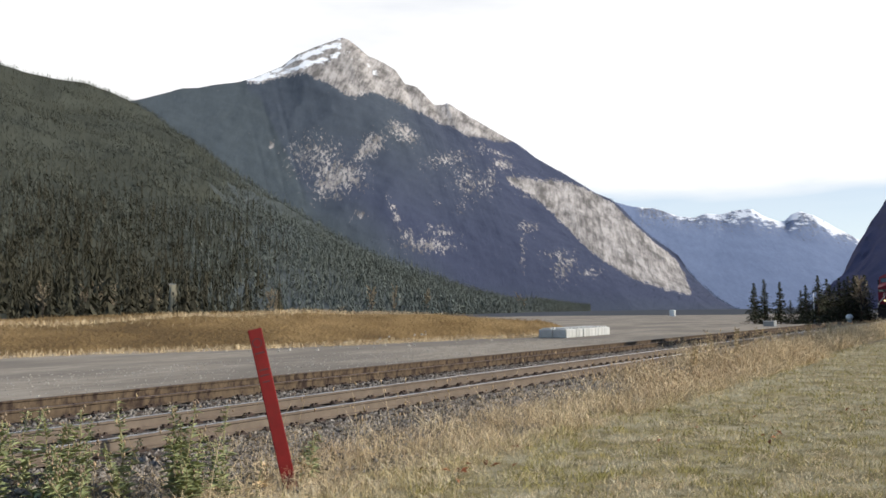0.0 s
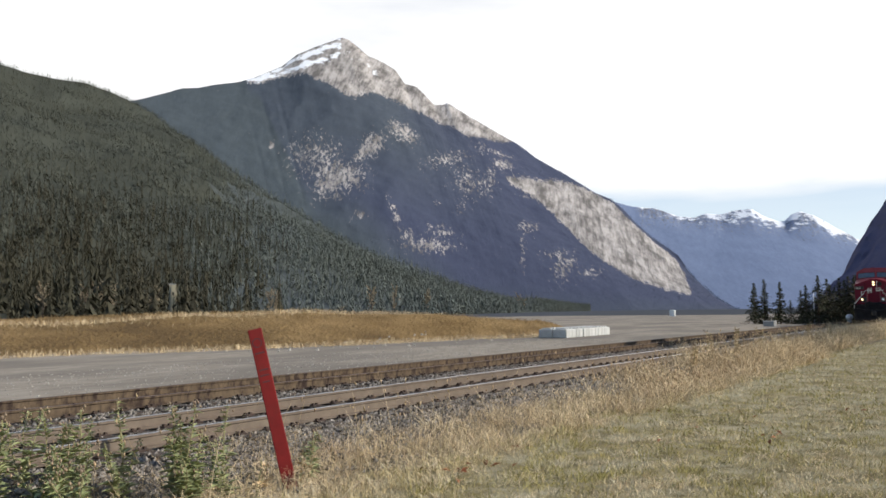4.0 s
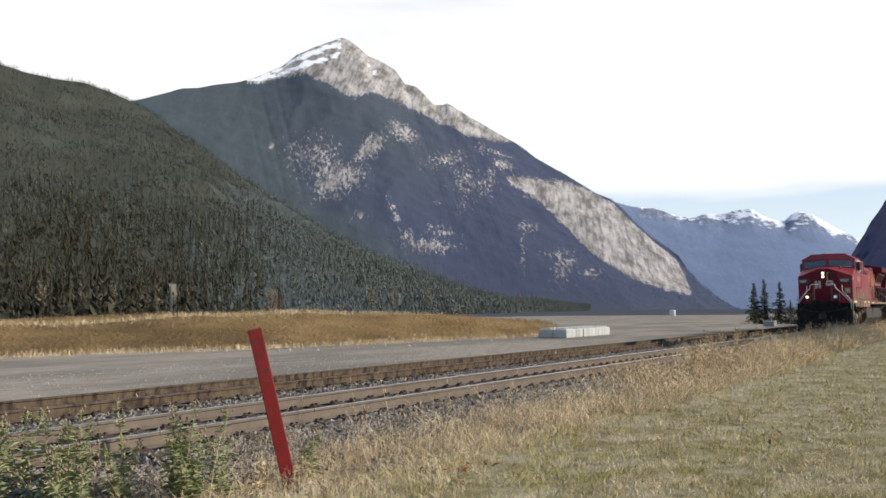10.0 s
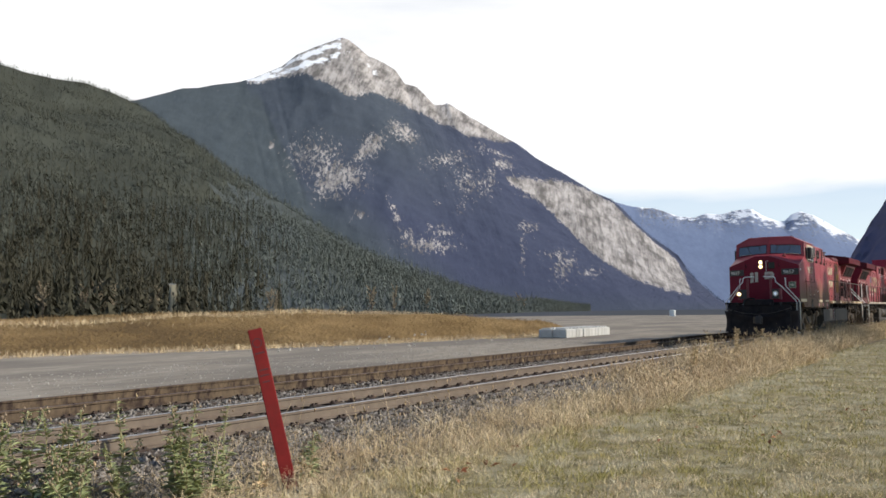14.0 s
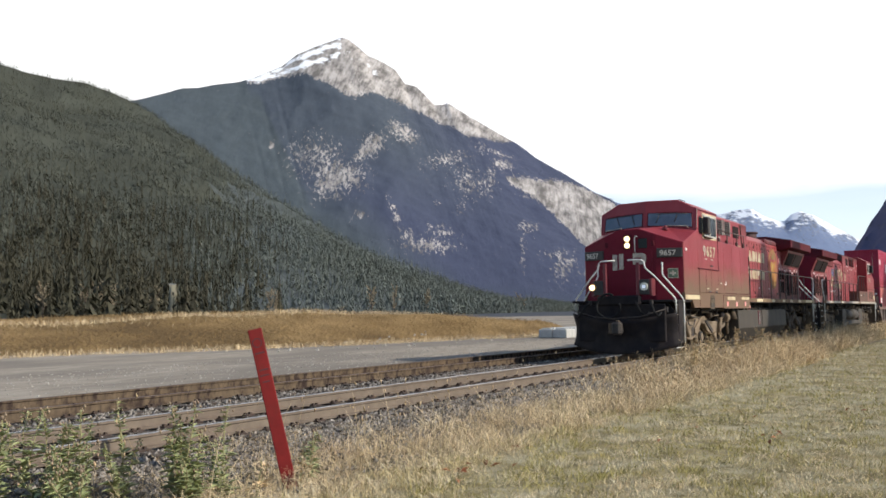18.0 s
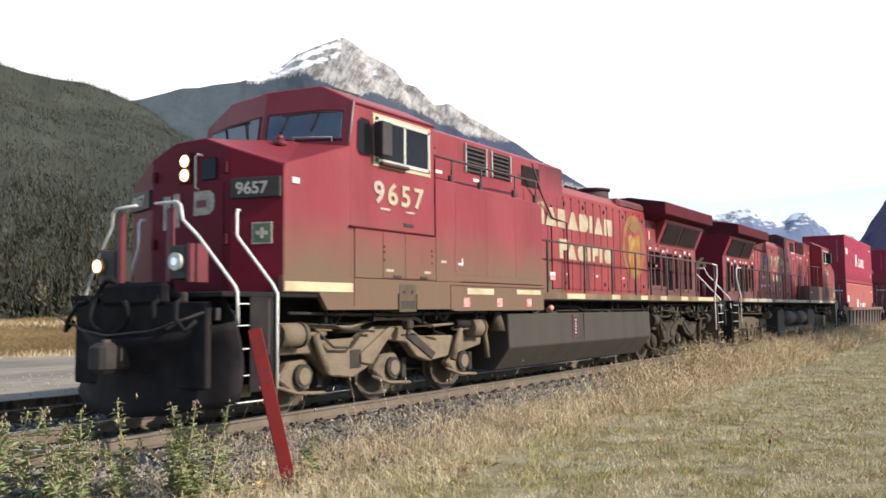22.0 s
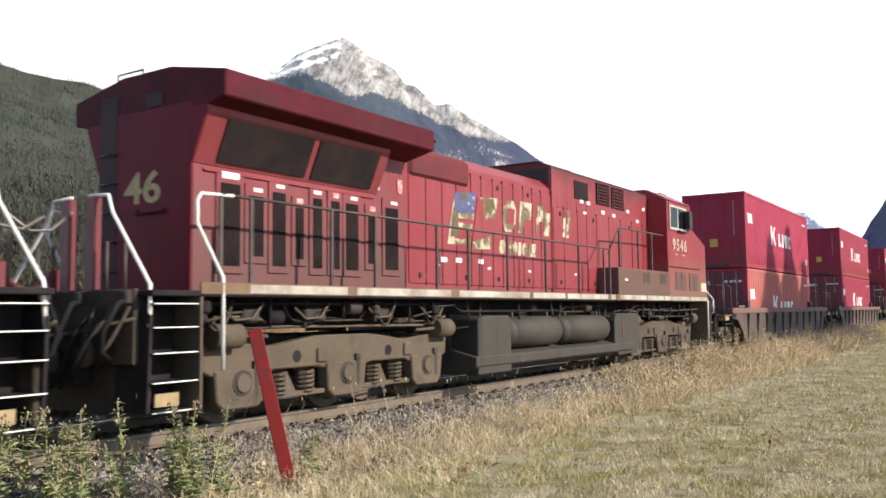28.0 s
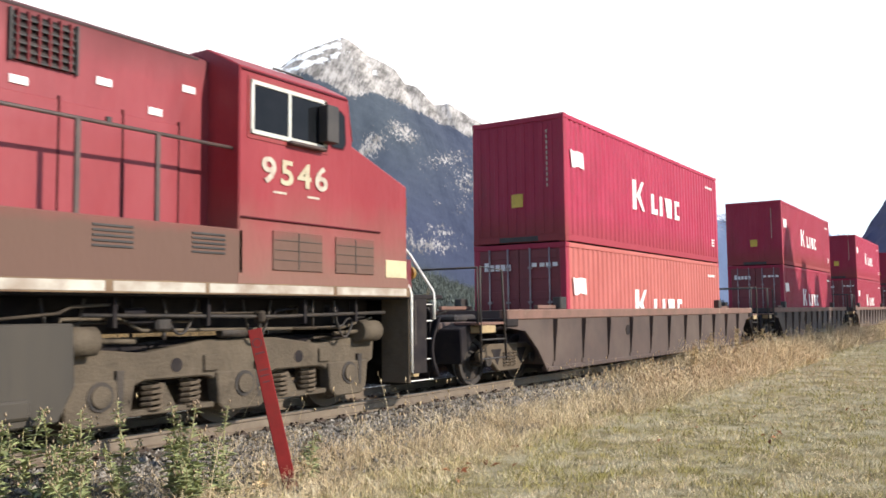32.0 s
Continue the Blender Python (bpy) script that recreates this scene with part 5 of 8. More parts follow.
    bx(nose, "emblem_block", worn, 0.026, 0.044, 0.20, 0.34, 2.64, 3.12, 0.005, "worn cream emblem shape")
    sign = on_panel(bx(nose, "first_aid_sign", M_GREENST, -0.012, 0.012, -0.22, 0.05, 2.36, 2.62, 0.004, "green sign with a pale cross"), -1)
    bx(sign, "cross_bar", M_FADED, -0.018, 0.0, -0.17, 0.0, 2.465, 2.515, 0.001)
    bx(sign, "cross_post", M_FADED, -0.019, 0.0, -0.11, -0.06, 2.42, 2.56, 0.001)
    bx(sign, "sign_border", M_FADED, -0.010, 0.010, -0.235, 0.065, 2.345, 2.635, 0.002)
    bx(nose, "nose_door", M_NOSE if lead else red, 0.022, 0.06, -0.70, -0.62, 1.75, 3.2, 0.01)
    # platform, plow, coupler
    bm = bmesh.new()
    cols, lines = 22, 8
    def plow_at(i, j, back):
        y = -1.62 + 3.24 * i / cols
        e = abs(y) / 1.62
        v = j / lines
        z = (0.13 + 0.24 * e * e) * (1 - v) + (1.10 + 0.23 * e ** 1.4) * v
        x = -1.06 + 0.50 * e ** 1.7 + 0.13 * math.sin(math.pi * min(1.0, v * 1.05)) - 0.05 * v
        return (x + back, y * (1 - 0.03 * math.sin(math.pi * v)), z)
    grid = [[[bm.verts.new(plow_at(i, j, k)) for i in range(cols + 1)] for j in range(lines + 1)] for k in (0.0, 0.06)]
    fs = []
    for k in (0, 1):
        fs += [bm.faces.new((grid[k][j][i], grid[k][j][i + 1], grid[k][j + 1][i + 1], grid[k][j + 1][i])) for j in range(lines) for i in range(cols)]
    for i in range(cols):
        for j in (0, lines):
            fs.append(bm.faces.new((grid[0][j][i], grid[0][j][i + 1], grid[1][j][i + 1], grid[1][j][i])))
    for j in range(lines):
        for i in (0, cols):
            fs.append(bm.faces.new((grid[0][j][i], grid[0][j + 1][i], grid[1][j + 1][i], grid[1][j][i])))
    bmesh.ops.recalc_face_normals(bm, faces=fs)
    plow = part("snow_plow", bm, M_FRAME, loco, "black curved pilot snow plow", smooth=True)
    bx(loco, "pilot_plate", M_FRAME, -0.80, -0.70, -1.34, 1.34, 0.5, 1.58, 0.02, "black pilot end plate")
    bx(loco, "anticlimber", M_FRAME, -0.86, -0.66, -0.62, 0.72, 1.54, 1.84, 0.05, "black stepped anticlimber")
    bx(loco, "draft_box", M_FRAME, -0.95, -0.7, -0.42, 0.42, 0.66, 1.14, 0.04)
    cp = bx(loco, "coupler", M_TRUCKDK, -1.25, -0.75, -0.15, 0.15, 0.74, 1.04, 0.04, "dusty knuckle coupler")
    bx(cp, "coupler_knuckle", M_TRUCKDK, -1.46, -1.20, -0.24, 0.05, 0.70, 1.08, 0.06)
    bx(cp, "coupler_guard", M_TRUCK, -1.40, -1.22, 0.06, 0.15, 0.74, 1.04, 0.03)
    bx(cp, "knuckle_pin", M_TRUCK, -1.38, -1.28, -0.17, -0.07, 1.06, 1.12, 0.02)
    tube(loco, "jumper_cable_loop", M_HOSE, [(-1.0 + 0.06 * math.sin(a * 2), 0.30 + 0.36 * math.sin(a), 1.54 + 0.35 * math.cos(a)) for a in (-0.5 + 5.4 * i / 22 for i in range(23))], 0.034, 8, "hanging black jumper cable loop")
    for y, dy in ((0.95, 0.3), (-0.5, -0.4), (-0.95, -0.3)):
        tube(loco, "air_hose", M_HOSE, [(-0.82, y, 1.62), (-0.98, y + dy * 0.2, 1.56), (-1.06, y + dy * 0.5, 1.36), (-1.02, y + dy * 0.9, 1.22), (-0.88, y + dy, 1.34)], 0.032)
        bx(loco, "hose_valve", M_TRUCKDK, -0.86, -0.78, y - 0.05, y + 0.05, 1.56, 1.70, 0.02)
    tube(loco, "uncoupling_lever", M_TRUCKDK, [(-1.0, 1.45, 1.42), (-1.1, 0.7, 1.22), (-1.18, 0.1, 1.16), (-1.1, -0.7, 1.22), (-0.92, -1.42, 1.44)], 0.018)
    for s in (-1, 1):
        bx(loco, "marker_stand", M_BLACK, -0.66, -0.58, s * 1.28, s * 1.36, 1.34, 1.50, 0.01)
        hs = bx(loco, "ditch_light_box", M_BLACK, -0.74, -0.46, s * 0.56, s * 0.86, 1.86, 2.30, 0.02, "ditch light in a steel box")
        bx(hs, "box_side_plate", M_REDPOST, -0.72, -0.42, s * 0.86, s * 0.94, 1.82, 2.32, 0.01, "red side plate")
        yl = 0.72 if s < 0 else 0.88
        cyl(hs, "lamp_rim", M_AMBER if s > 0 else M_ALU, (-0.79, s * yl, 2.09), (-0.72, s * yl, 2.09), 0.115, 18)
        cyl(hs, "ditch_light", M_LAMP if s > 0 else M_LAMPDIM, (-0.80, s * yl, 2.09), (-0.74, s * yl, 2.09), 0.085 if s > 0 else 0.05, 18, "lit ditch light")
        post = bx(loco, "end_post", M_REDPOST, -0.72, -0.64, s * 0.46, s * 0.56, 1.70, 2.80, 0.015)
        tube(loco, "front_grab_rail", M_GRAB, [(-0.68, s * 0.20, 2.88), (-0.68, s * 0.62, 2.87), (-0.68, s * 0.70, 2.82), (-0.67, s * 0.73, 2.63), (-0.62, s * 0.98, 2.40), (-0.51, s * 1.53, 1.76), (-0.50, s * 1.555, 1.68), (-0.49, s * 1.56, 1.30)], 0.022, 8, "white grab rail")
        tube(loco, "nose_grab_rail", M_GRAB, [(0.06, s * 0.98, 2.80), (0.0, s * 1.01, 2.80), (-0.02, s * 1.02, 2.74), (-0.02, s * 1.02, 2.46), (0.0, s * 1.05, 2.40), (0.14, s * 1.52, 1.80), (0.17, s * 1.575, 1.68), (0.17, s * 1.575, 0.46)], 0.022, 8, "white grab rail")
        stairs(loco, s, -0.48, 0.16, 1)
        bx(loco, "step_cover_plate", M_FRAME, -0.28, 0.13, s * 1.535, s * 1.555, 0.44, 1.66, 0.005, "black step side plate")
        bx(loco, "cover_plate_edge", M_TRUCKDK, 0.02, 0.06, s * 1.553, s * 1.562, 0.9, 1.6, 0.003)
    # left side cabinet, flush with the cab
    skirt = pr(loco, "cab_side_skirt", red, [(0.26, 1.70), (0.95, 1.70), (1.14, 1.46), (2.77, 1.46), (2.77, 1.70), (3.29, 1.70), (3.29, 1.46), (4.3, 1.46), (4.4, 1.43), (7.75, 1.43), (7.75, 1.92), (0.26, 1.92)], "y", -1.592, -1.50, 0.006)
    bx(skirt, "cab_band", M_CREAM, 0.28, 1.68, -1.60, -1.592, 1.715, 1.845, 0.002, "cream reflective band")
    bx(skirt, "light_plate", M_CREAM, 4.80, 5.72, -1.60, -1.592, 1.72, 1.83, 0.002)
    bx(skirt, "light_plate", M_CREAM, 6.6, 7.6, -1.60, -1.592, 1.74, 1.83, 0.002)
    bx(skirt, "seam", M_WING, 4.27, 7.74, -1.598, -1.592, 1.862, 1.875, 0.001)
    bx(skirt, "seam", M_WING, 4.26, 4.275, -1.598, -1.592, 1.46, 1.875, 0.001)
    bx(skirt, "seam", M_WING, 1.70, 1.714, -1.597, -1.592, 1.52, 1.93, 0.001)
    for x in (4.68, 5.83, 6.99):
        bx(skirt, "reflector_square", M_REDSTICK, x, x + 0.2, -1.60, -1.592, 1.50, 1.66, 0.002)
    jack = bx(skirt, "jacking_pad", M_TRUCK, 2.80, 3.26, -1.60, -1.2, 1.42, 1.86, 0.01)
    bx(jack, "pad_slot", M_TRUCKDK, 2.84, 3.22, -1.604, -1.59, 1.47, 1.60, 0.004)
    for x in (2.92, 3.14):
        cyl(jack, "bolt", M_TRUCKDK, (x, -1.61, 1.74), (x, -1.595, 1.74), 0.03, 8)
    cabinet = pr(loco, "equipment_cabinet", red, [(3.84, 1.92), (7.74, 1.92), (7.74, 3.60), (3.84, 3.66)], "y", -1.585, -0.9, 0.012, "flush red equipment cabinet")
    bx(cabinet, "seam", M_WING, 3.836, 3.85, -1.588, -1.56, 1.92, 4.0, 0.001)
    bx(cabinet, "seam", M_WING, 4.6, 7.7, -1.592, -1.585, 1.93, 1.945, 0.001)
    bx(cabinet, "handle_plate", red, 4.42, 4.80, -1.592, -1.58, 2.12, 2.52, 0.003)
    bx(cabinet, "handle_label", M_STICKER, 4.52, 4.68, -1.596, -1.59, 2.22, 2.26, 0.001)
    bx(cabinet, "handle_label", M_STICKER, 4.63, 4.67, -1.596, -1.59, 2.26, 2.34, 0.001)
    for x0, x1 in ((4.46, 5.35), (5.5, 6.5), (6.6, 7.5)):
        bx(cabinet, "cabinet_panel", red, x0, x1, -1.589, -1.58, 2.05, 3.50, 0.004)
    bx(cabinet, "paint_label", M_FADED, 4.0, 4.16, -1.59, -1.58, 2.24, 2.28, 0.001)
    lid = bx(cab, "battery_door", red, 1.72, 3.82, -1.600, -1.57, 1.93, 2.66, 0.006, "dusty hinged side doors")
    bx(lid, "drip_ledge", M_WING, 1.60, 3.80, -1.625, -1.57, 2.66, 2.685, 0.003)
    bx(lid, "door_gap", M_WING, 2.955, 2.967, -1.603, -1.59, 1.93, 2.64, 0.001)
    bx(lid, "door_gap", M_WING, 2.38, 2.392, -1.603, -1.59, 1.93, 2.64, 0.001)
    bx(lid, "door_gap", M_WING, 2.38, 3.72, -1.603, -1.59, 1.94, 1.95, 0.001)
    for x in (2.42, 3.70):
        for z in (2.2, 2.32, 2.4):
            bx(lid, "hinge_bolt", M_WING, x - 0.02, x + 0.02, -1.608, -1.59, z, z + 0.035, 0.006)
    for x in (2.64, 3.36):
        bx(lid, "latch", M_BLACK, x, x + 0.2, -1.615, -1.59, 1.95, 1.99, 0.004)
        bx(lid, "latch_label", M_LETTER, x - 0.18 + (0.3 if x > 3 else 0), x + 0.0 + (0.3 if x > 3 else 0), -1.606, -1.59, 2.04, 2.08, 0.001)
    bx(cab, "vent_slot", M_BLACK, 2.95, 3.2, -1.595, -1.57, 2.77, 2.82, 0.002)
    bx(cab, "class_light", M_STICKER, 0.42, 0.56, -1.60, -1.57, 3.16, 3.24, 0.003)
    # tall equipment hood behind the cab
    def hoodring(u, w, zb, zs, yc, zc):
        return [(u, -w, zb), (u, -w, zs), (u, -yc, zc), (u, yc, zc), (u, w, zs), (u, w, zb)]
    tall = loft(loco, "tall_hood", red if lead else M_SOOTED_BRIGHT, [hoodring(3.8, 1.0, 1.7, 4.68, 0.7, 4.82), hoodring(9.95, 1.0, 1.7, 4.68, 0.7, 4.82)], "tall red equipment hood behind the cab")
    bx(tall, "sooty_hood_end", M_SOOT, 8.2, 9.97, -0.68, 0.68, 4.815, 4.84, 0.005, "soot-blackened roof end")
    for s in (-1, 1):
        louvres(tall, "louvre_window", M_BLACK, 5.72, 6.45, s * 1.0, s, 4.08, 4.60, 6, M_ALU if lead else M_BLACK)
        louvres(tall, "louvre_window", M_BLACK, 6.70, 7.43, s * 1.0, s, 4.10, 4.60, 6, M_ALU if lead else M_BLACK)
        if not lead:
            for x0 in (5.72, 6.70):
                for i in range(6):
                    bx(tall, "grille_bar", M_DULLRED, x0 + 0.06 + i * 0.12, x0 + 0.085 + i * 0.12, s * 1.0, s * 1.055, 4.08, 4.62, 0.003)
        bx(tall, "sooty_panel", M_SOOTED if lead else M_SOOTED_BRIGHT, 8.80, 9.945, s * 1.0, s * 1.005, 3.80, 4.665, 0.0, "soot-stained panel")
        for x in (8.05, 8.6, 9.15, 9.65):
            bx(tall, "panel_seam", M_WING, x, x + 0.012, s * 1.0, s * 1.006, 1.9, 4.0, 0.0)
        bx(tall, "dark_panel", M_SCREEN, 7.97, 8.75, s * 1.0, s * 1.02, 4.08, 4.52, 0.006, "dark screen panel")
    # left walkway rail on the cabinet top
    hr = tube(loco, "cabinet_handrail", M_HANDRAIL, [(4.0, -1.45, 4.08), (7.9, -1.40, 4.10)], 0.022)
    for x in (4.6, 5.6, 6.9, 7.8):
        bx(hr, "rail_foot", M_HANDRAIL, x - 0.05, x + 0.05, -1.45, -1.36, 3.62, 3.82, 0.02)
        tube(hr, "rail_post", M_HANDRAIL, [(x, -1.42, 3.7), (x, -1.43, 4.09)], 0.018)
    tube(loco, "sloping_handrail", M_HANDRAIL, [(7.9, -1.30, 4.5), (8.6, -1.15, 3.95), (9.3, -1.05, 3.5), (10.1, -1.03, 3.45), (10.15, -1.03, 1.9)], 0.022)
    for z in (3.95, 4.35):
        tube(tall, "grab_iron", M_HANDRAIL, [(4.1, -1.0, z), (4.1, -1.08, z), (4.6, -1.08, z), (4.6, -1.0, z)], 0.014)
    for x in (4.7, 6.0):
        bx(tall, "white_label", M_STICKER, x, x + 0.22, -1.012, -0.99, 3.92, 3.98, 0.001)
    # engine hood
    eng = loft(loco, "engine_hood", hood, [hoodring(9.9, 0.95, 1.7, 4.16, 0.72, 4.38), hoodring(15.52, 0.95, 1.7, 4.16, 0.72, 4.38)], "red engine hood with tall doors")
    lower = bx(loco, "lower_hood", hood, 7.74, 9.95, -0.96, 0.96, 1.70, 4.0, 0.01)
    bx(lower, "vent_box", M_SCREEN, 8.45, 8.75, -0.99, -0.94, 2.0, 2.5, 0.01)
    for s in (-1, 1):
        seams = (9.34, 9.89, 10.06, 10.49, 10.95, 11.31, 11.77, 12.22, 12.64, 13.06, 13.51, 13.95, 14.49, 14.96, 15.42) if s < 0 else (4.3, 5.1, 5.9, 6.7, 7.5, 8.1, 8.63, 9.38, 9.92, 10.44, 10.85, 11.26, 11.70, 12.15, 12.55, 12.99, 13.38, 13.9, 14.38, 14.9, 15.42)
        for k, (x0, x1) in enumerate(zip(seams, seams[1:])):
            tall_part = x1 < 9.95
            y, top = s * (1.0 if tall_part else 0.95), 3.75 if tall_part else 4.02
            d = bx(eng, "hood_door", hood, x0 + 0.010, x1 - 0.010, y, y + s * 0.018, 1.92, top, 0.006)
            # raised dark strip stands in for the shade inside the door gap
            bx(d, "door_seam", M_SEAM, x0 - 0.011, x0 + 0.011, y + s * 0.004, y + s * 0.021, 1.9, top + 0.05, 0.0, "dark strip for the shade in a door joint")
            if k % 3 == 1:
                for z in (2.02, top - 0.16):
                    bx(d, "door_latch", M_BLACK, x0 + 0.16, x0 + 0.23, y + s * 0.015, y + s * 0.045, z, z + 0.09, 0.006)
            if k % 4 == 2:
                bx(d, "door_label", M_STICKER, x0 + 0.1, x0 + 0.22, y + s * 0.017, y + s * 0.022, 2.24, 2.29, 0.001)
        if lead:
            bx(loco, "silencer_cover", M_SOOTRED, 13.5, 15.42, s * 0.52, s * 0.955, 4.14, 4.41, 0.09, "sooty rounded cover along the roof edge")
        else:
            bx(loco, "air_duct", M_DULLRED, 13.44, 15.46, s * 0.60, s * 1.02, 3.74, 4.30, 0.10, "dull red rounded air duct")
    if not lead:
        bx(tall, "sooty_end_wall", M_SOOT, 9.945, 9.975, -0.96, 0.96, 4.3, 4.66, 0.004, "soot-blackened end wall")
        for s in (-1, 1):
            pr(tall, "sooty_roof_edge", M_SOOT, [(s * 0.62, 4.815), (s * 1.004, 4.672), (s * 1.006, 4.655), (s * 1.012, 4.68), (s * 0.64, 4.84)], "x", 4.0, 9.96)
    stack = cyl(loco, "exhaust_pipe", M_SOOT, (14.0, 0, 4.30), (14.0, 0, 4.72), 0.44, 24, "soot-black exhaust pipe")
    cyl(stack, "pipe_lip", M_SOOT, (14.0, 0, 4.70), (14.0, 0, 4.76), 0.49, 24)
    horn = bx(loco, "horn_bracket", M_BLACK, 11.6, 12.3, -0.35, -0.28, 4.38, 4.44, 0.01, "black air horn cluster")
    for x in (11.7, 11.95, 12.2):
        cyl(horn, "horn", M_BLACK, (x + 0.16, -0.32, 4.48), (x - 0.1, -0.32, 4.50), 0.03, 10, "", 0.08)
    bx(loco, "roof_hatch", M_WING if lead else hood, 14.5, 15.4, -0.6, 0.6, 4.37, 4.44, 0.02)
    # radiator end
    bx(loco, "rear_hood", M_REARHOOD, 15.5, 20.06, -0.96, 0.96, 1.70, 4.2, 0.015, "red rear hood with screened doors")
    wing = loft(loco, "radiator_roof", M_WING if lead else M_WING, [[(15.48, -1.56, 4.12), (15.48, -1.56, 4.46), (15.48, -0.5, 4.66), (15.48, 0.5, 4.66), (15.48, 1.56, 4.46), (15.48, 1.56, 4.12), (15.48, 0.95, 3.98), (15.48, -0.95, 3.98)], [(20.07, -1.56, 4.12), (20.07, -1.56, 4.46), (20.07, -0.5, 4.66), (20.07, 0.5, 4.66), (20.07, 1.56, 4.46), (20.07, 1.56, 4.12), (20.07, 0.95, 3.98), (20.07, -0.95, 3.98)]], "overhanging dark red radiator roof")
    tube(wing, "roof_grab", M_BLACK, [(19.95, -0.2, 4.66), (19.95, -0.2, 4.76), (19.95, -0.75, 4.76), (19.95, -0.75, 4.62)], 0.015)
    for s in (-1, 1):
        flare = pr(loco, "radiator_flare", M_REARHOOD, [(s * 0.90, 3.32), (s * 0.97, 3.34), (s * 1.25, 3.98), (s * 1.25, 4.06), (s * 0.90, 4.06)], "x", 16.3, 20.06, 0.008, "sloping radiator side")
        for x0, x1 in ((16.55, 17.95), (18.08, 19.72)):
            bm = bmesh.new()
            dy, dz = s * 0.28, 0.64
            for a, b in ((0.10, 0.93),):
                p = [(x0, s * 0.978 + dy * a, 3.34 + dz * a), (x1, s * 0.978 + dy * a, 3.34 + dz * a), (x1, s * 0.978 + dy * b, 3.34 + dz * b), (x0, s * 0.978 + dy * b, 3.34 + dz * b)]
                q = [(x, y + s * 0.016, z - 0.01) for x, y, z in p]
            va, vb_ = [bm.verts.new(v) for v in p], [bm.verts.new(v) for v in q]
            fs = [bm.faces.new(va), bm.faces.new(vb_)] + [bm.faces.new((va[i], va[(i + 1) % 4], vb_[(i + 1) % 4], vb_[i])) for i in range(4)]
            bmesh.ops.recalc_face_normals(bm, faces=fs)
            part("radiator_screen", bm, M_SCREEN, flare, "dark radiator mesh")
        bx(flare, "drip_strip", hood, 16.4, 19.9, s * 0.96, s * 0.99, 3.26, 3.30, 0.004)
        # screened doors
        doors = ((15.62, 16.0, 2.72, 3.10), (16.12, 16.5, 2.72, 3.10), (15.62, 16.0, 2.12, 2.62), (16.12, 16.5, 2.12, 2.62), (16.72, 16.98, 2.1, 3.06), (17.1, 17.62, 2.0, 3.1), (17.85, 18.1, 2.05, 3.08), (18.3, 18.5, 2.05, 3.0), (18.75, 19.0, 2.05, 3.1), (19.25, 19.5, 2.05, 3.1)) if (lead and s < 0) else ((15.75, 16.1, 2.12, 3.15), (16.35, 16.55, 2.2, 3.0), (16.8, 17.1, 2.08, 3.12), (17.25, 17.45, 2.08, 3.12), (17.65, 17.85, 2.08, 3.12), (18.05, 18.22, 2.2, 2.95), (18.42, 18.68, 2.08, 3.12), (18.85, 19.12, 2.2, 3.02), (19.28, 19.62, 2.05, 3.14))
        for k, (x0, x1, z0, z1) in enumerate(doors):
            d = bx(loco, "screen_door", M_REARHOOD, x0 - 0.07, x1 + 0.07, s * 0.96, s * 0.985, z0 - 0.10, z1 + 0.16, 0.006, "louvred service door")
            sc = bx(d, "door_screen", M_SCREEN, x0, x1, s * 0.985, s * 0.992, z0, z1, 0.002, "dark mesh screen")
            n = max(3, int((x1 - x0) / 0.045))
            for i in range(n):
                x = x0 + (x1 - x0) * (i + 0.5) / n
                bx(sc, "screen_bar", M_SCREEN, x - 0.008, x + 0.008, s * 0.99, s * 1.003, z0 + 0.01, z1 - 0.01, 0.0)
            if k % 2 == 0 or k > 5:
                bx(d, "door_sign", M_STICKER, x0 + 0.02, x0 + 0.02 + (0.3 if k == 8 and not lead else 0.17), s * 0.985, s * 0.991, z1 + 0.06, z1 + (0.15 if k == 8 else 0.115), 0.001, "white warning sticker")
            else:
                bx(d, "door_sign", M_REDSTICK, x0 + 0.02, x0 + 0.15, s * 0.985, s * 0.991, z1 + 0.05, z1 + 0.13, 0.001, "red warning sticker")
        if lead and s < 0:
            bx(loco, "reel_hose", M_SCREEN, 17.22, 17.5, s * 0.99, s * 1.03, 2.55, 2.92, 0.04)
        bx(loco, "wall_light", M_REDSTICK, 15.62, 15.74, s * 0.96, s * 0.985, 3.42, 3.66, 0.03, "small lit red marker")
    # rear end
    # the end wall wears the same shade-darkened red
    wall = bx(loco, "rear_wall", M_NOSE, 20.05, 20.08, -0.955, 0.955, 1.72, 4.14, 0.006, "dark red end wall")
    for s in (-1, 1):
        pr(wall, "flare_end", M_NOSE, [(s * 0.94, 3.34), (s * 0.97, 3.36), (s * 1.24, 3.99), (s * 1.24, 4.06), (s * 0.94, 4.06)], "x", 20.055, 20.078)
    bx(wall, "soot_patch", M_SOOT, 20.075, 20.084, 0.05, 0.38, 4.16, 4.34, 0.003, "soot-stained vent patch")
    for y in (-0.1, 0.42):
        bx(wall, "grab_lug", M_BLACK, 20.07, 20.12, y - 0.02, y + 0.02, 2.74, 2.80, 0.006)
    bx(loco, "rear_dark_door", M_SOOT, 20.05, 20.085, -0.93, -0.56, 1.75, 4.42, 0.01, "soot-dark end door")
    lettering(loco, "rear_number", "57" if lead else "46", 0.58, M_PALEGOLD, pose(20.083, -0.38, 2.90, 90, 0, 90), 1.30)
    tube(loco, "rear_grab", M_WING, [(20.06, -0.1, 2.75), (20.12, -0.1, 2.75), (20.12, 0.45, 2.75), (20.06, 0.45, 2.75)], 0.016)
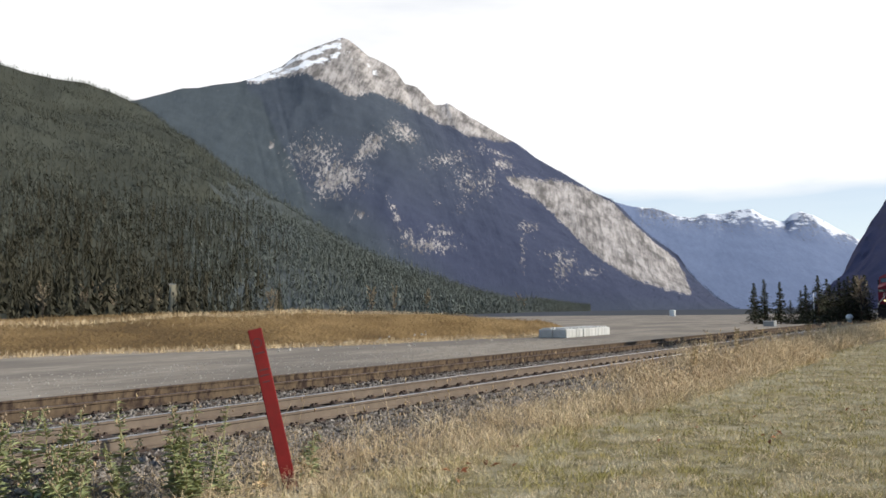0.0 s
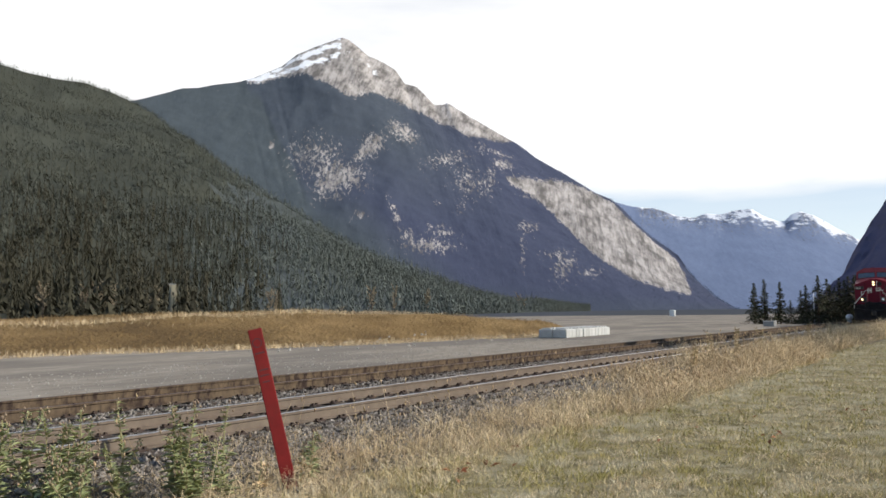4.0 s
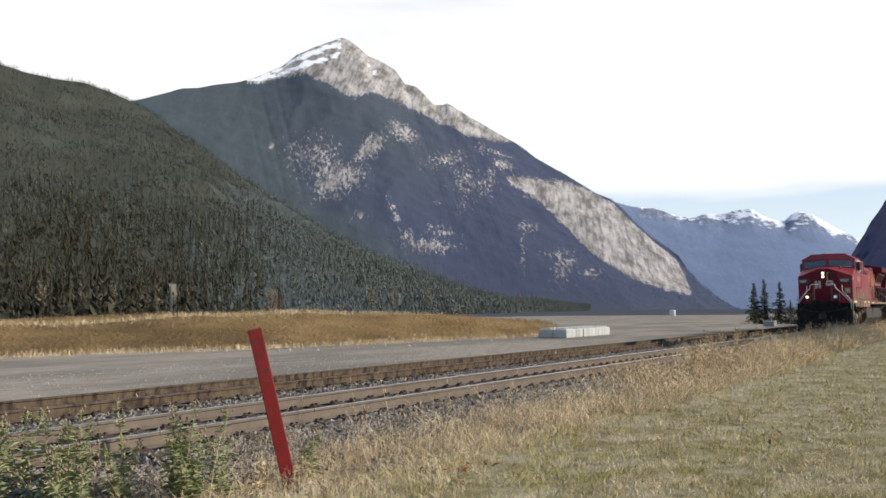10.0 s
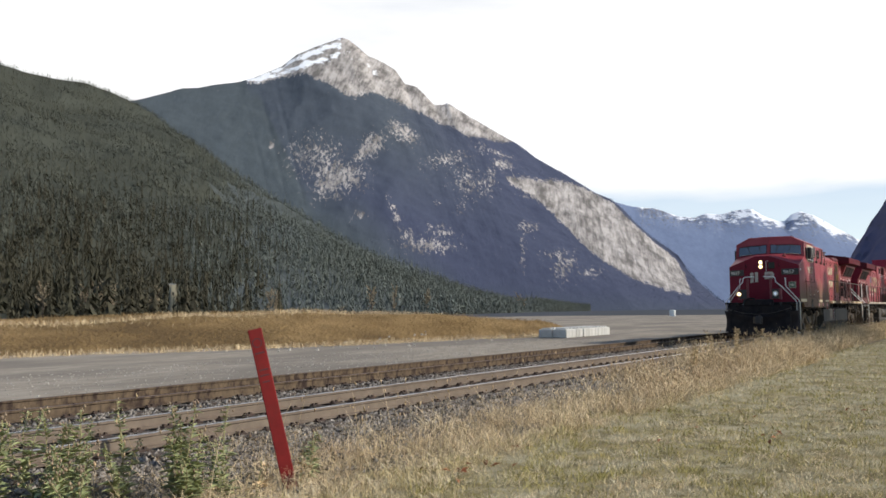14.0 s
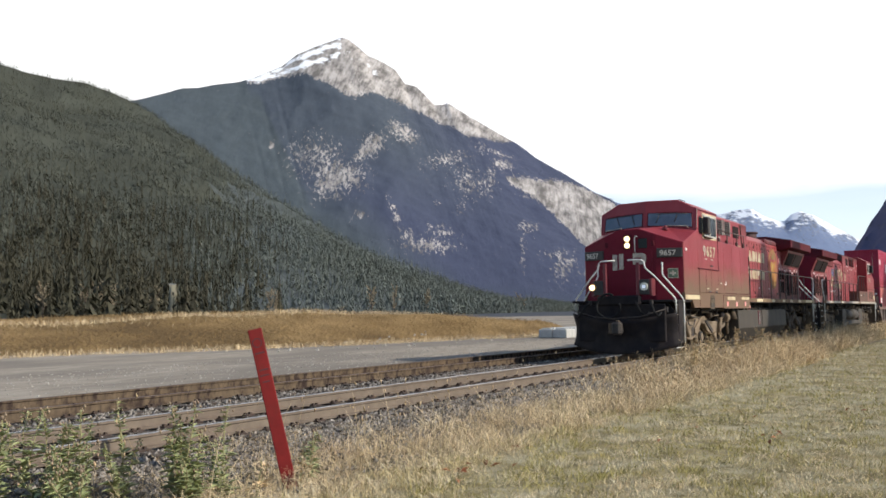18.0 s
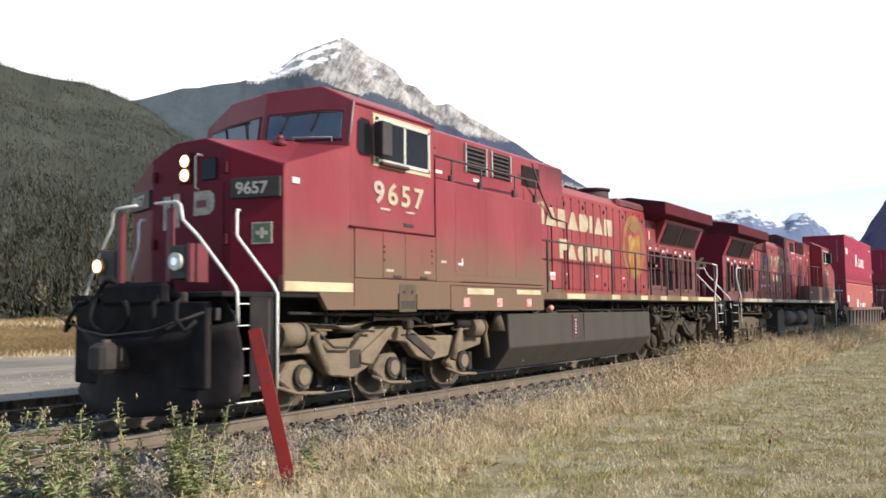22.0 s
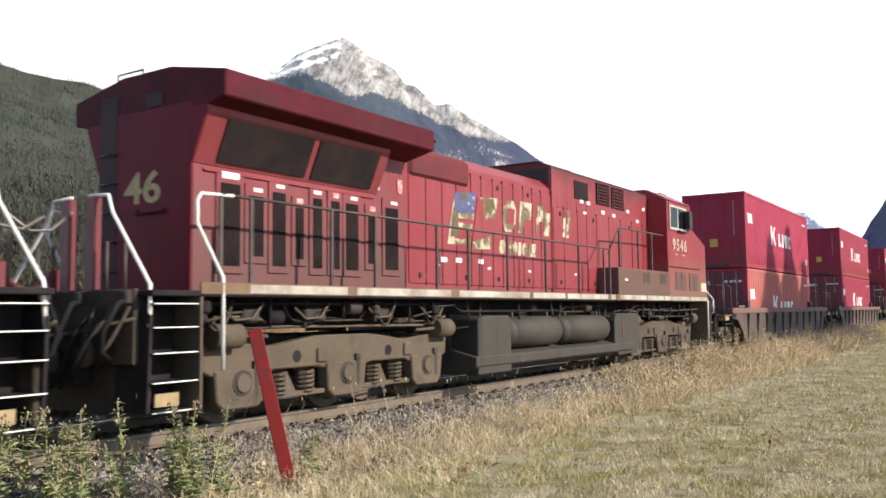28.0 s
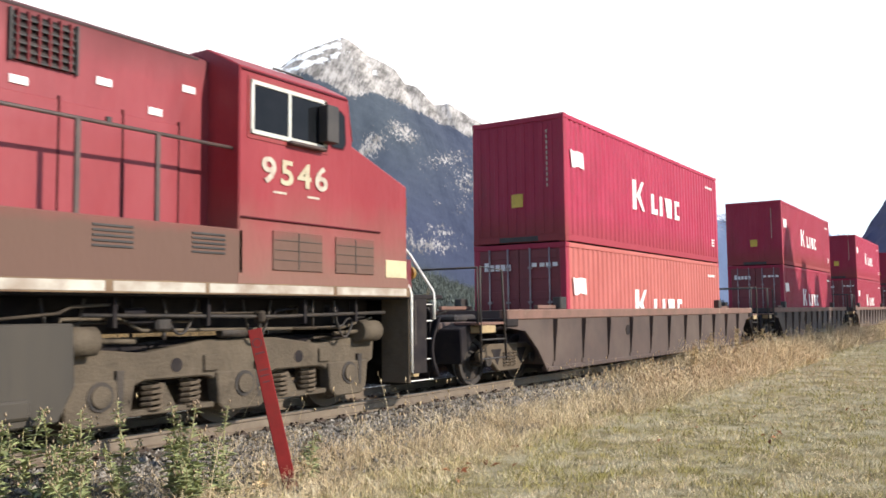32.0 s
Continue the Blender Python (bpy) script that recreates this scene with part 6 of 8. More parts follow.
    for z in (2.0, 2.4, 2.8, 3.2, 3.6):
        tube(loco, "end_ladder_rung", M_BLACK, [(20.06, -0.86, z), (20.14, -0.86, z), (20.14, -0.56, z), (20.06, -0.56, z)], 0.014)
    bx(loco, "rear_end_plate", M_TRUCK_DULL, 21.06, 21.14, -1.3, 1.3, 0.85, 1.72, 0.02, "black rear end plate")
    cp = bx(loco, "rear_coupler", M_TRUCK, 21.1, 21.55, -0.14, 0.14, 0.76, 1.02, 0.03, "dusty knuckle coupler")
    bx(cp, "coupler_knuckle", M_TRUCK, 21.5, 21.72, -0.06, 0.2, 0.72, 1.06, 0.05)
    bx(loco, "rear_pilot", M_TRUCK_DULL, 20.98, 21.06, -1.42, 1.42, 0.26, 0.95, 0.02, "black rear pilot plate")
    hub = cyl(loco, "draft_gear_face", M_TRUCK, (21.14, 0.42, 0.98), (21.24, 0.42, 0.98), 0.17, 18, "dusty round draft gear face")
    cyl(hub, "face_boss", M_TRUCK_DULL, (21.23, 0.42, 0.98), (21.30, 0.42, 0.98), 0.09, 14)
    tube(loco, "uncoupling_rod", M_TRUCK, [(21.2, -1.4, 1.36), (21.26, -0.8, 1.18), (21.32, -0.2, 1.16), (21.32, 0.3, 1.2), (21.2, 1.38, 1.38)], 0.02)
    for y, drop in ((0.9, 0.5), (-0.85, 0.42), (0.62, 0.36)):
        tube(loco, "cable_loop", M_TRUCK_DULL, [(21.16 + 0.22 * math.sin(math.pi * k / 10), y + 0.035 * k, 1.52 - drop * math.sin(math.pi * k / 10)) for k in range(11)], 0.024)
    bx(loco, "draft_gear_box", M_FRAME, 20.5, 21.3, -0.45, 0.45, 0.60, 1.22, 0.03)
    for y in (-1.15, -0.35, 0.32, 1.2):
        tube(loco, "rear_jumper_cable", M_HOSE, [(21.1, y, 1.62), (21.28, y, 1.55), (21.42, y * 0.95, 1.25), (21.40, y * 0.9, 1.02), (21.26, y * 0.85, 0.92)], 0.036)
        bx(loco, "hose_valve", M_TRUCKDK, 21.12, 21.22, y - 0.06, y + 0.06, 1.54, 1.70, 0.02)
    for y in (-0.9, -0.6, 0.6, 0.95):
        tube(loco, "rear_air_hose", M_HOSE, [(21.14, y, 1.5), (21.35, y * 0.9, 1.25), (21.45, y * 0.7, 0.85), (21.5, y * 0.5, 0.6)], 0.028)
    for s in (-1, 1):
        post = bx(loco, "rear_end_post", M_REDPOST, 20.92, 21.02, s * 0.16, s * 0.36, 1.70, 2.86, 0.015, "dark red end post")
        tube(loco, "rear_grab_rail", M_GRAB, [(20.98, s * 0.18, 2.88), (20.98, s * 0.56, 2.86), (20.99, s * 0.66, 2.64), (21.04, s * 1.44, 1.76), (21.06, s * 1.47, 1.28)], 0.024, 7, "white grab rail")
        tube(loco, "corner_grab_rail", M_GRAB, [(19.9, s * 1.53, 2.88), (20.40, s * 1.53, 2.86), (20.46, s * 1.53, 2.78), (20.46, s * 1.53, 2.5), (20.07, s * 1.55, 1.86), (20.07, s * 1.56, 0.75)], 0.024, 7, "white grab rail")
        stairs(loco, s, 20.42, 21.06, -1)
        for k, y in enumerate((0.55, 0.9)):
            tube(loco, "end_rail_post", M_HANDRAIL, [(20.98, s * y, 1.7), (20.98, s * y, 2.3)], 0.02)
    tube(loco, "safety_chain", M_CHAIN, [(20.98, -0.16, 2.7), (21.3, -0.1, 2.45), (21.6, -0.05, 2.42), (21.9, 0.0, 2.6)], 0.018)
    bx(loco, "multiple_unit_stand", M_REDPOST, 20.9, 21.05, -0.75, -0.5, 1.7, 2.0, 0.02)
    tube(loco, "jumper_cable", M_REDPOST, [(21.05, -0.62, 1.9), (21.3, -0.5, 1.72), (21.6, -0.45, 1.68)], 0.035)
    # side handrails
    handrail(loco, -1, [7.62, 8.08, 9.94, 11.54, 13.11, 14.22, 15.53, 16.71, 18.18, 20.1])
    handrail(loco, 1, [7.95, 8.31, 9.72, 11.36, 12.97, 14.39, 15.39, 17.06, 18.06, 19.6, 20.1])
    hr = tube(loco, "raised_handrail", M_HANDRAIL, [(7.95, 1.53, 2.88), (7.3, 1.52, 3.46), (3.62, 1.45, 3.50)], 0.024)
    for x in (7.28, 6.0, 5.0):
        bx(hr, "stanchion", M_HANDRAIL, x - 0.03, x + 0.03, 1.5, 1.54, 1.7 if x > 7 else 2.4, 3.47, 0.006)
    # right side boxes below the hood
    if not lead:
        cb = bx(loco, "cab_sill_band", M_SILL, 0.26, 7.7, 1.586, 1.600, 1.655, 1.80, 0.003, "pale reflective band below the cab")
        for x0, x1 in ((0.34, 2.0), (2.08, 4.3), (4.36, 5.6), (5.7, 7.5)):
            bx(cb, "reflective_plate", M_PALE, x0, x1, 1.598, 1.605, 1.675, 1.785, 0.002)
    tb = bx(loco, "walkway_box", M_TRAILDUST if not lead else red, 3.75, 7.52, 0.98, 1.58, 1.70, 2.47, 0.015, "brown dusty equipment box beside the walkway")
    for x0 in (4.05, 5.35):
        for i in range(5):
            bx(tb, "louvre_slit", M_BLACK, x0, x0 + 0.5, 1.575, 1.592, 2.14 + i * 0.055, 2.165 + i * 0.055, 0.002)
    bx(tb, "box_label", M_STICKER, 6.95, 7.12, 1.58, 1.59, 2.14, 2.20, 0.001)
    cs = pr(loco, "cab_side_sill", red, [(0.26, 1.70), (3.84, 1.70), (3.84, 1.93), (0.26, 1.93)], "y", 1.50, 1.588)
    for x0, x1 in ((1.15, 2.02), (2.3, 3.25)):
        lv = bx(cab, "cab_louvre", M_TRAILDUST, x0, x1, 1.575, 1.60, 1.98, 2.50, 0.008, "brown louvred panel")
        for i in range(1, 4):
            bx(lv, "louvre_joint", M_TRUCKDK, x0 + 0.02, x1 - 0.02, 1.60, 1.606, 1.98 + i * 0.13, 1.99 + i * 0.13, 0.001)
        bx(lv, "louvre_mullion", M_TRUCKDK, (x0 + x1) / 2 - 0.01, (x0 + x1) / 2 + 0.01, 1.60, 1.607, 2.0, 2.48, 0.001)
    bx(cab, "number_plate_patch", M_CREAM, 0.32, 0.85, 1.578, 1.59, 1.95, 2.22, 0.003, "cream stained plate")
    bx(cab, "cab_ledge", M_WING, 1.0, 3.8, 1.575, 1.61, 2.62, 2.64, 0.003)
    # fuel tank and reservoirs
    tank = pr(loco, "fuel_tank", M_TANK, [(-1.50, 1.37), (-1.52, 0.72), (-1.18, 0.29), (1.15, 0.27), (1.50, 0.42), (1.50, 0.60), (0.92, 0.74), (0.92, 1.37)], "x", 6.42, 14.1, 0.02, "dusty brown fuel tank")
    gauge = bx(tank, "sight_gauge", M_BLACK, 9.28, 9.5, -1.53, -1.49, 0.86, 1.30, 0.008, "dark fuel gauge")
    bx(gauge, "gauge_rim", M_REDPOST, 9.25, 9.53, -1.526, -1.49, 0.83, 1.33, 0.006, "red gauge rim")
    for k in range(5):
        bx(gauge, "gauge_mark", M_STICKER, 9.36, 9.42, -1.536, -1.525, 0.92 + k * 0.07, 0.95 + k * 0.07, 0.001)
    bx(tank, "tank_seam", M_TRUCKDK, 9.85, 9.87, -1.525, -1.50, 0.75, 1.36, 0.002)
    for x in (8.0, 12.0):
        bx(tank, "tank_bracket", M_FRAME, x, x + 0.12, -1.3, -1.1, 1.36, 1.64, 0.005)
    cyl(loco, "warning_beacon", M_REDSTICK, (8.45, -1.35, 1.42), (8.55, -1.35, 1.50), 0.07, 12)
    cyl(loco, "bell", M_TRUCK, (6.25, -1.35, 1.05), (6.25, -1.35, 1.42), 0.16, 16, "dusty brass bell", 0.06)
    pr(loco, "tank_end_shield", M_TANK, [(12.78, 0.27), (14.0, 0.27), (14.0, 1.28), (13.8, 1.34), (12.86, 1.34), (12.78, 1.2)], "y", 0.92, 1.48, 0.02, "dusty end shield")
    for x0, x1 in ((10.5, 12.72), (7.9, 10.32)):
        res = bmesh.new()
        rod(res, (x0 + 0.12, 1.22, 1.00), (x1 - 0.12, 1.22, 1.00), 0.31, 24)
        rod(res, (x0, 1.22, 1.00), (x0 + 0.12, 1.22, 1.00), 0.17, 24, 0.31)
        rod(res, (x1 - 0.12, 1.22, 1.00), (x1, 1.22, 1.00), 0.31, 24, 0.17)
        r_ = part("air_reservoir", res, M_TANK, loco, "dusty air reservoir cylinder")
        for poly in r_.data.polygons:
            poly.use_smooth = len(poly.vertices) == 4
        for x in (x0 + 0.35, x1 - 0.35):
            bx(r_, "reservoir_strap", M_TRUCK, x, x + 0.05, 0.93, 1.3, 1.27, 1.40, 0.005)
    rb = pr(loco, "battery_box", M_TANK, [(5.95, 1.34), (7.45, 1.34), (7.55, 1.15), (7.55, 0.55), (7.3, 0.30), (6.1, 0.34), (5.92, 0.7)], "y", 0.92, 1.46, 0.02, "dusty battery box")
    bx(rb, "red_marking", M_REDPOST, 7.0, 7.08, 1.455, 1.47, 0.75, 1.1, 0.002)
    if lead:
        truck_radial(loco, 3.24, M_TRUCK_PALE)
        truck_radial(loco, 17.56, M_TRUCK_DULL)
    else:
        truck_cast(loco, 3.35, M_TRUCK_MID)
        truck_cast(loco, 17.31, M_TRUCK)
    near = -1 if lead else 1
    for a, b, k in ((0.9, 6.2, 18), (6.6, 14.0, 12), (14.4, 20.2, 18)):
        piping(loco, near, a, b, int(a * 10) + (0 if lead else 7), k)
        piping(loco, -near, a, b, int(a * 10) + 3, 6)
    # lettering drawn as plain blocks
    if lead:
        def blk(kind, x0, x1, z0, z1):
            y = -1.022 if x0 < 9.93 else -0.970
            pr(loco, "lettering_block", M_LETTER, [(x0 + (x1 - x0) * u, z0 + (z1 - z0) * v) for u, v in SHAPES[kind]], "y", y - 0.006, y + 0.012, 0.0, "worn cream lettering block")
        for kind, x0, x1 in (("round", 8.45, 8.95), ("peak", 9.02, 9.58), ("bar", 9.64, 9.94), ("bar", 9.97, 10.14), ("peak", 10.28, 10.84), ("bow", 10.92, 11.44), ("bar", 11.51, 11.69), ("peak", 11.81, 12.33), ("bar", 12.42, 12.58), ("slope", 12.59, 12.93)):
            blk(kind, x0, x1, 3.32, 3.82 if x0 < 8.5 else 3.74)
        for kind, x0, x1 in (("flag", 9.70, 10.18), ("peak", 10.22, 10.72), ("round", 10.81, 11.28), ("bar", 11.36, 11.53), ("flag", 11.67, 12.01), ("bar", 12.09, 12.27), ("round", 12.42, 12.90)):
            blk(kind, x0, x1, 2.61, 3.06 if x0 < 10 else 2.96)
        def oval(a, b, lo, hi):
            return pr_ring([(14.46 + a * math.cos(w), 3.14 + b * math.sin(w)) for w in (2 * math.pi * i / 36 for i in range(36))], lo, hi)
        def pr_ring(outline, lo, hi):
            bm = bmesh.new()
            return prism(bm, outline, "y", lo, hi)
        em = part("round_emblem", oval(0.83, 0.88, -0.978, -0.95), M_OLDGOLD, loco, "worn gold oval emblem")
        part("emblem_field", oval(0.62, 0.69, -0.982, -0.95), M_LEADHOOD, em)
        pr(em, "emblem_shield", M_GOLD, [(14.04, 3.40), (14.25, 3.46), (14.48, 3.40), (14.7, 3.48), (14.92, 3.46), (14.90, 2.72), (14.74, 2.44), (14.46, 2.36), (14.2, 2.44), (14.05, 2.72)], "y", -0.988, -0.95, 0.0, "gold shield shape")
        pr(em, "emblem_crest", M_OLDGOLD, [(14.12, 3.62), (14.3, 3.80), (14.62, 3.84), (14.82, 3.66), (14.6, 3.54), (14.3, 3.53)], "y", -0.990, -0.95)
        pr(em, "shield_chief", M_LEADHOOD, [(14.36, 3.40), (14.6, 3.40), (14.58, 3.52), (14.42, 3.54)], "y", -0.992, -0.95)
        bx(loco, "warning_plate", M_REDSTICK, 9.2, 9.46, -1.028, -1.0, 2.10, 2.20, 0.001, "red and white warning plate")
        bx(loco, "warning_plate", M_STICKER, 9.2, 9.46, -1.028, -1.0, 2.205, 2.28, 0.001, "red and white warning plate")
    else:
        y = 0.974
        def blk(kind, x0, x1, z0, z1, m, lean=0.11):
            yy = 1.022 if x0 < 9.9 else 0.970
            return pr(loco, "lettering_block", m, [(x0 + (x1 - x0) * u - lean * v * (z1 - z0) / 0.66, z0 + (z1 - z0) * v) for u, v in SHAPES[kind]], "y", yy - 0.012, yy + 0.006, 0.0, "worn cream and olive lettering block")
        o = blk("octagon", 12.20, 11.66, 3.05, 3.71, M_WORNLET)
        pr(o, "inner_field", M_TRAIL, [(12.02, 3.22), (11.70, 3.22), (11.64, 3.54), (11.96, 3.54)], "y", 0.96, 0.980)
        for kind, x0, x1, z0, z1 in (("flag", 11.50, 10.98, 3.06, 3.74), ("flag", 10.72, 10.40, 3.08, 3.74), ("slope", 10.38, 10.08, 3.08, 3.60), ("octagon", 9.94, 9.58, 3.06, 3.55), ("bar", 9.48, 9.36, 3.10, 3.56), ("bar", 9.29, 9.14, 3.10, 3.74)):
            blk(kind, x0, x1, z0, z1, M_WORNLET)
        for i, kind in enumerate(("octagon", "slope", "octagon", "bar", "octagon", "bar")):
            x0 = 12.33 - (0.0, 0.28, 0.54, 0.80, 0.98, 1.26)[i]
            blk(kind, x0, x0 - (0.24, 0.22, 0.22, 0.13, 0.24, 0.34)[i], 2.54 if i == 1 else 2.58, 2.86, M_WORNLET, 0.06)
        em = pr(loco, "banner_emblem", M_WORNLET, [(14.22, 2.66), (13.42, 2.70), (13.19, 3.72), (13.96, 3.64)], "y", y - 0.02, y + 0.002, 0.0, "worn emblem of cream, navy and red shapes")
        def patch(name, m, pts, out):
            pr(em, name, m, pts, "y", y - 0.02, y + 0.002 + out * 0.003)
        patch("navy_shape", M_NAVY, [(13.99, 3.25), (13.28, 3.31), (13.19, 3.72), (13.95, 3.64)], 1)
        patch("red_stripe", M_TRAIL, [(13.86, 3.09), (13.33, 3.09), (13.31, 3.18), (13.84, 3.17)], 1)
        patch("red_stripe", M_TRAIL, [(14.0, 2.78), (13.40, 2.79), (13.36, 3.0), (13.9, 2.99)], 1)
        patch("olive_patch", M_OLIVE, [(14.12, 2.80), (13.80, 2.84), (13.86, 3.1), (13.84, 3.26), (13.98, 3.4), (14.06, 3.2)], 2)
        patch("olive_patch", M_OLIVE, [(13.74, 3.52), (13.5, 3.56), (13.55, 3.7), (13.72, 3.66)], 2)
        for x, z in ((13.78, 3.42), (13.62, 3.36), (13.48, 3.48), (13.36, 3.40), (13.30, 3.60), (13.84, 3.56)):
            patch("star_dot", M_WORNLET, [(x - 0.04, z), (x, z - 0.035), (x + 0.04, z), (x, z + 0.035)], 3)
        patch("red_field", M_TRAIL, [(13.36, 2.74), (12.95, 2.86), (12.90, 3.60), (13.14, 3.64)], 2)
        patch("white_field", M_WORNLET, [(13.38, 2.61), (12.68, 2.65), (12.33, 3.70), (13.10, 3.64), (12.96, 3.5), (12.98, 2.84), (13.34, 2.76)], 1)
        patch("red_shape", M_TRAIL, [(12.97, 3.34), (12.80, 3.20), (12.68, 3.28), (12.45, 3.26), (12.58, 3.04), (12.66, 2.92), (12.88, 2.84), (13.0, 2.90)], 3)
        patch("olive_patch", M_OLIVE, [(12.86, 3.40), (12.62, 3.34), (12.50, 3.50), (12.52, 3.66), (12.82, 3.64)], 2)
        for k, (u, z) in enumerate(((26.9, 3.42), (28.9, 2.32), (29.4, 2.33), (30.2, 2.34), (34.9, 4.0), (35.3, 4.0), (36.2, 3.85), (36.9, 3.83), (37.9, 4.03), (35.1, 3.72), (38.6, 3.82), (39.1, 4.2))):
            bx(loco, "white_label", M_STICKER, 43.35 - u - 0.2, 43.35 - u, 1.004 if u > 33.3 else 0.974, 1.014 if u > 33.3 else 0.984, z, z + 0.09, 0.001)
    return loco


lead_loco = tagged(locomotive(True), "weathered red six-axle diesel locomotive with lit headlights", "locomotive", "train")
trail_loco = tagged(locomotive(False), "bright red six-axle diesel locomotive coupled backwards", "locomotive", "train")

# ---- container cars ----
M_CRIM = dusty_paint("crimson_container_paint", (0.335, 0.014, 0.052), (0.28, 0.04, 0.055), 0.2, 0.8, rough=0.5, soot=(0.25, 0.02, 0.04))
# shaded copy of the crimson, for end faces and the dimmer boxes
M_CRIMDK = dusty_paint("shade_deepened_container_red", (0.28, 0.014, 0.040), (0.23, 0.045, 0.045), 0.2, 0.9, rough=0.55, soot=(0.19, 0.028, 0.032))
M_SALMON = dusty_paint("sun_faded_salmon_container_paint", (0.39, 0.105, 0.088), (0.36, 0.105, 0.09), 0.2, 0.9, rough=0.65, soot=(0.38, 0.095, 0.08))
M_DOORRED = mat("container_door_red", (0.20, 0.032, 0.036), (0.15, 0.028, 0.03), rough=0.6, scale=1.5, dirt=(0.14, 0.035, 0.035), dirt_scale=1)
M_WELL = mat("brown_well_car_paint", (0.078, 0.048, 0.038), (0.055, 0.035, 0.029), rough=0.75, scale=1.4, dirt=(0.105, 0.072, 0.055), dirt_scale=0.6)
M_WELLTOP = mat("scuffed_well_car_edge", (0.19, 0.095, 0.07), (0.13, 0.07, 0.05), rough=0.75, scale=3, dirt=(0.34, 0.22, 0.15), dirt_scale=1.5, dirt_lo=0.6, dirt_hi=0.7)
M_STEELGREY = mat("galvanised_lock_rod", (0.36, 0.30, 0.29), (0.26, 0.2, 0.2), rough=0.5, metal=0.5)


def container(paint, end_paint, high, doors_first, big_text=True):
    """A forty-foot box: corrugated walls, posts, rails, corner castings, and doors or a plain wall at the near end. x = 0 there."""
    L, W = 12.19, 1.219
    c = new("shipping_container")
    pitch = 0.278
    for s in (-1, 1):
        pts = []
        n = int((L - 0.36) / pitch)
        for i in range(n):
            x = 0.18 + i * (L - 0.36) / n
            p = (L - 0.36) / n
            pts += [(x, s * (W - 0.008)), (x + p * 0.34, s * (W - 0.008)), (x + p * 0.5, s * (W - 0.044)), (x + p * 0.84, s * (W - 0.044))]
        pts.append((L - 0.18, s * (W - 0.008)))
        out = pts + [(L - 0.18, s * (W - 0.07)), (0.18, s * (W - 0.07))]
        if s > 0:
            out = out[::-1]
        pr(c, "side_wall", paint, out, "z", 0.17, high - 0.10, 0.0, "corrugated steel side wall")
        bx(c, "top_rail", paint, 0.1, L - 0.1, s * (W - 0.06), s * W, high - 0.115, high - 0.01, 0.01)
        bx(c, "bottom_rail", paint, 0.1, L - 0.1, s * (W - 0.06), s * W, 0.02, 0.175, 0.01)
        for x in (0.0, L - 0.18):
            post = bx(c, "corner_post", paint if x else end_paint, x, x + 0.18, s * (W - 0.16), s * W, 0.11, high - 0.11, 0.015)
            for z in (0.0, high - 0.118):
                bx(post, "corner_casting", end_paint, x - 0.004 if x == 0 else x, x + 0.18 + (0.004 if x else 0), s * (W - 0.165), s * (W + 0.004), z, z + 0.118, 0.012)
    bx(c, "roof", end_paint, 0.05, L - 0.05, -W + 0.03, W - 0.03, high - 0.06, high - 0.02, 0.005)
    bx(c, "floor", M_FRAME, 0.05, L - 0.05, -W + 0.04, W - 0.04, 0.03, 0.16, 0.005)
    for k, x in enumerate((0.0, L)):
        d = 1 if x == 0 else -1
        has_doors = doors_first == (x == 0)
        if has_doors:
            for y0, y1 in ((-W + 0.15, -0.01), (0.01, W - 0.15)):
                dr = bx(c, "container_door", M_DOORRED, x + d * 0.02, x + d * 0.07, y0, y1, 0.16, high - 0.13, 0.01, "steel container door")
                for i in range(5):
                    z = 0.35 + (high - 0.7) * i / 4
                    bx(dr, "door_rib", M_DOORRED, x + d * 0.005, x + d * 0.03, y0 + 0.08, y1 - 0.08, z, z + 0.18, 0.01)
                for f in (0.25, 0.72):
                    y = y0 + (y1 - y0) * f
                    cyl(dr, "lock_rod", M_STEELGREY, (x - d * 0.02, y, 0.12), (x - d * 0.02, y, high - 0.11), 0.02, 8)
                    for z in (0.5, 1.2, 2.0):
                        bx(dr, "rod_bracket", M_STEELGREY, x - d * 0.045, x + d * 0.02, y - 0.05, y + 0.05, z, z + 0.05, 0.005)
            for i, y in enumerate((-0.95, -0.78, -0.62, -0.42)):
                bx(c, "marking_bar", M_STICKER, x - d * 0.012, x + d * 0.01, y - 0.05, y + 0.07, high - 0.55, high - 0.46, 0.001)
                bx(c, "marking_bar", M_STICKER, x - d * 0.012, x + d * 0.01, y - 0.05, y + 0.05, 0.62 + 0.1 * (i % 2), 0.68 + 0.1 * (i % 2), 0.001)
            for i in range(5):
                bx(c, "name_block", M_STICKER, x - d * 0.012, x + d * 0.01, 0.92 - i * 0.15 - 0.11, 0.92 - i * 0.15, high - 0.62, high - (0.42 if i == 0 else 0.47), 0.001, "white lettering block")
        else:
            wall = bx(c, "end_wall", end_paint, x + d * 0.03, x + d * 0.08, -W + 0.14, W - 0.14, 0.16, high - 0.10, 0.01, "plain steel end wall")
            for i in range(9):
                y = -W + 0.3 + i * 0.24
                bx(wall, "end_rib", end_paint, x + d * 0.012, x + d * 0.04, y, y + 0.11, 0.2, high - 0.16, 0.012)
            bx(c, "bottom_end_rail", end_paint, x + d * 0.0, x + d * 0.08, -W + 0.14, W - 0.14, 0.02, 0.17, 0.008)
            bx(c, "fork_shadow_gap", M_BLACK, x - d * 0.004, x + d * 0.01, -0.52, 0.5, 0.03, 0.15, 0.004)
            bx(c, "yellow_label", M_YELLOWST, x - d * 0.003, x + d * 0.02, -0.14, 0.16, 0.85, 1.16, 0.002, "yellow warning label")
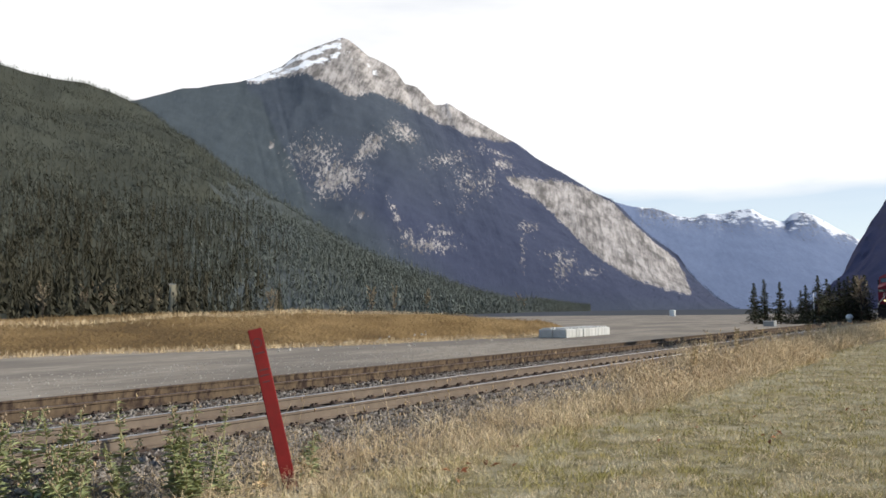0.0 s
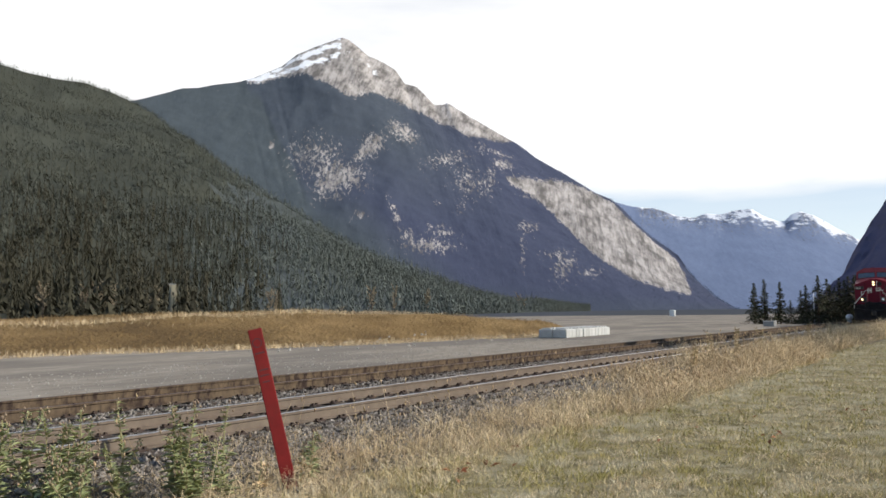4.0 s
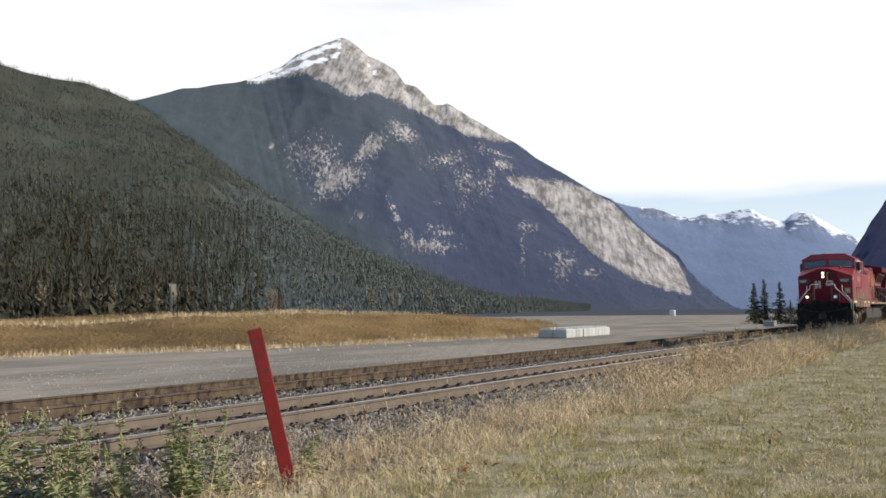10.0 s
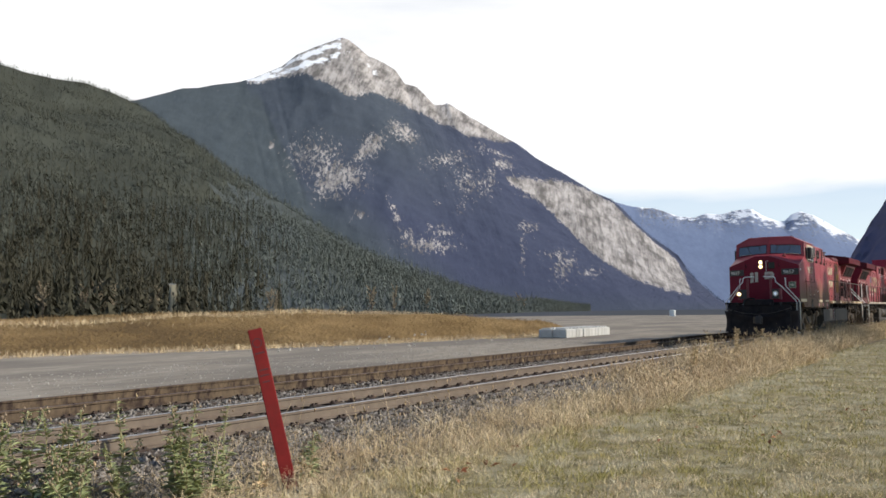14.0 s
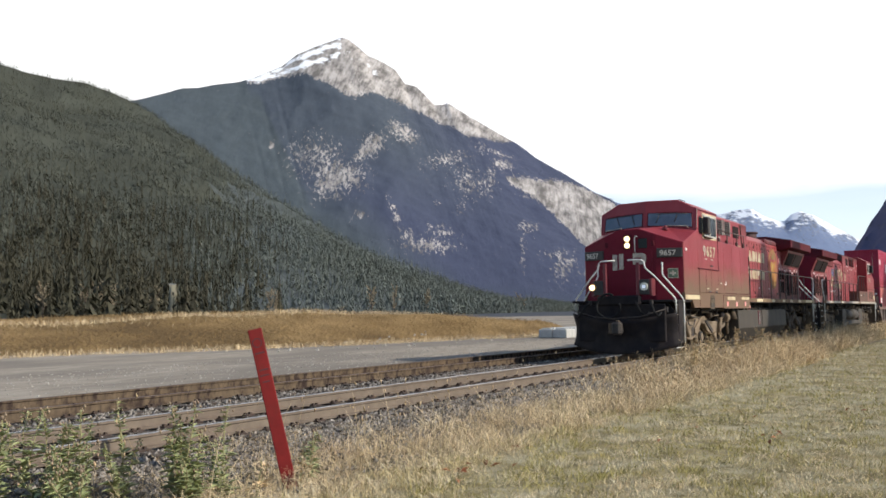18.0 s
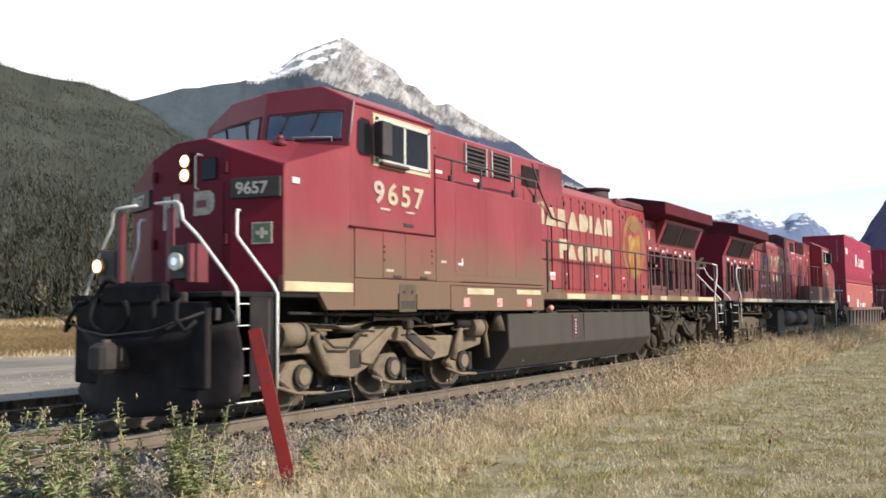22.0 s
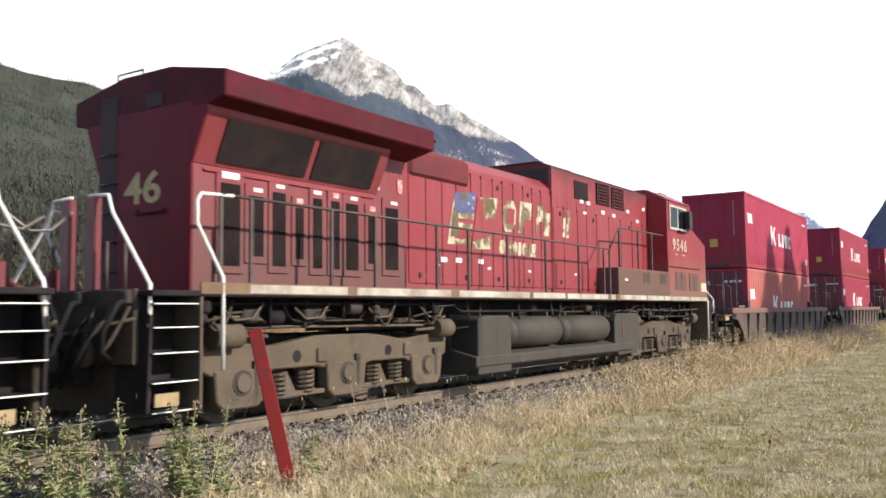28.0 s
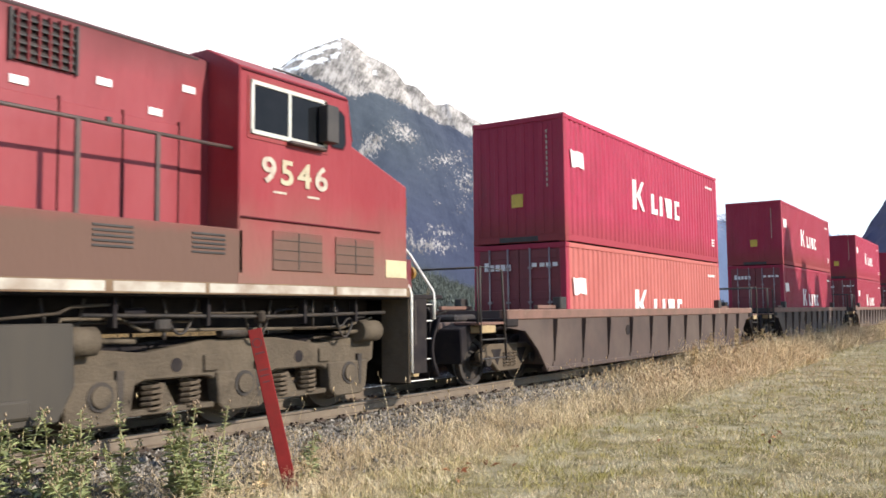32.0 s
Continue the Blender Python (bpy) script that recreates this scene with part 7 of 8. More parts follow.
            for i in range(11):
                z = high - 0.35 - i * 0.125
                bx(c, "marking_bar", M_FADED, x - d * 0.003, x + d * 0.02, -0.79, -0.76, z - 0.08, z, 0.001)
        bx(c, "top_end_rail", end_paint, x, x + d * 0.07, -W + 0.14, W - 0.14, high - 0.13, high - 0.005, 0.008)
    for s in (-1, 1):
        y0, y1 = s * (W - 0.02), s * (W + 0.001)
        def put(name, x0, x1, z0, z1, label=""):
            if s > 0:
                x0, x1 = L - x1, L - x0
            return bx(c, name, M_STICKER, x0, x1, y0, y1, z0, z1, 0.001, label)
        flag = [(0.42, high - 1.20), (0.55, high - 1.22), (0.75, high - 1.16), (1.10, high - 1.20), (1.06, high - 0.82), (0.75, high - 0.80), (0.55, high - 0.84), (0.36, high - 0.80)]
        if s > 0:
            flag = [(L - p, q) for p, q in flag]
        pr(c, "flag_shape", M_STICKER, flag, "y", y0, y1, 0.0, "white flag-shaped mark")
        if big_text:
            def shaped(kind, x0, x1, z0, z1, label):
                pts = [(x0 + (x1 - x0) * u, high + z0 + (z1 - z0) * v) for u, v in SHAPES[kind]]
                pr(c, "lettering_block", M_STICKER, [(L - a, b) for a, b in pts] if s > 0 else pts, "y", y0, y1, 0.0, label)
            shaped("bar", 4.22, 4.50, -1.83, -1.02, "tall white lettering block")
            shaped("wedge", 4.50, 5.12, -1.83, -1.02, "white wedge-shaped lettering block")
            for kind, x0, x1 in (("boot", 5.66, 6.16), ("bar", 6.36, 6.58), ("slope", 6.82, 7.40), ("bar", 7.68, 7.84), ("teeth", 7.84, 8.10)):
                shaped(kind, x0, x1, -1.83, -1.26, "white lettering block")
        for i in range(3):
            put("marking_bar", 11.45, 11.75, 0.55 + i * 0.09, 0.60 + i * 0.09)
        for i in range(4):
            put("marking_bar", 10.9 + i * 0.2, 11.04 + i * 0.2, high - 0.5, high - 0.42)
    return c


def well_car():
    """A single-well container car. x = 0 at its middle."""
    w = new("well_car")
    for s in (-1, 1):
        y = s * 1.46
        side = pr(w, "side_sill", M_WELL, [(-7.62, 0.20), (7.62, 0.20), (8.0, 0.62), (8.55, 1.02), (9.3, 1.10), (9.3, 1.26), (-9.3, 1.26), (-9.3, 1.10), (-8.55, 1.02), (-8.0, 0.62)], "y", y - s * 0.05, y, 0.006, "brown ribbed well side")
        bx(side, "top_chord", M_WELLTOP, -9.3, 9.3, y - s * 0.16, y + s * 0.03, 1.25, 1.45, 0.02, "scuffed brown top chord")
        bx(side, "bottom_chord", M_WELL, -7.6, 7.6, y - s * 0.14, y + s * 0.02, 0.16, 0.26, 0.015)
        for i in range(11):
            x = -7.25 + i * 1.45
            pr(side, "side_rib", M_WELL, [(y, 0.26), (y + s * 0.015, 0.26), (y + s * 0.10, 1.18), (y + s * 0.10, 1.25), (y, 1.25)], "x", x - 0.05, x + 0.05)
            bx(side, "rib_foot", M_WELL, x - 0.12, x + 0.12, y, y + s * 0.02, 0.26, 0.36, 0.005)
        cyl(side, "lifting_hole", M_FRAME, (-3.1, y - s * 0.01, 0.92), (-3.1, y + s * 0.012, 0.92), 0.13, 16)
        for x in (-6.75, 5.4):
            bx(side, "container_guide", M_BLACK, x, x + 0.3, y - s * 0.28, y - s * 0.08, 1.45, 1.72, 0.02)
        bx(side, "guide_rail", M_WELLTOP, -7.6, -6.3, y - s * 0.3, y - s * 0.2, 1.46, 1.54, 0.01)
    bx(w, "well_floor", M_FRAME, -7.3, 7.3, -1.35, 1.35, 0.20, 0.34, 0.01)
    for d in (-1, 1):
        a, b = d * 7.5, d * 10.55
        bx(w, "end_platform", M_WELL, a, b, -0.75, 0.75, 1.02, 1.22, 0.03, "brown end platform")
        bx(w, "end_bulkhead", M_WELL, d * 7.42, d * 7.52, -1.35, 1.35, 0.3, 1.44, 0.01)
        bx(w, "end_crossing", M_FRAME, d * 8.9, d * 9.35, -1.5, 1.5, 1.12, 1.28, 0.02)
        brake = bx(w, "bearing_cover", M_BLACK, d * 9.0, d * 9.75, -0.6, 0.6, 1.22, 1.36, 0.05)
        cpl = bx(w, "car_coupler", M_TRUCKDK, d * 10.5, d * 11.05, -0.13, 0.13, 0.76, 1.0, 0.03)
        bx(cpl, "coupler_knuckle", M_TRUCKDK, d * 11.0, d * 11.2, -0.05, 0.2, 0.72, 1.04, 0.04)
        # end rails and ladder posts
        tube(w, "cross_rail", M_BLACK, [(d * 10.3, -1.42, 1.2), (d * 10.3, -1.42, 2.22), (d * 10.3, 1.42, 2.22), (d * 10.3, 1.42, 1.2)], 0.022)
        for s in (-1, 1):
            tube(w, "end_handhold", M_BLACK, [(d * 10.25, s * 1.45, 0.45), (d * 10.25, s * 1.45, 2.24), (d * 9.45, s * 1.45, 2.20), (d * 9.35, s * 1.47, 0.5)], 0.024)
            for z in (0.55, 0.9):
                tube(w, "sill_step", M_BLACK, [(d * 10.25, s * 1.46, z), (d * 9.38, s * 1.46, z)], 0.018)
            bx(w, "wood_pad", M_WOOD if s < 0 else M_WELL, d * 9.7, d * 10.2, s * 1.1, s * 1.45, 1.02, 1.16, 0.01)
            bx(w, "end_step_board", M_WELLTOP, d * 9.35, d * 10.3, s * 0.9, s * 1.46, 1.17, 1.22, 0.008)
        hood = pr(w, "wheel_shroud", M_FRAME, [(d * 10.5, 0.45), (d * 10.55, 1.1), (d * 10.1, 1.22), (d * 9.9, 1.05), (d * 10.2, 0.8)], "y", -1.2, 1.2, 0.02)
        # two-axle truck
        c = d * 8.55
        for s in (-1, 1):
            tf = pr(w, "truck_side_frame", M_TRUCK, [(c - 1.15, 0.62), (c - 0.75, 0.78), (c + 0.75, 0.78), (c + 1.15, 0.62), (c + 1.1, 0.46), (c + 0.72, 0.46), (c + 0.42, 0.24), (c - 0.42, 0.24), (c - 0.72, 0.46), (c - 1.1, 0.46)], "y", s * 0.95, s * 1.08, 0.02, "dusty cast truck side frame")
            for dx in (-0.52, 0.52):
                pr(tf, "frame_window", M_FRAME, [(c + dx - 0.2, 0.68), (c + dx + 0.2, 0.68), (c + dx + (0.05 if dx < 0 else -0.05), 0.36)], "y", s * 1.07, s * 1.086)
            for k in range(3):
                coil(tf, c - 0.18 + k * 0.18, s * 1.06, 0.32, 0.62, 0.07)
            for dx in (-0.89, 0.89):
                cyl(tf, "bearing_cap", M_TRUCKDK, (c + dx, s * 1.06, 0.46), (c + dx, s * 1.14, 0.46), 0.10, 14)
        bx(w, "truck_bolster", M_FRAME, c - 0.25, c + 0.25, -0.95, 0.95, 0.5, 0.95, 0.02)
        for dx in (-0.89, 0.89):
            wheelset(w, c + dx, 0.46, M_TRUCKDK)
    return w


CARS = []
LABELS = ("crimson corrugated shipping container stacked on top", "crimson corrugated shipping container in the well")
for i in range(5):
    u0 = 49.66 + i * 22.38
    mid = u0 + 6.095
    if i == 0:
        car = well_car()
        first_car, first_spin = car, [p for p in SPINNERS if p[0].parent == car]
    else:
        car = copy_thing(first_car, Matrix.Identity(4))
        kids = sorted((o for o in car.children if o.name.startswith("wheelset")), key=lambda o: o.location.x)
        SPINNERS += [(o, o.location.x, 0.46) for o in kids]
    tagged(car, "brown ribbed well car loaded with two stacked containers", "freight car", "well cars")
    low_h = 2.591 if i == 0 else 2.896
    zb = 0.39 if i == 0 else 0.47
    low = container(M_SALMON if i == 0 else M_CRIMDK, M_CRIMDK, low_h, True)
    top = container(M_CRIM if i in (0, 2) else M_CRIMDK, M_CRIMDK, 2.96 if i == 0 else 2.896, False)
    tagged(low, "sun-faded salmon shipping container sitting in the well" if i == 0 else LABELS[1], "container", "shipping containers")
    tagged(top, LABELS[0], "container", "shipping containers")
    CARS.append((car, mid, 0.0))
    CARS.append((low, u0, zb))
    CARS.append((top, u0, zb + low_h + 0.012))

# ---- plants ----
def blades(rng, P, h, width, lean, curl=0.35):
    """Bent grass blades: four stations each, as six triangles. P: feet (n, 3); h: heights."""
    n = len(P)
    a = rng.uniform(0, 2 * math.pi, n)
    side = np.stack([np.cos(a), np.sin(a), np.zeros(n)], 1)
    b = rng.uniform(0, 2 * math.pi, n)
    tilt = rng.uniform(0, lean, n)
    out = np.stack([np.cos(b), np.sin(b), np.zeros(n)], 1)
    V = np.zeros((n, 7, 3), np.float32)
    for k, f in enumerate((0.0, 0.4, 0.75)):
        c = P + out * (h * (tilt * f + curl * tilt * f * f))[:, None] + np.array([0, 0, 1.0]) * (h * f * (1 - 0.25 * tilt * f))[:, None]
        w = (width * (1 - 0.45 * f))[:, None] * side / 2
        V[:, 2 * k], V[:, 2 * k + 1] = c - w, c + w
    V[:, 6] = P + out * (h * (tilt + curl * tilt))[:, None] + np.array([0, 0, 1.0]) * (h * (1 - 0.25 * tilt))[:, None]
    T = np.array([(0, 1, 3), (0, 3, 2), (2, 3, 5), (2, 5, 4), (4, 5, 6)])
    F = (np.arange(n)[:, None, None] * 7 + T[None]).reshape(-1, 3)
    return V.reshape(-1, 3), F, V[:, 6]


def feet(X, Y):
    return np.array([(x, y, ground_z(x, y) - 0.01) for x, y in zip(X, Y)])


def clump(rng, X, Y, scale, lo, seed):
    keep = np.array([noise.noise(Vector((x * scale, y * scale, seed))) + rng.uniform(-0.35, 0.35) > lo for x, y in zip(X, Y)])
    return X[keep], Y[keep]


def tuftiness(X, Y):
    """How high the grass grows: low in worn patches, up to twice as high in clumps."""
    return np.array([max(0.45, 1.0 + 1.0 * noise.noise(Vector((x * 1.9, y * 2.2, 71.0))) + 0.8 * noise.noise(Vector((x * 5.0, y * 6.0, 9.0)))) for x, y in zip(X, Y)])


rng = np.random.default_rng(11)
# mown lawn, thick near the camera
n = 150000
d = 5.2 * (45 / 5.2) ** (rng.random(n) ** 1.25)
ang = rng.uniform(-0.02, 0.95, n)
X, Y = d * np.cos(ang), d * np.sin(ang)
ok = (Y < 5.75) & (X > 2)
X, Y, d = X[ok], Y[ok], d[ok]
V, F, _ = blades(rng, feet(X, Y), rng.uniform(0.02, 0.075, len(X)) * (1 + 0.6 * (Y > 5.0)) * tuftiness(X, Y), 0.0026 + 0.00055 * d, 1.6)
tagged(quick("lawn", V, F, M_BLADE), "short patchy lawn of green and bleached grass blades", "grass", kind="stuff")

n = 60000
d = 5.2 * (40 / 5.2) ** (rng.random(n) ** 1.1)
ang = rng.uniform(-0.02, 0.95, n)
X, Y = d * np.cos(ang), d * np.sin(ang)
ok = (Y < 5.5) & (X > 2)
X, Y = X[ok], Y[ok]
ok = np.array([0.7 * noise.noise(Vector((x * 1.3, y * 1.8, 14.0))) + 0.7 * noise.noise(Vector((x * 3.6, y * 4.6, 3.0))) > 0.10 for x, y in zip(X, Y)])
X, Y = X[ok], Y[ok]
V, F, _ = blades(rng, feet(X, Y), rng.uniform(0.04, 0.12, len(X)) * tuftiness(X, Y), 0.0032 + 0.0005 * X, 1.4)
tagged(quick("lawn_tufts", V, F, M_TUFT), "darker green grass tufts scattered over the lawn", "grass", kind="stuff")

# bleached straw lying in patches on the lawn
n = 30000
d = 5.2 * (32 / 5.2) ** (rng.random(n) ** 1.1)
ang = rng.uniform(-0.02, 0.95, n)
X, Y = d * np.cos(ang), d * np.sin(ang)
ok = (Y < 5.6) & (X > 2)
X, Y = X[ok], Y[ok]
ok = np.array([noise.noise(Vector((x * 1.0, y * 1.5, 52.0))) + 0.5 * noise.noise(Vector((x * 3.0, y * 4.0, 8.0))) > 0.12 for x, y in zip(X, Y)])
X, Y = X[ok], Y[ok]
V, F, _ = blades(rng, feet(X, Y) + np.array([0, 0, 0.02]), rng.uniform(0.05, 0.12, len(X)), 0.0025 + 0.0004 * X, 2.2)
tagged(quick("lawn_straw", V, F, M_STRAW), "bleached dead straw lying in patches on the lawn", "dry grass", kind="stuff")

# dry straw between the lawn and the ballast
n = 34000
X, Y = 3.5 + 28.5 * rng.random(n) ** 1.3, 5.1 + rng.random(n) ** 1.1 * 2.3
X, Y = clump(rng, X, Y, 0.9, -0.10, 2.0)
V, F, tips = blades(rng, feet(X, Y), rng.uniform(0.06, 0.34, len(X)) * (0.75 + 0.02 * X), 0.0035 + 0.0003 * X, 1.5, 0.8)
tagged(quick("dry_grass_verge", V, F, M_STRAW), "matted dry straw-coloured grass beside the ballast", "dry grass", kind="stuff")

n = 11000
X, Y = 3.3 + 13 * rng.random(n) ** 1.2, 6.3 + 1.9 * rng.random(n) ** 1.3
X, Y = clump(rng, X, Y, 1.3, 0.06, 17.0)
V, F, _ = blades(rng, feet(X, Y), rng.uniform(0.05, 0.26, len(X)), np.full(len(X), 0.0055), 1.6, 0.9)
tagged(quick("ballast_straw", V, F, M_STRAW), "sparse withered straw growing through the ballast edge", "dry grass", kind="stuff")

n = 7000
X, Y = 4 + 30 * rng.random(n) ** 1.2, rng.uniform(5.1, 7.2, n)
X, Y = clump(rng, X, Y, 0.7, 0.08, 9.0)
V, F, _ = blades(rng, feet(X, Y), rng.uniform(0.06, 0.26, len(X)), 0.004 + 0.0003 * X, 1.0, 0.6)
tagged(quick("green_verge_grass", V, F, M_BLADE), "patches of greener grass among the dry straw", "grass", kind="stuff")

# tall dead grass and weeds further along
n = 26000
X = 17 + 75 * rng.random(n) ** 1.5
Y = 5.7 + 2.6 * rng.random(n)
X, Y = clump(rng, X, Y, 0.55, -0.06, 5.0)
swell = np.array([0.8 + 0.75 * noise.noise(Vector((x * 0.35, y * 0.5, 31.0))) for x, y in zip(X, Y)])
tall_h = rng.uniform(0.30, 1.05, len(X)) * np.clip((X - 13) / 12, 0.35, 1.0) * swell
V, F, tips = blades(rng, feet(X, Y), tall_h, 0.0030 + 0.00030 * X, 0.95, 0.8)
tagged(quick("tall_dead_grass", V, F, M_STRAW), "tall tangled tan dead grass along the track", "dry grass", kind="stuff")


def plumes(rng, tips, size):
    """Seed heads: three small crossed spindles at each tip."""
    n = len(tips)
    base = np.array([(0, 0, -1.0), (0.22, 0, 0), (-0.11, 0.19, 0), (-0.11, -0.19, 0), (0, 0, 0.8)])
    T = np.array([(0, 2, 1), (0, 3, 2), (0, 1, 3), (4, 1, 2), (4, 2, 3), (4, 3, 1)])
    V = tips[:, None] + base[None] * (size * rng.uniform(0.6, 1.4, n))[:, None, None]
    V = V + rng.uniform(-0.01, 0.01, V.shape)
    return V.reshape(-1, 3), (np.arange(n)[:, None, None] * 5 + T[None]).reshape(-1, 3)


pick = rng.random(len(tips)) < 0.22
V, F = plumes(rng, tips[pick], 0.055)
tagged(quick("seed_heads", V, F, M_SEED), "dry brown seed heads on dead stalks", "seed heads", kind="stuff")

# single long stalks in front of the rails
n = 150
X, Y = rng.uniform(4.0, 18, n), rng.uniform(6.0, 7.6, n)
V, F, tips = blades(rng, feet(X, Y), rng.uniform(0.35, 1.0, n), np.full(n, 0.006), 0.8, 0.9)
tagged(quick("dry_stalks", V, F, M_STRAW), "single thin dry grass stalks", "dry grass", kind="stuff")
V, F = plumes(rng, tips, 0.035)
tagged(quick("stalk_heads", V, F, M_SEED), "small seed heads on single stalks", "seed heads", kind="stuff")

# grass on the far bank and tufts at the yard's edge
n = 24000
X, Y = rng.uniform(12, 60, n), rng.uniform(22, 54, n)
ok = np.array([bank_height(x, y) > 0.04 for x, y in zip(X, Y)])
X, Y = X[ok], Y[ok]
V, F, _ = blades(rng, feet(X, Y), rng.uniform(0.08, 0.3, len(X)), np.full(len(X), 0.018), 0.9)
tagged(quick("bank_grass", V, F, M_BANKBLADE), "dry golden grass on the bank", "dry grass", kind="stuff")

n = 9000
X = rng.uniform(14, 60, n)
Y = np.array([steps(x, BANK_FOOT) for x in X]) + np.where(rng.random(n) < 0.45, rng.normal(0.0, 0.35, n), rng.normal(7.6, 0.8, n))
V, F, _ = blades(rng, feet(X, Y), rng.uniform(0.10, 0.38, n), np.full(n, 0.022), 0.9)
tagged(quick("bank_straw", V, F, M_STRAW), "pale straw along the foot and the crest of the bank", "dry grass", kind="stuff")

# green roadside weeds
M_LEAF = mat("weed_leaf_green", (0.235, 0.27, 0.11), (0.35, 0.365, 0.17), rough=0.7, scale=12, island=0.3)
M_STEM = mat("weed_stem", (0.26, 0.26, 0.11), (0.32, 0.25, 0.14), rough=0.8, scale=8)
M_BUD = mat("withered_flower_head", (0.27, 0.18, 0.12), (0.34, 0.26, 0.16), rough=0.9, scale=20, island=0.3)


def weed(x, y, h, spread, bushy, green, seed):
    r = np.random.default_rng(seed)
    w = new("roadside_weed")
    w.location = (x, y, ground_z(x, y) - 0.02)
    stems = []
    for k in range(max(1, int(2 + 2 * bushy))):
        a, le = r.uniform(0, 6.28), r.uniform(0.05, 0.28) * spread
        hh = h * r.uniform(0.65, 1.0) if k else h
        pts = [Vector((0, 0, 0)), Vector((le * 0.35 * math.cos(a), le * 0.35 * math.sin(a), hh * 0.4)), Vector((le * 0.7 * math.cos(a + 0.2), le * 0.7 * math.sin(a + 0.2), hh * 0.75)), Vector((le * math.cos(a), le * math.sin(a), hh))]
        bm = bmesh.new()
        pipe(bm, pts, 0.006, 5)
        part("stem", bm, M_STEM, w)
        stems.append(pts)
    V, F, B, BF = [], [], [], []
    for pts in stems:
        m = int(50 * (0.6 + bushy) * h)
        for i in range(m):
            f = r.uniform(0.10, 0.98)
            seg = min(2, int(f * 3))
            p = pts[seg].lerp(pts[seg + 1], f * 3 - seg)
            a, L = r.uniform(0, 6.28), r.uniform(0.07, 0.19) * (1.25 - 0.75 * f)
            o = Vector((math.cos(a), math.sin(a), r.uniform(0.1, 0.8))).normalized()
            sd = o.cross(Vector((0, 0, 1))).normalized() * L * 0.20
            k = len(V)
            V += [p, p + o * L * 0.45 + sd, p + o * L - Vector((0, 0, L * 0.25)), p + o * L * 0.45 - sd]
            F += [(k, k + 1, k + 2), (k, k + 2, k + 3)]
        top = pts[-1]
        for i in range(int(3 + 5 * bushy)):
            q = top + Vector((r.uniform(-0.06, 0.06), r.uniform(-0.06, 0.06), r.uniform(-0.10, 0.05)))
            k = len(B)
            s = r.uniform(0.008, 0.017)
            B += [q + Vector((s, 0, 0)), q + Vector((-s * 0.5, s, 0)), q + Vector((-s * 0.5, -s, 0)), q + Vector((0, 0, s * 1.6)), q + Vector((0, 0, -s * 1.6))]
            BF += [(k, k + 1, k + 3), (k + 1, k + 2, k + 3), (k + 2, k, k + 3), (k + 1, k, k + 4), (k + 2, k + 1, k + 4), (k, k + 2, k + 4)]
    leaves = quick("foliage", [tuple(v) for v in V], F, M_LEAF if green else M_STRAW, w)
    leaves["kind"] = "stuff"
    heads = quick("flower_head", [tuple(v) for v in B], BF, M_BUD, w)
    heads["kind"] = "stuff"
    return tagged(w, "leafy green roadside weed with withered brown flower heads" if green else "withered tan roadside weed with dry heads", "weed", "roadside weeds")


for i, (x, y, h, sp, bu, gr) in enumerate(((4.1, 7.5, 0.85, 0.9, 0.9, True), (4.6, 7.9, 0.8, 0.9, 0.8, True), (4.2, 6.9, 0.6, 1.2, 1.0, True), (4.95, 7.5, 0.85, 0.6, 0.5, True), (4.35, 7.0, 0.70, 1.0, 1.0, True), (4.55, 7.35, 0.95, 0.8, 0.8, True), (4.25, 6.5, 0.55, 1.1, 1.0, True), (4.75, 7.25, 0.62, 1.0, 0.9, True), (5.25, 7.2, 0.98, 0.5, 0.35, True), (5.1, 7.05, 0.62, 0.9, 0.5, True), (5.42, 6.62, 0.98, 0.7, 1.0, True), (5.5, 6.55, 0.72, 0.9, 1.0, True), (5.36, 6.45, 0.5, 1.0, 0.9, True), (5.85, 6.55, 0.92, 0.5, 0.4, True), (5.75, 6.4, 0.6, 0.7, 0.4, True), (6.86, 6.34, 0.58, 0.5, 0.5, True), (6.5, 6.1, 0.35, 0.8, 0.3, False), (6.0, 6.2, 0.4, 0.8, 0.4, False), (27.5, 7.9, 1.0, 0.9, 0.5, False), (26.0, 7.6, 0.85, 1.0, 0.6, False), (30.0, 7.8, 1.05, 0.9, 0.7, False), (33.0, 7.7, 1.0, 1.0, 0.7, False), (24.0, 7.5, 0.75, 1.0, 0.6, False), (37.0, 7.6, 1.0, 1.0, 0.7, False), (42.0, 7.7, 1.05, 1.0, 0.7, False), (47.0, 7.6, 0.95, 1.0, 0.7, False))):
    weed(x, y, h, sp, bu, gr, 40 + i)

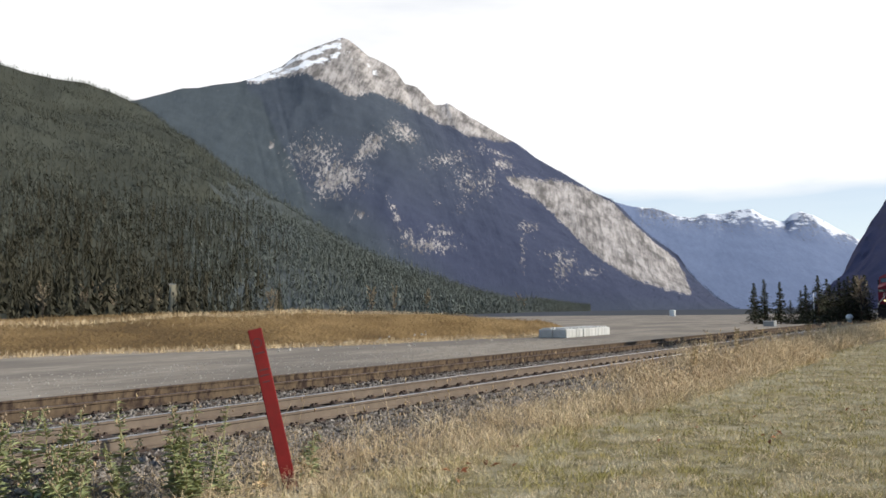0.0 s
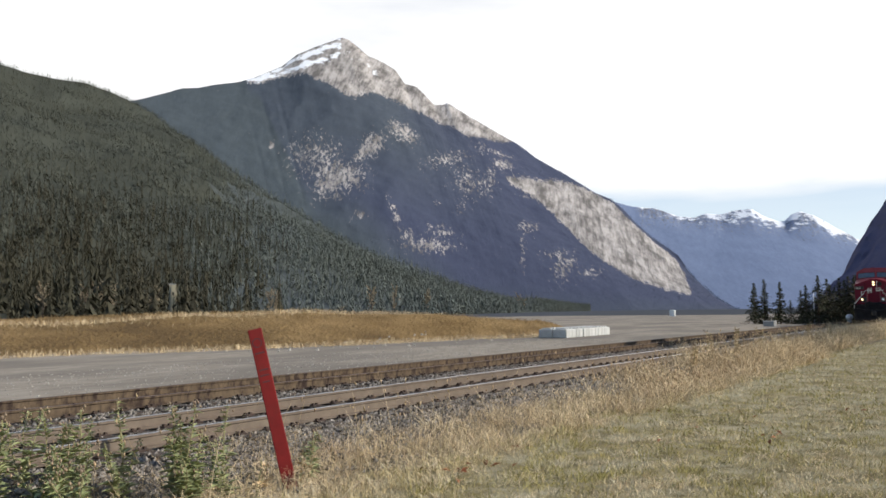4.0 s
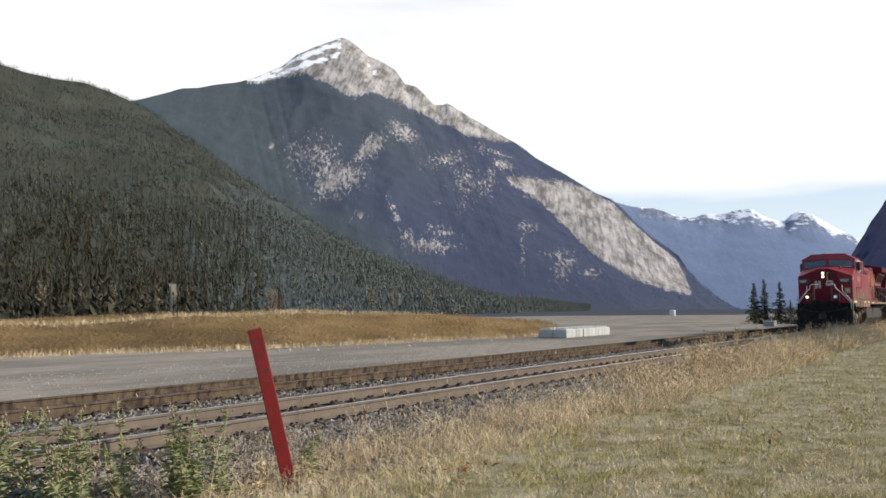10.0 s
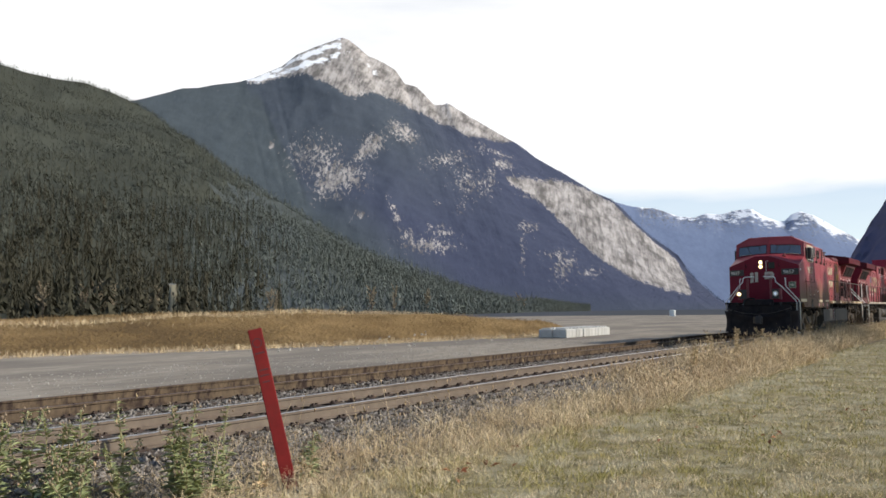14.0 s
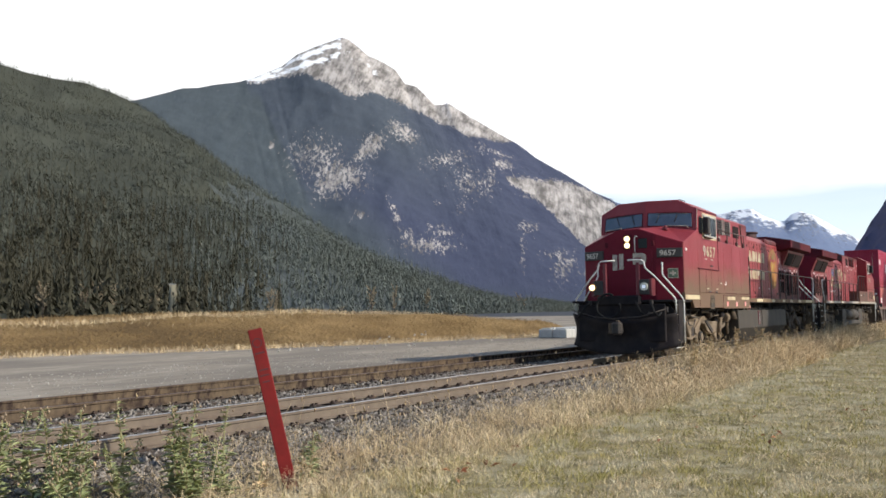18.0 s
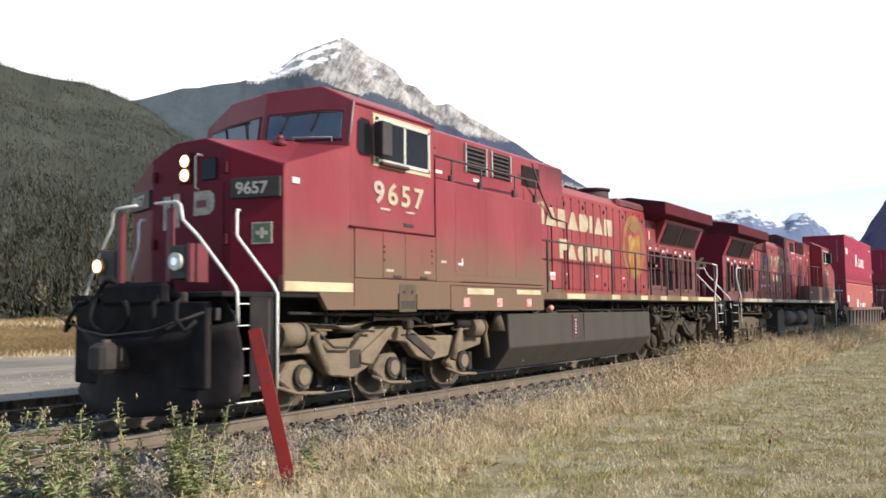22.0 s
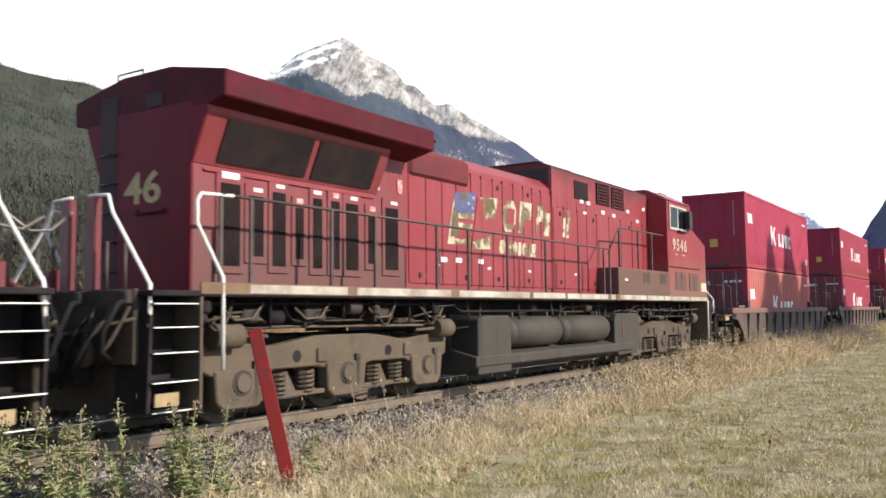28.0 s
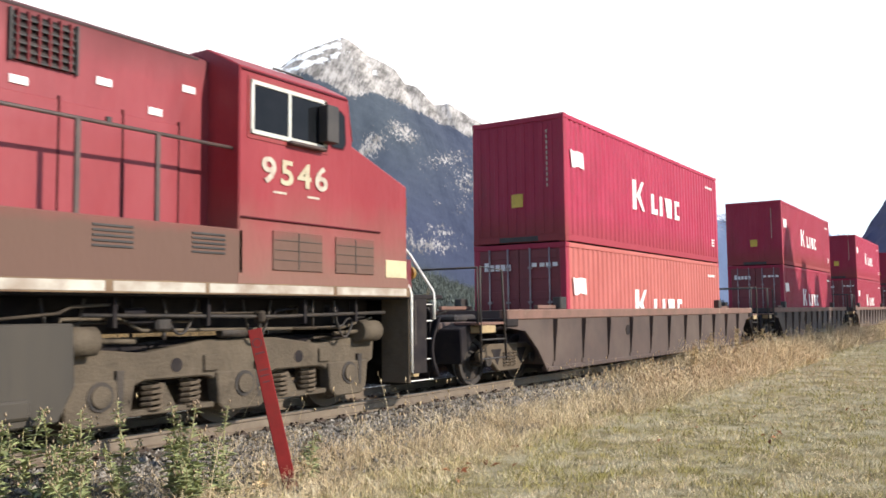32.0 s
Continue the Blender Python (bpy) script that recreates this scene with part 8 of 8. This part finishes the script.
# fallen leaves on the lawn's edge
M_FALLEN = mat("fallen_red_leaf", (0.28, 0.07, 0.025), (0.36, 0.15, 0.06), rough=0.8, scale=15, vary=0.4)
fm = bmesh.new()
vs = [fm.verts.new(p) for p in ((0, 0, 0), (0.05, 0.03, 0.02), (0.11, 0, 0.012), (0.05, -0.03, 0.025))]
fm.faces.new(vs[:3])
fm.faces.new((vs[0], vs[2], vs[3]))
fmesh = bpy.data.meshes.new("fallen_leaf")
fm.to_mesh(fmesh)
fm.free()
fmesh.materials.append(M_FALLEN)
for i in range(26):
    x, y = random.choice(((7.8, 5.1), (8.2, 5.0), (9.6, 5.05), (12, 2.6), (7.5, 4.7))) if i < 16 else (random.uniform(7, 16), random.uniform(1.5, 5.5))
    x, y = x + random.gauss(0, 0.12), y + random.gauss(0, 0.12)
    lf = new("fallen_leaf", fmesh)
    lf.matrix_basis = pose(x, y, ground_z(x, y) + 0.03, random.uniform(-30, 30), random.uniform(-30, 30), random.uniform(0, 360)) @ Matrix.Scale(random.uniform(0.7, 1.25), 4)
    tagged(lf, "curled reddish-brown fallen leaf on the lawn", "leaf", "fallen leaves")

# ---- red marker post ----
post = new("marker_post")
bm = bmesh.new()
box(bm, -0.072, 0.072, -0.03, 0.03, -0.25, 1.63, 0.006)
part("board", bm, M_POST, post)
M_MARK = mat("dark_worn_print", (0.06, 0.012, 0.012), (0.10, 0.015, 0.015), rough=0.7, scale=20)
bm = bmesh.new()
for i in range(24):
    a0, a1 = 2 * math.pi * i / 24, 2 * math.pi * (i + 1) / 24
    q = [bm.verts.new((rr * math.cos(a) - 0.005, -0.0315, 1.48 + rr * math.sin(a))) for rr, a in ((0.040, a0), (0.052, a0), (0.052, a1), (0.040, a1))]
    bm.faces.new(q[::-1])
part("round_mark", bm, M_MARK, post, "dark ring-shaped print")
for z, w in ((1.36, 0.05), (1.18, 0.045), (1.12, 0.048), (1.05, 0.04)):
    bx(post, "print_bar", M_MARK, -w, w, -0.0325, -0.029, z, z + 0.018, 0.001)
post.matrix_basis = Matrix.Translation((6.64, 6.38, -0.33)) @ Matrix.Rotation(radians(-46.5), 4, "Z") @ Matrix.Rotation(radians(-13.0), 4, "Y") @ Matrix.Rotation(radians(-3), 4, "X")
tagged(post, "leaning red painted marker post with worn dark print", "marker post")

# ---- things across the tracks ----
bm = bmesh.new()
box(bm, -0.25, 0.25, -0.48, 0.48, 0.0, 0.56, 0.04)
box(bm, -0.12, 0.12, -0.32, 0.32, 0.54, 0.64, 0.03)
block = part("concrete_block", bm, M_CONC)
block.matrix_basis = pose(48.6, 23.4, -0.31)
tagged(block, "pale concrete block stacked in a row on gravel", "concrete block", "concrete blocks")
for i in range(1, 28):
    col, row = i // 2, i % 2
    copy_thing(block, pose(48.6 + col * 0.54, 23.4 + col * 0.02 + row * 1.0 + random.uniform(-0.05, 0.05), -0.31, 0, 0, random.uniform(-2, 2)))

hut = new("white_cabin")
hut.location = (208.6, 69.8, -0.35)
bx(hut, "cabin", M_WHITE, -0.6, 0.6, -0.6, 0.6, 0.0, 1.5, 0.03)
bx(hut, "hut_roof", M_WHITE, -0.65, 0.65, -0.65, 0.65, 1.5, 1.6, 0.04)
bx(hut, "hut_door", M_BOX, -0.35, 0.35, -0.62, -0.59, 0.05, 1.4, 0.01)
tagged(hut, "small white cabin far off on the gravel flat", "cabin")

cabt = new("signal_cabinet")
cabt.location = (85.9, 19.2, -0.32)
bx(cabt, "cabinet_body", M_BOX, -0.6, 0.6, -0.5, 0.5, 0.0, 0.48, 0.02)
bx(cabt, "cabinet_lid", M_CONC, -0.64, 0.64, -0.54, 0.54, 0.48, 0.54, 0.02)
tagged(cabt, "grey trackside signal cabinet with a pale lid", "cabinet")

gas = new("gas_tank")
gas.location = (98.0, 13.9, -0.30)
bm = bmesh.new()
rod(bm, (-0.55, 0, 0.72), (0.55, 0, 0.72), 0.30, 16)
rod(bm, (-0.72, 0, 0.72), (-0.55, 0, 0.72), 0.14, 16, 0.30)
rod(bm, (0.55, 0, 0.72), (0.72, 0, 0.72), 0.30, 16, 0.14)
part("tank_shell", bm, M_WHITE, gas)
for x in (-0.4, 0.4):
    bx(gas, "tank_leg", M_BOX, x - 0.06, x + 0.06, -0.2, 0.2, 0, 0.48, 0.01)
tagged(gas, "white horizontal gas tank on legs", "gas tank")

pole = new("white_pole")
pole.location = (98.4, 17.4, -0.3)
cyl(pole, "shaft", M_WHITE, (0, 0, 0), (0, 0, 3.3), 0.06, 10)
cyl(pole, "pole_foot", M_BOX, (0, 0, 0), (0, 0, 0.25), 0.14, 10)
tagged(pole, "thin pale pole standing before dark trees", "pole")

# ---- conifers beside the line ----
M_BARK = mat("conifer_bark", (0.08, 0.055, 0.04), (0.12, 0.085, 0.06), rough=0.95, scale=6, bump=0.6, bscale=20)


M_SPRUCE = mat("young_spruce_needles", (0.050, 0.054, 0.032), (0.075, 0.072, 0.042), rough=0.9, scale=0.4, island=0.4, spec=0.1)


def conifer(x, y, h, width, seed, full=1.0, bare=0.08, label="dark green young spruce standing beside the tracks", group="trackside spruces"):
    r = np.random.default_rng(seed)
    t = new("spruce_tree")
    t.location = (x, y, -0.3)
    bm = bmesh.new()
    limbs = bmesh.new()
    rod(bm, (0, 0, 0), (0, 0, h * 0.97), 0.022 * h, 8, 0.01)
    V, F = [], []
    k = 0
    levels = int(24 * full + 2 * h)
    for i in range(levels):
        f = i / (levels - 1)
        z = h * (bare + (0.98 - bare) * f)
        reach = 2.1 * width * (1 - f) ** 0.95 * r.uniform(0.62, 1.15) + 0.05
        for j in range(int(4 + 5 * (1 - f))):
            a = r.uniform(0, 6.28)
            L = reach * r.uniform(0.6, 1.1)
            tip = (L * math.cos(a), L * math.sin(a), z - L * r.uniform(0.15, 0.5) + 0.06)
            if f < 0.8 and j < 3:
                rod(limbs, (0, 0, z), tip, 0.012 * h * 0.4, 4, 0.004)
            for m in range(7):
                g = ((m + 0.8) / 7) ** 0.8
                c = np.array([tip[0] * g, tip[1] * g, z + (tip[2] - z) * g])
                s = 0.070 * h * (1.15 - 0.6 * g) * r.uniform(0.5, 1.0) * (1.1 - 0.5 * f)
                tri = c + r.uniform(-1, 1, (3, 3)) * s * np.array([1, 1, 0.55])
                V += [tuple(q) for q in tri]
                F.append((k, k + 1, k + 2))
                k += 3
    part("trunk", bm, M_BARK, t)
    part("branchwork", limbs, M_BARK, t)["kind"] = "stuff"
    cr = quick("crown", V, F, M_SPRUCE, t)
    cr["kind"] = "stuff"
    return tagged(t, label, "tree", group)


for i, (x, y, h, w) in enumerate(((96.8, 23.2, 4.5, 0.75), (97.5, 22.3, 4.95, 0.85), (97.7, 20.7, 4.6, 0.85), (99.5, 20.0, 2.6, 0.9), (99.5, 18.9, 3.7, 0.9), (98.6, 18.2, 4.2, 1.0), (98.6, 17.0, 5.2, 1.4), (100.5, 16.4, 4.9, 1.3), (106, 19.5, 3.4, 1.3), (107, 18.0, 3.8, 1.5), (109, 17.0, 4.2, 1.6), (102, 15.4, 5.0, 1.4), (103, 14.6, 5.2, 1.4), (104, 14.1, 5.3, 1.4), (108, 13.6, 5.5, 1.6), (110, 16.0, 5.0, 1.7), (112, 18.0, 4.6, 1.7), (112, 15.0, 5.5, 1.8))):
    conifer(x, y, h, w, 70 + i)


# spruces added out of view to shade the line; high crowns spare the lawn
for i, (x, y, h, w) in enumerate(((41.5, -12, 17.2, 1.15), (45, -11.5, 17.6, 1.2), (48.5, -12, 16.4, 1.1), (52, -12.5, 16.2, 1.2), (55.5, -12, 16.0, 1.1), (59.5, -12, 17.0, 1.1), (82, -12, 18.0, 1.4), (87, -12.5, 18.5, 1.4), (92, -12, 18.0, 1.4), (98, -12, 18.5, 1.5), (104, -12, 18.0, 1.5))):
    conifer(x, y, h, w, 200 + i, 1.0, 0.80, "out-of-view spruce with a high crown, added to shade the line", "lawn spruces")


def bare_tree(x, y, z, h, width, seed, label):
    r = np.random.default_rng(seed)
    t = new("bare_aspen")
    t.location = (x, y, z)
    bm = bmesh.new()
    limbs = bmesh.new()
    rod(bm, (0, 0, 0), (0, 0, h * 0.8), 0.014 * h, 7, 0.005 * h)
    V, F = [], []
    k = 0
    for i in range(26):
        z0 = h * r.uniform(0.2, 0.8)
        a, L = r.uniform(0, 6.28), width * r.uniform(0.4, 1.0)
        tip = Vector((L * math.cos(a), L * math.sin(a), z0 + h * r.uniform(0.1, 0.28)))
        rod(limbs, (0, 0, z0), tip, 0.006 * h, 4, 0.002 * h)
        for m in range(26):
            g = r.uniform(0.3, 1.05)
            c = np.array([tip.x * g, tip.y * g, z0 + (tip.z - z0) * g])
            tri = c + r.uniform(-1, 1, (3, 3)) * 0.028 * h
            V += [tuple(q) for q in tri]
            F.append((k, k + 1, k + 2))
            k += 3
    part("trunk", bm, M_BARK, t)
    part("branchwork", limbs, M_BARK, t)["kind"] = "stuff"
    cr = quick("twig_crown", V, F, M_BARE, t)
    cr["kind"] = "stuff"
    return tagged(t, label, "tree", "bare aspens")


for i, (x, y, h, w) in enumerate(((153, 253, 12.9, 3.2), (166, 250, 13.3, 3.0), (170, 252, 14.6, 3.6), (169, 245, 13.7, 3.4), (167, 239, 11.9, 2.4), (187, 242, 13.3, 2.0), (247, 248, 13.1, 2.2), (245, 243, 11.5, 1.8), (289, 246, 5.6, 2.2), (337, 267, 17.4, 3.0), (360, 270, 16.8, 3.0), (407, 282, 17.2, 3.2), (879, 478, 24.7, 5), (864, 463, 17.6, 4))):
    bare_tree(x, y, -0.4, h * 0.95, w, 5 + i, "pale leafless aspen at the forest edge")
bare_tree(102.5, 13.3, -0.3, 5.3, 1.2, 29, "russet leafless aspen beside the tracks")

shed = new("pale_shed")
shed.location = (247.0, 307.7, 0.0)
shed.rotation_euler = (0.0, 0.0, -0.68)
bx(shed, "shed_wall", mat("pale_tan_boards", (0.36, 0.32, 0.22), (0.28, 0.245, 0.17), rough=0.9, scale=0.6), -1.6, 1.6, -1.6, 1.6, 0, 14.6, 0.05)
pr(shed, "shed_roof", M_BOX, [(-1.75, 14.6), (1.75, 14.6), (1.75, 14.8), (-1.75, 15.1)], "y", -1.75, 1.75)
bx(shed, "shed_window", M_GLASS, -0.4, 0.4, -1.63, -1.59, 10.0, 11.2, 0.01)
tagged(shed, "narrow pale tan wooden shed among dark conifers", "shed")

# front row of the forest at the foot of the ridge
forest("forest_edge", ragged(SLOPE_A, 2600, 16, 21, 0.955, 1.05, 60, 1.0, slim=0.12, where=olive), M_NEEDLE, "dark front row of tall conifers below the ridge")

# ---- movement ----
RUN = [(0.0, 97.15), (6.0, 73.21), (9.0, 61.23), (13.0, 45.2), (16.5, 30.85), (18.0, 24.45), (20.0, 16.07), (22.0, 7.82), (24.0, -0.19), (25.5, -6.15), (27.5, -14.18), (29.5, -22.18), (32.0, -32.21)]


def run_at(t):
    """Where the headlight of the leading engine stands at t seconds."""
    for (a, p), (b, q) in zip(RUN, RUN[1:]):
        if t <= b:
            return p + (q - p) * (t - a) / (b - a)
    return RUN[-1][1]


def motions():
    walk(lead_loco, [(t, pose(s, TRACK_Y, 0)) for t, s in RUN])
    walk(trail_loco, [(t, pose(s + 43.35, TRACK_Y, 0, 0, 0, 180)) for t, s in RUN])
    for thing, u, z in CARS:
        walk(thing, [(t, pose(s + u, TRACK_Y, z)) for t, s in RUN])
    for wheel, x, r in SPINNERS:
        turn = -1 if wheel.parent != trail_loco else 1
        rows = []
        for i in range(214):
            t = min(32.0, i * 0.15)
            a = math.degrees((RUN[0][1] - run_at(t)) / r) * turn
            rows.append((t, pose(x, 0, r, 0, a % 360.0, 0)))
        walk(wheel, rows)


motions()
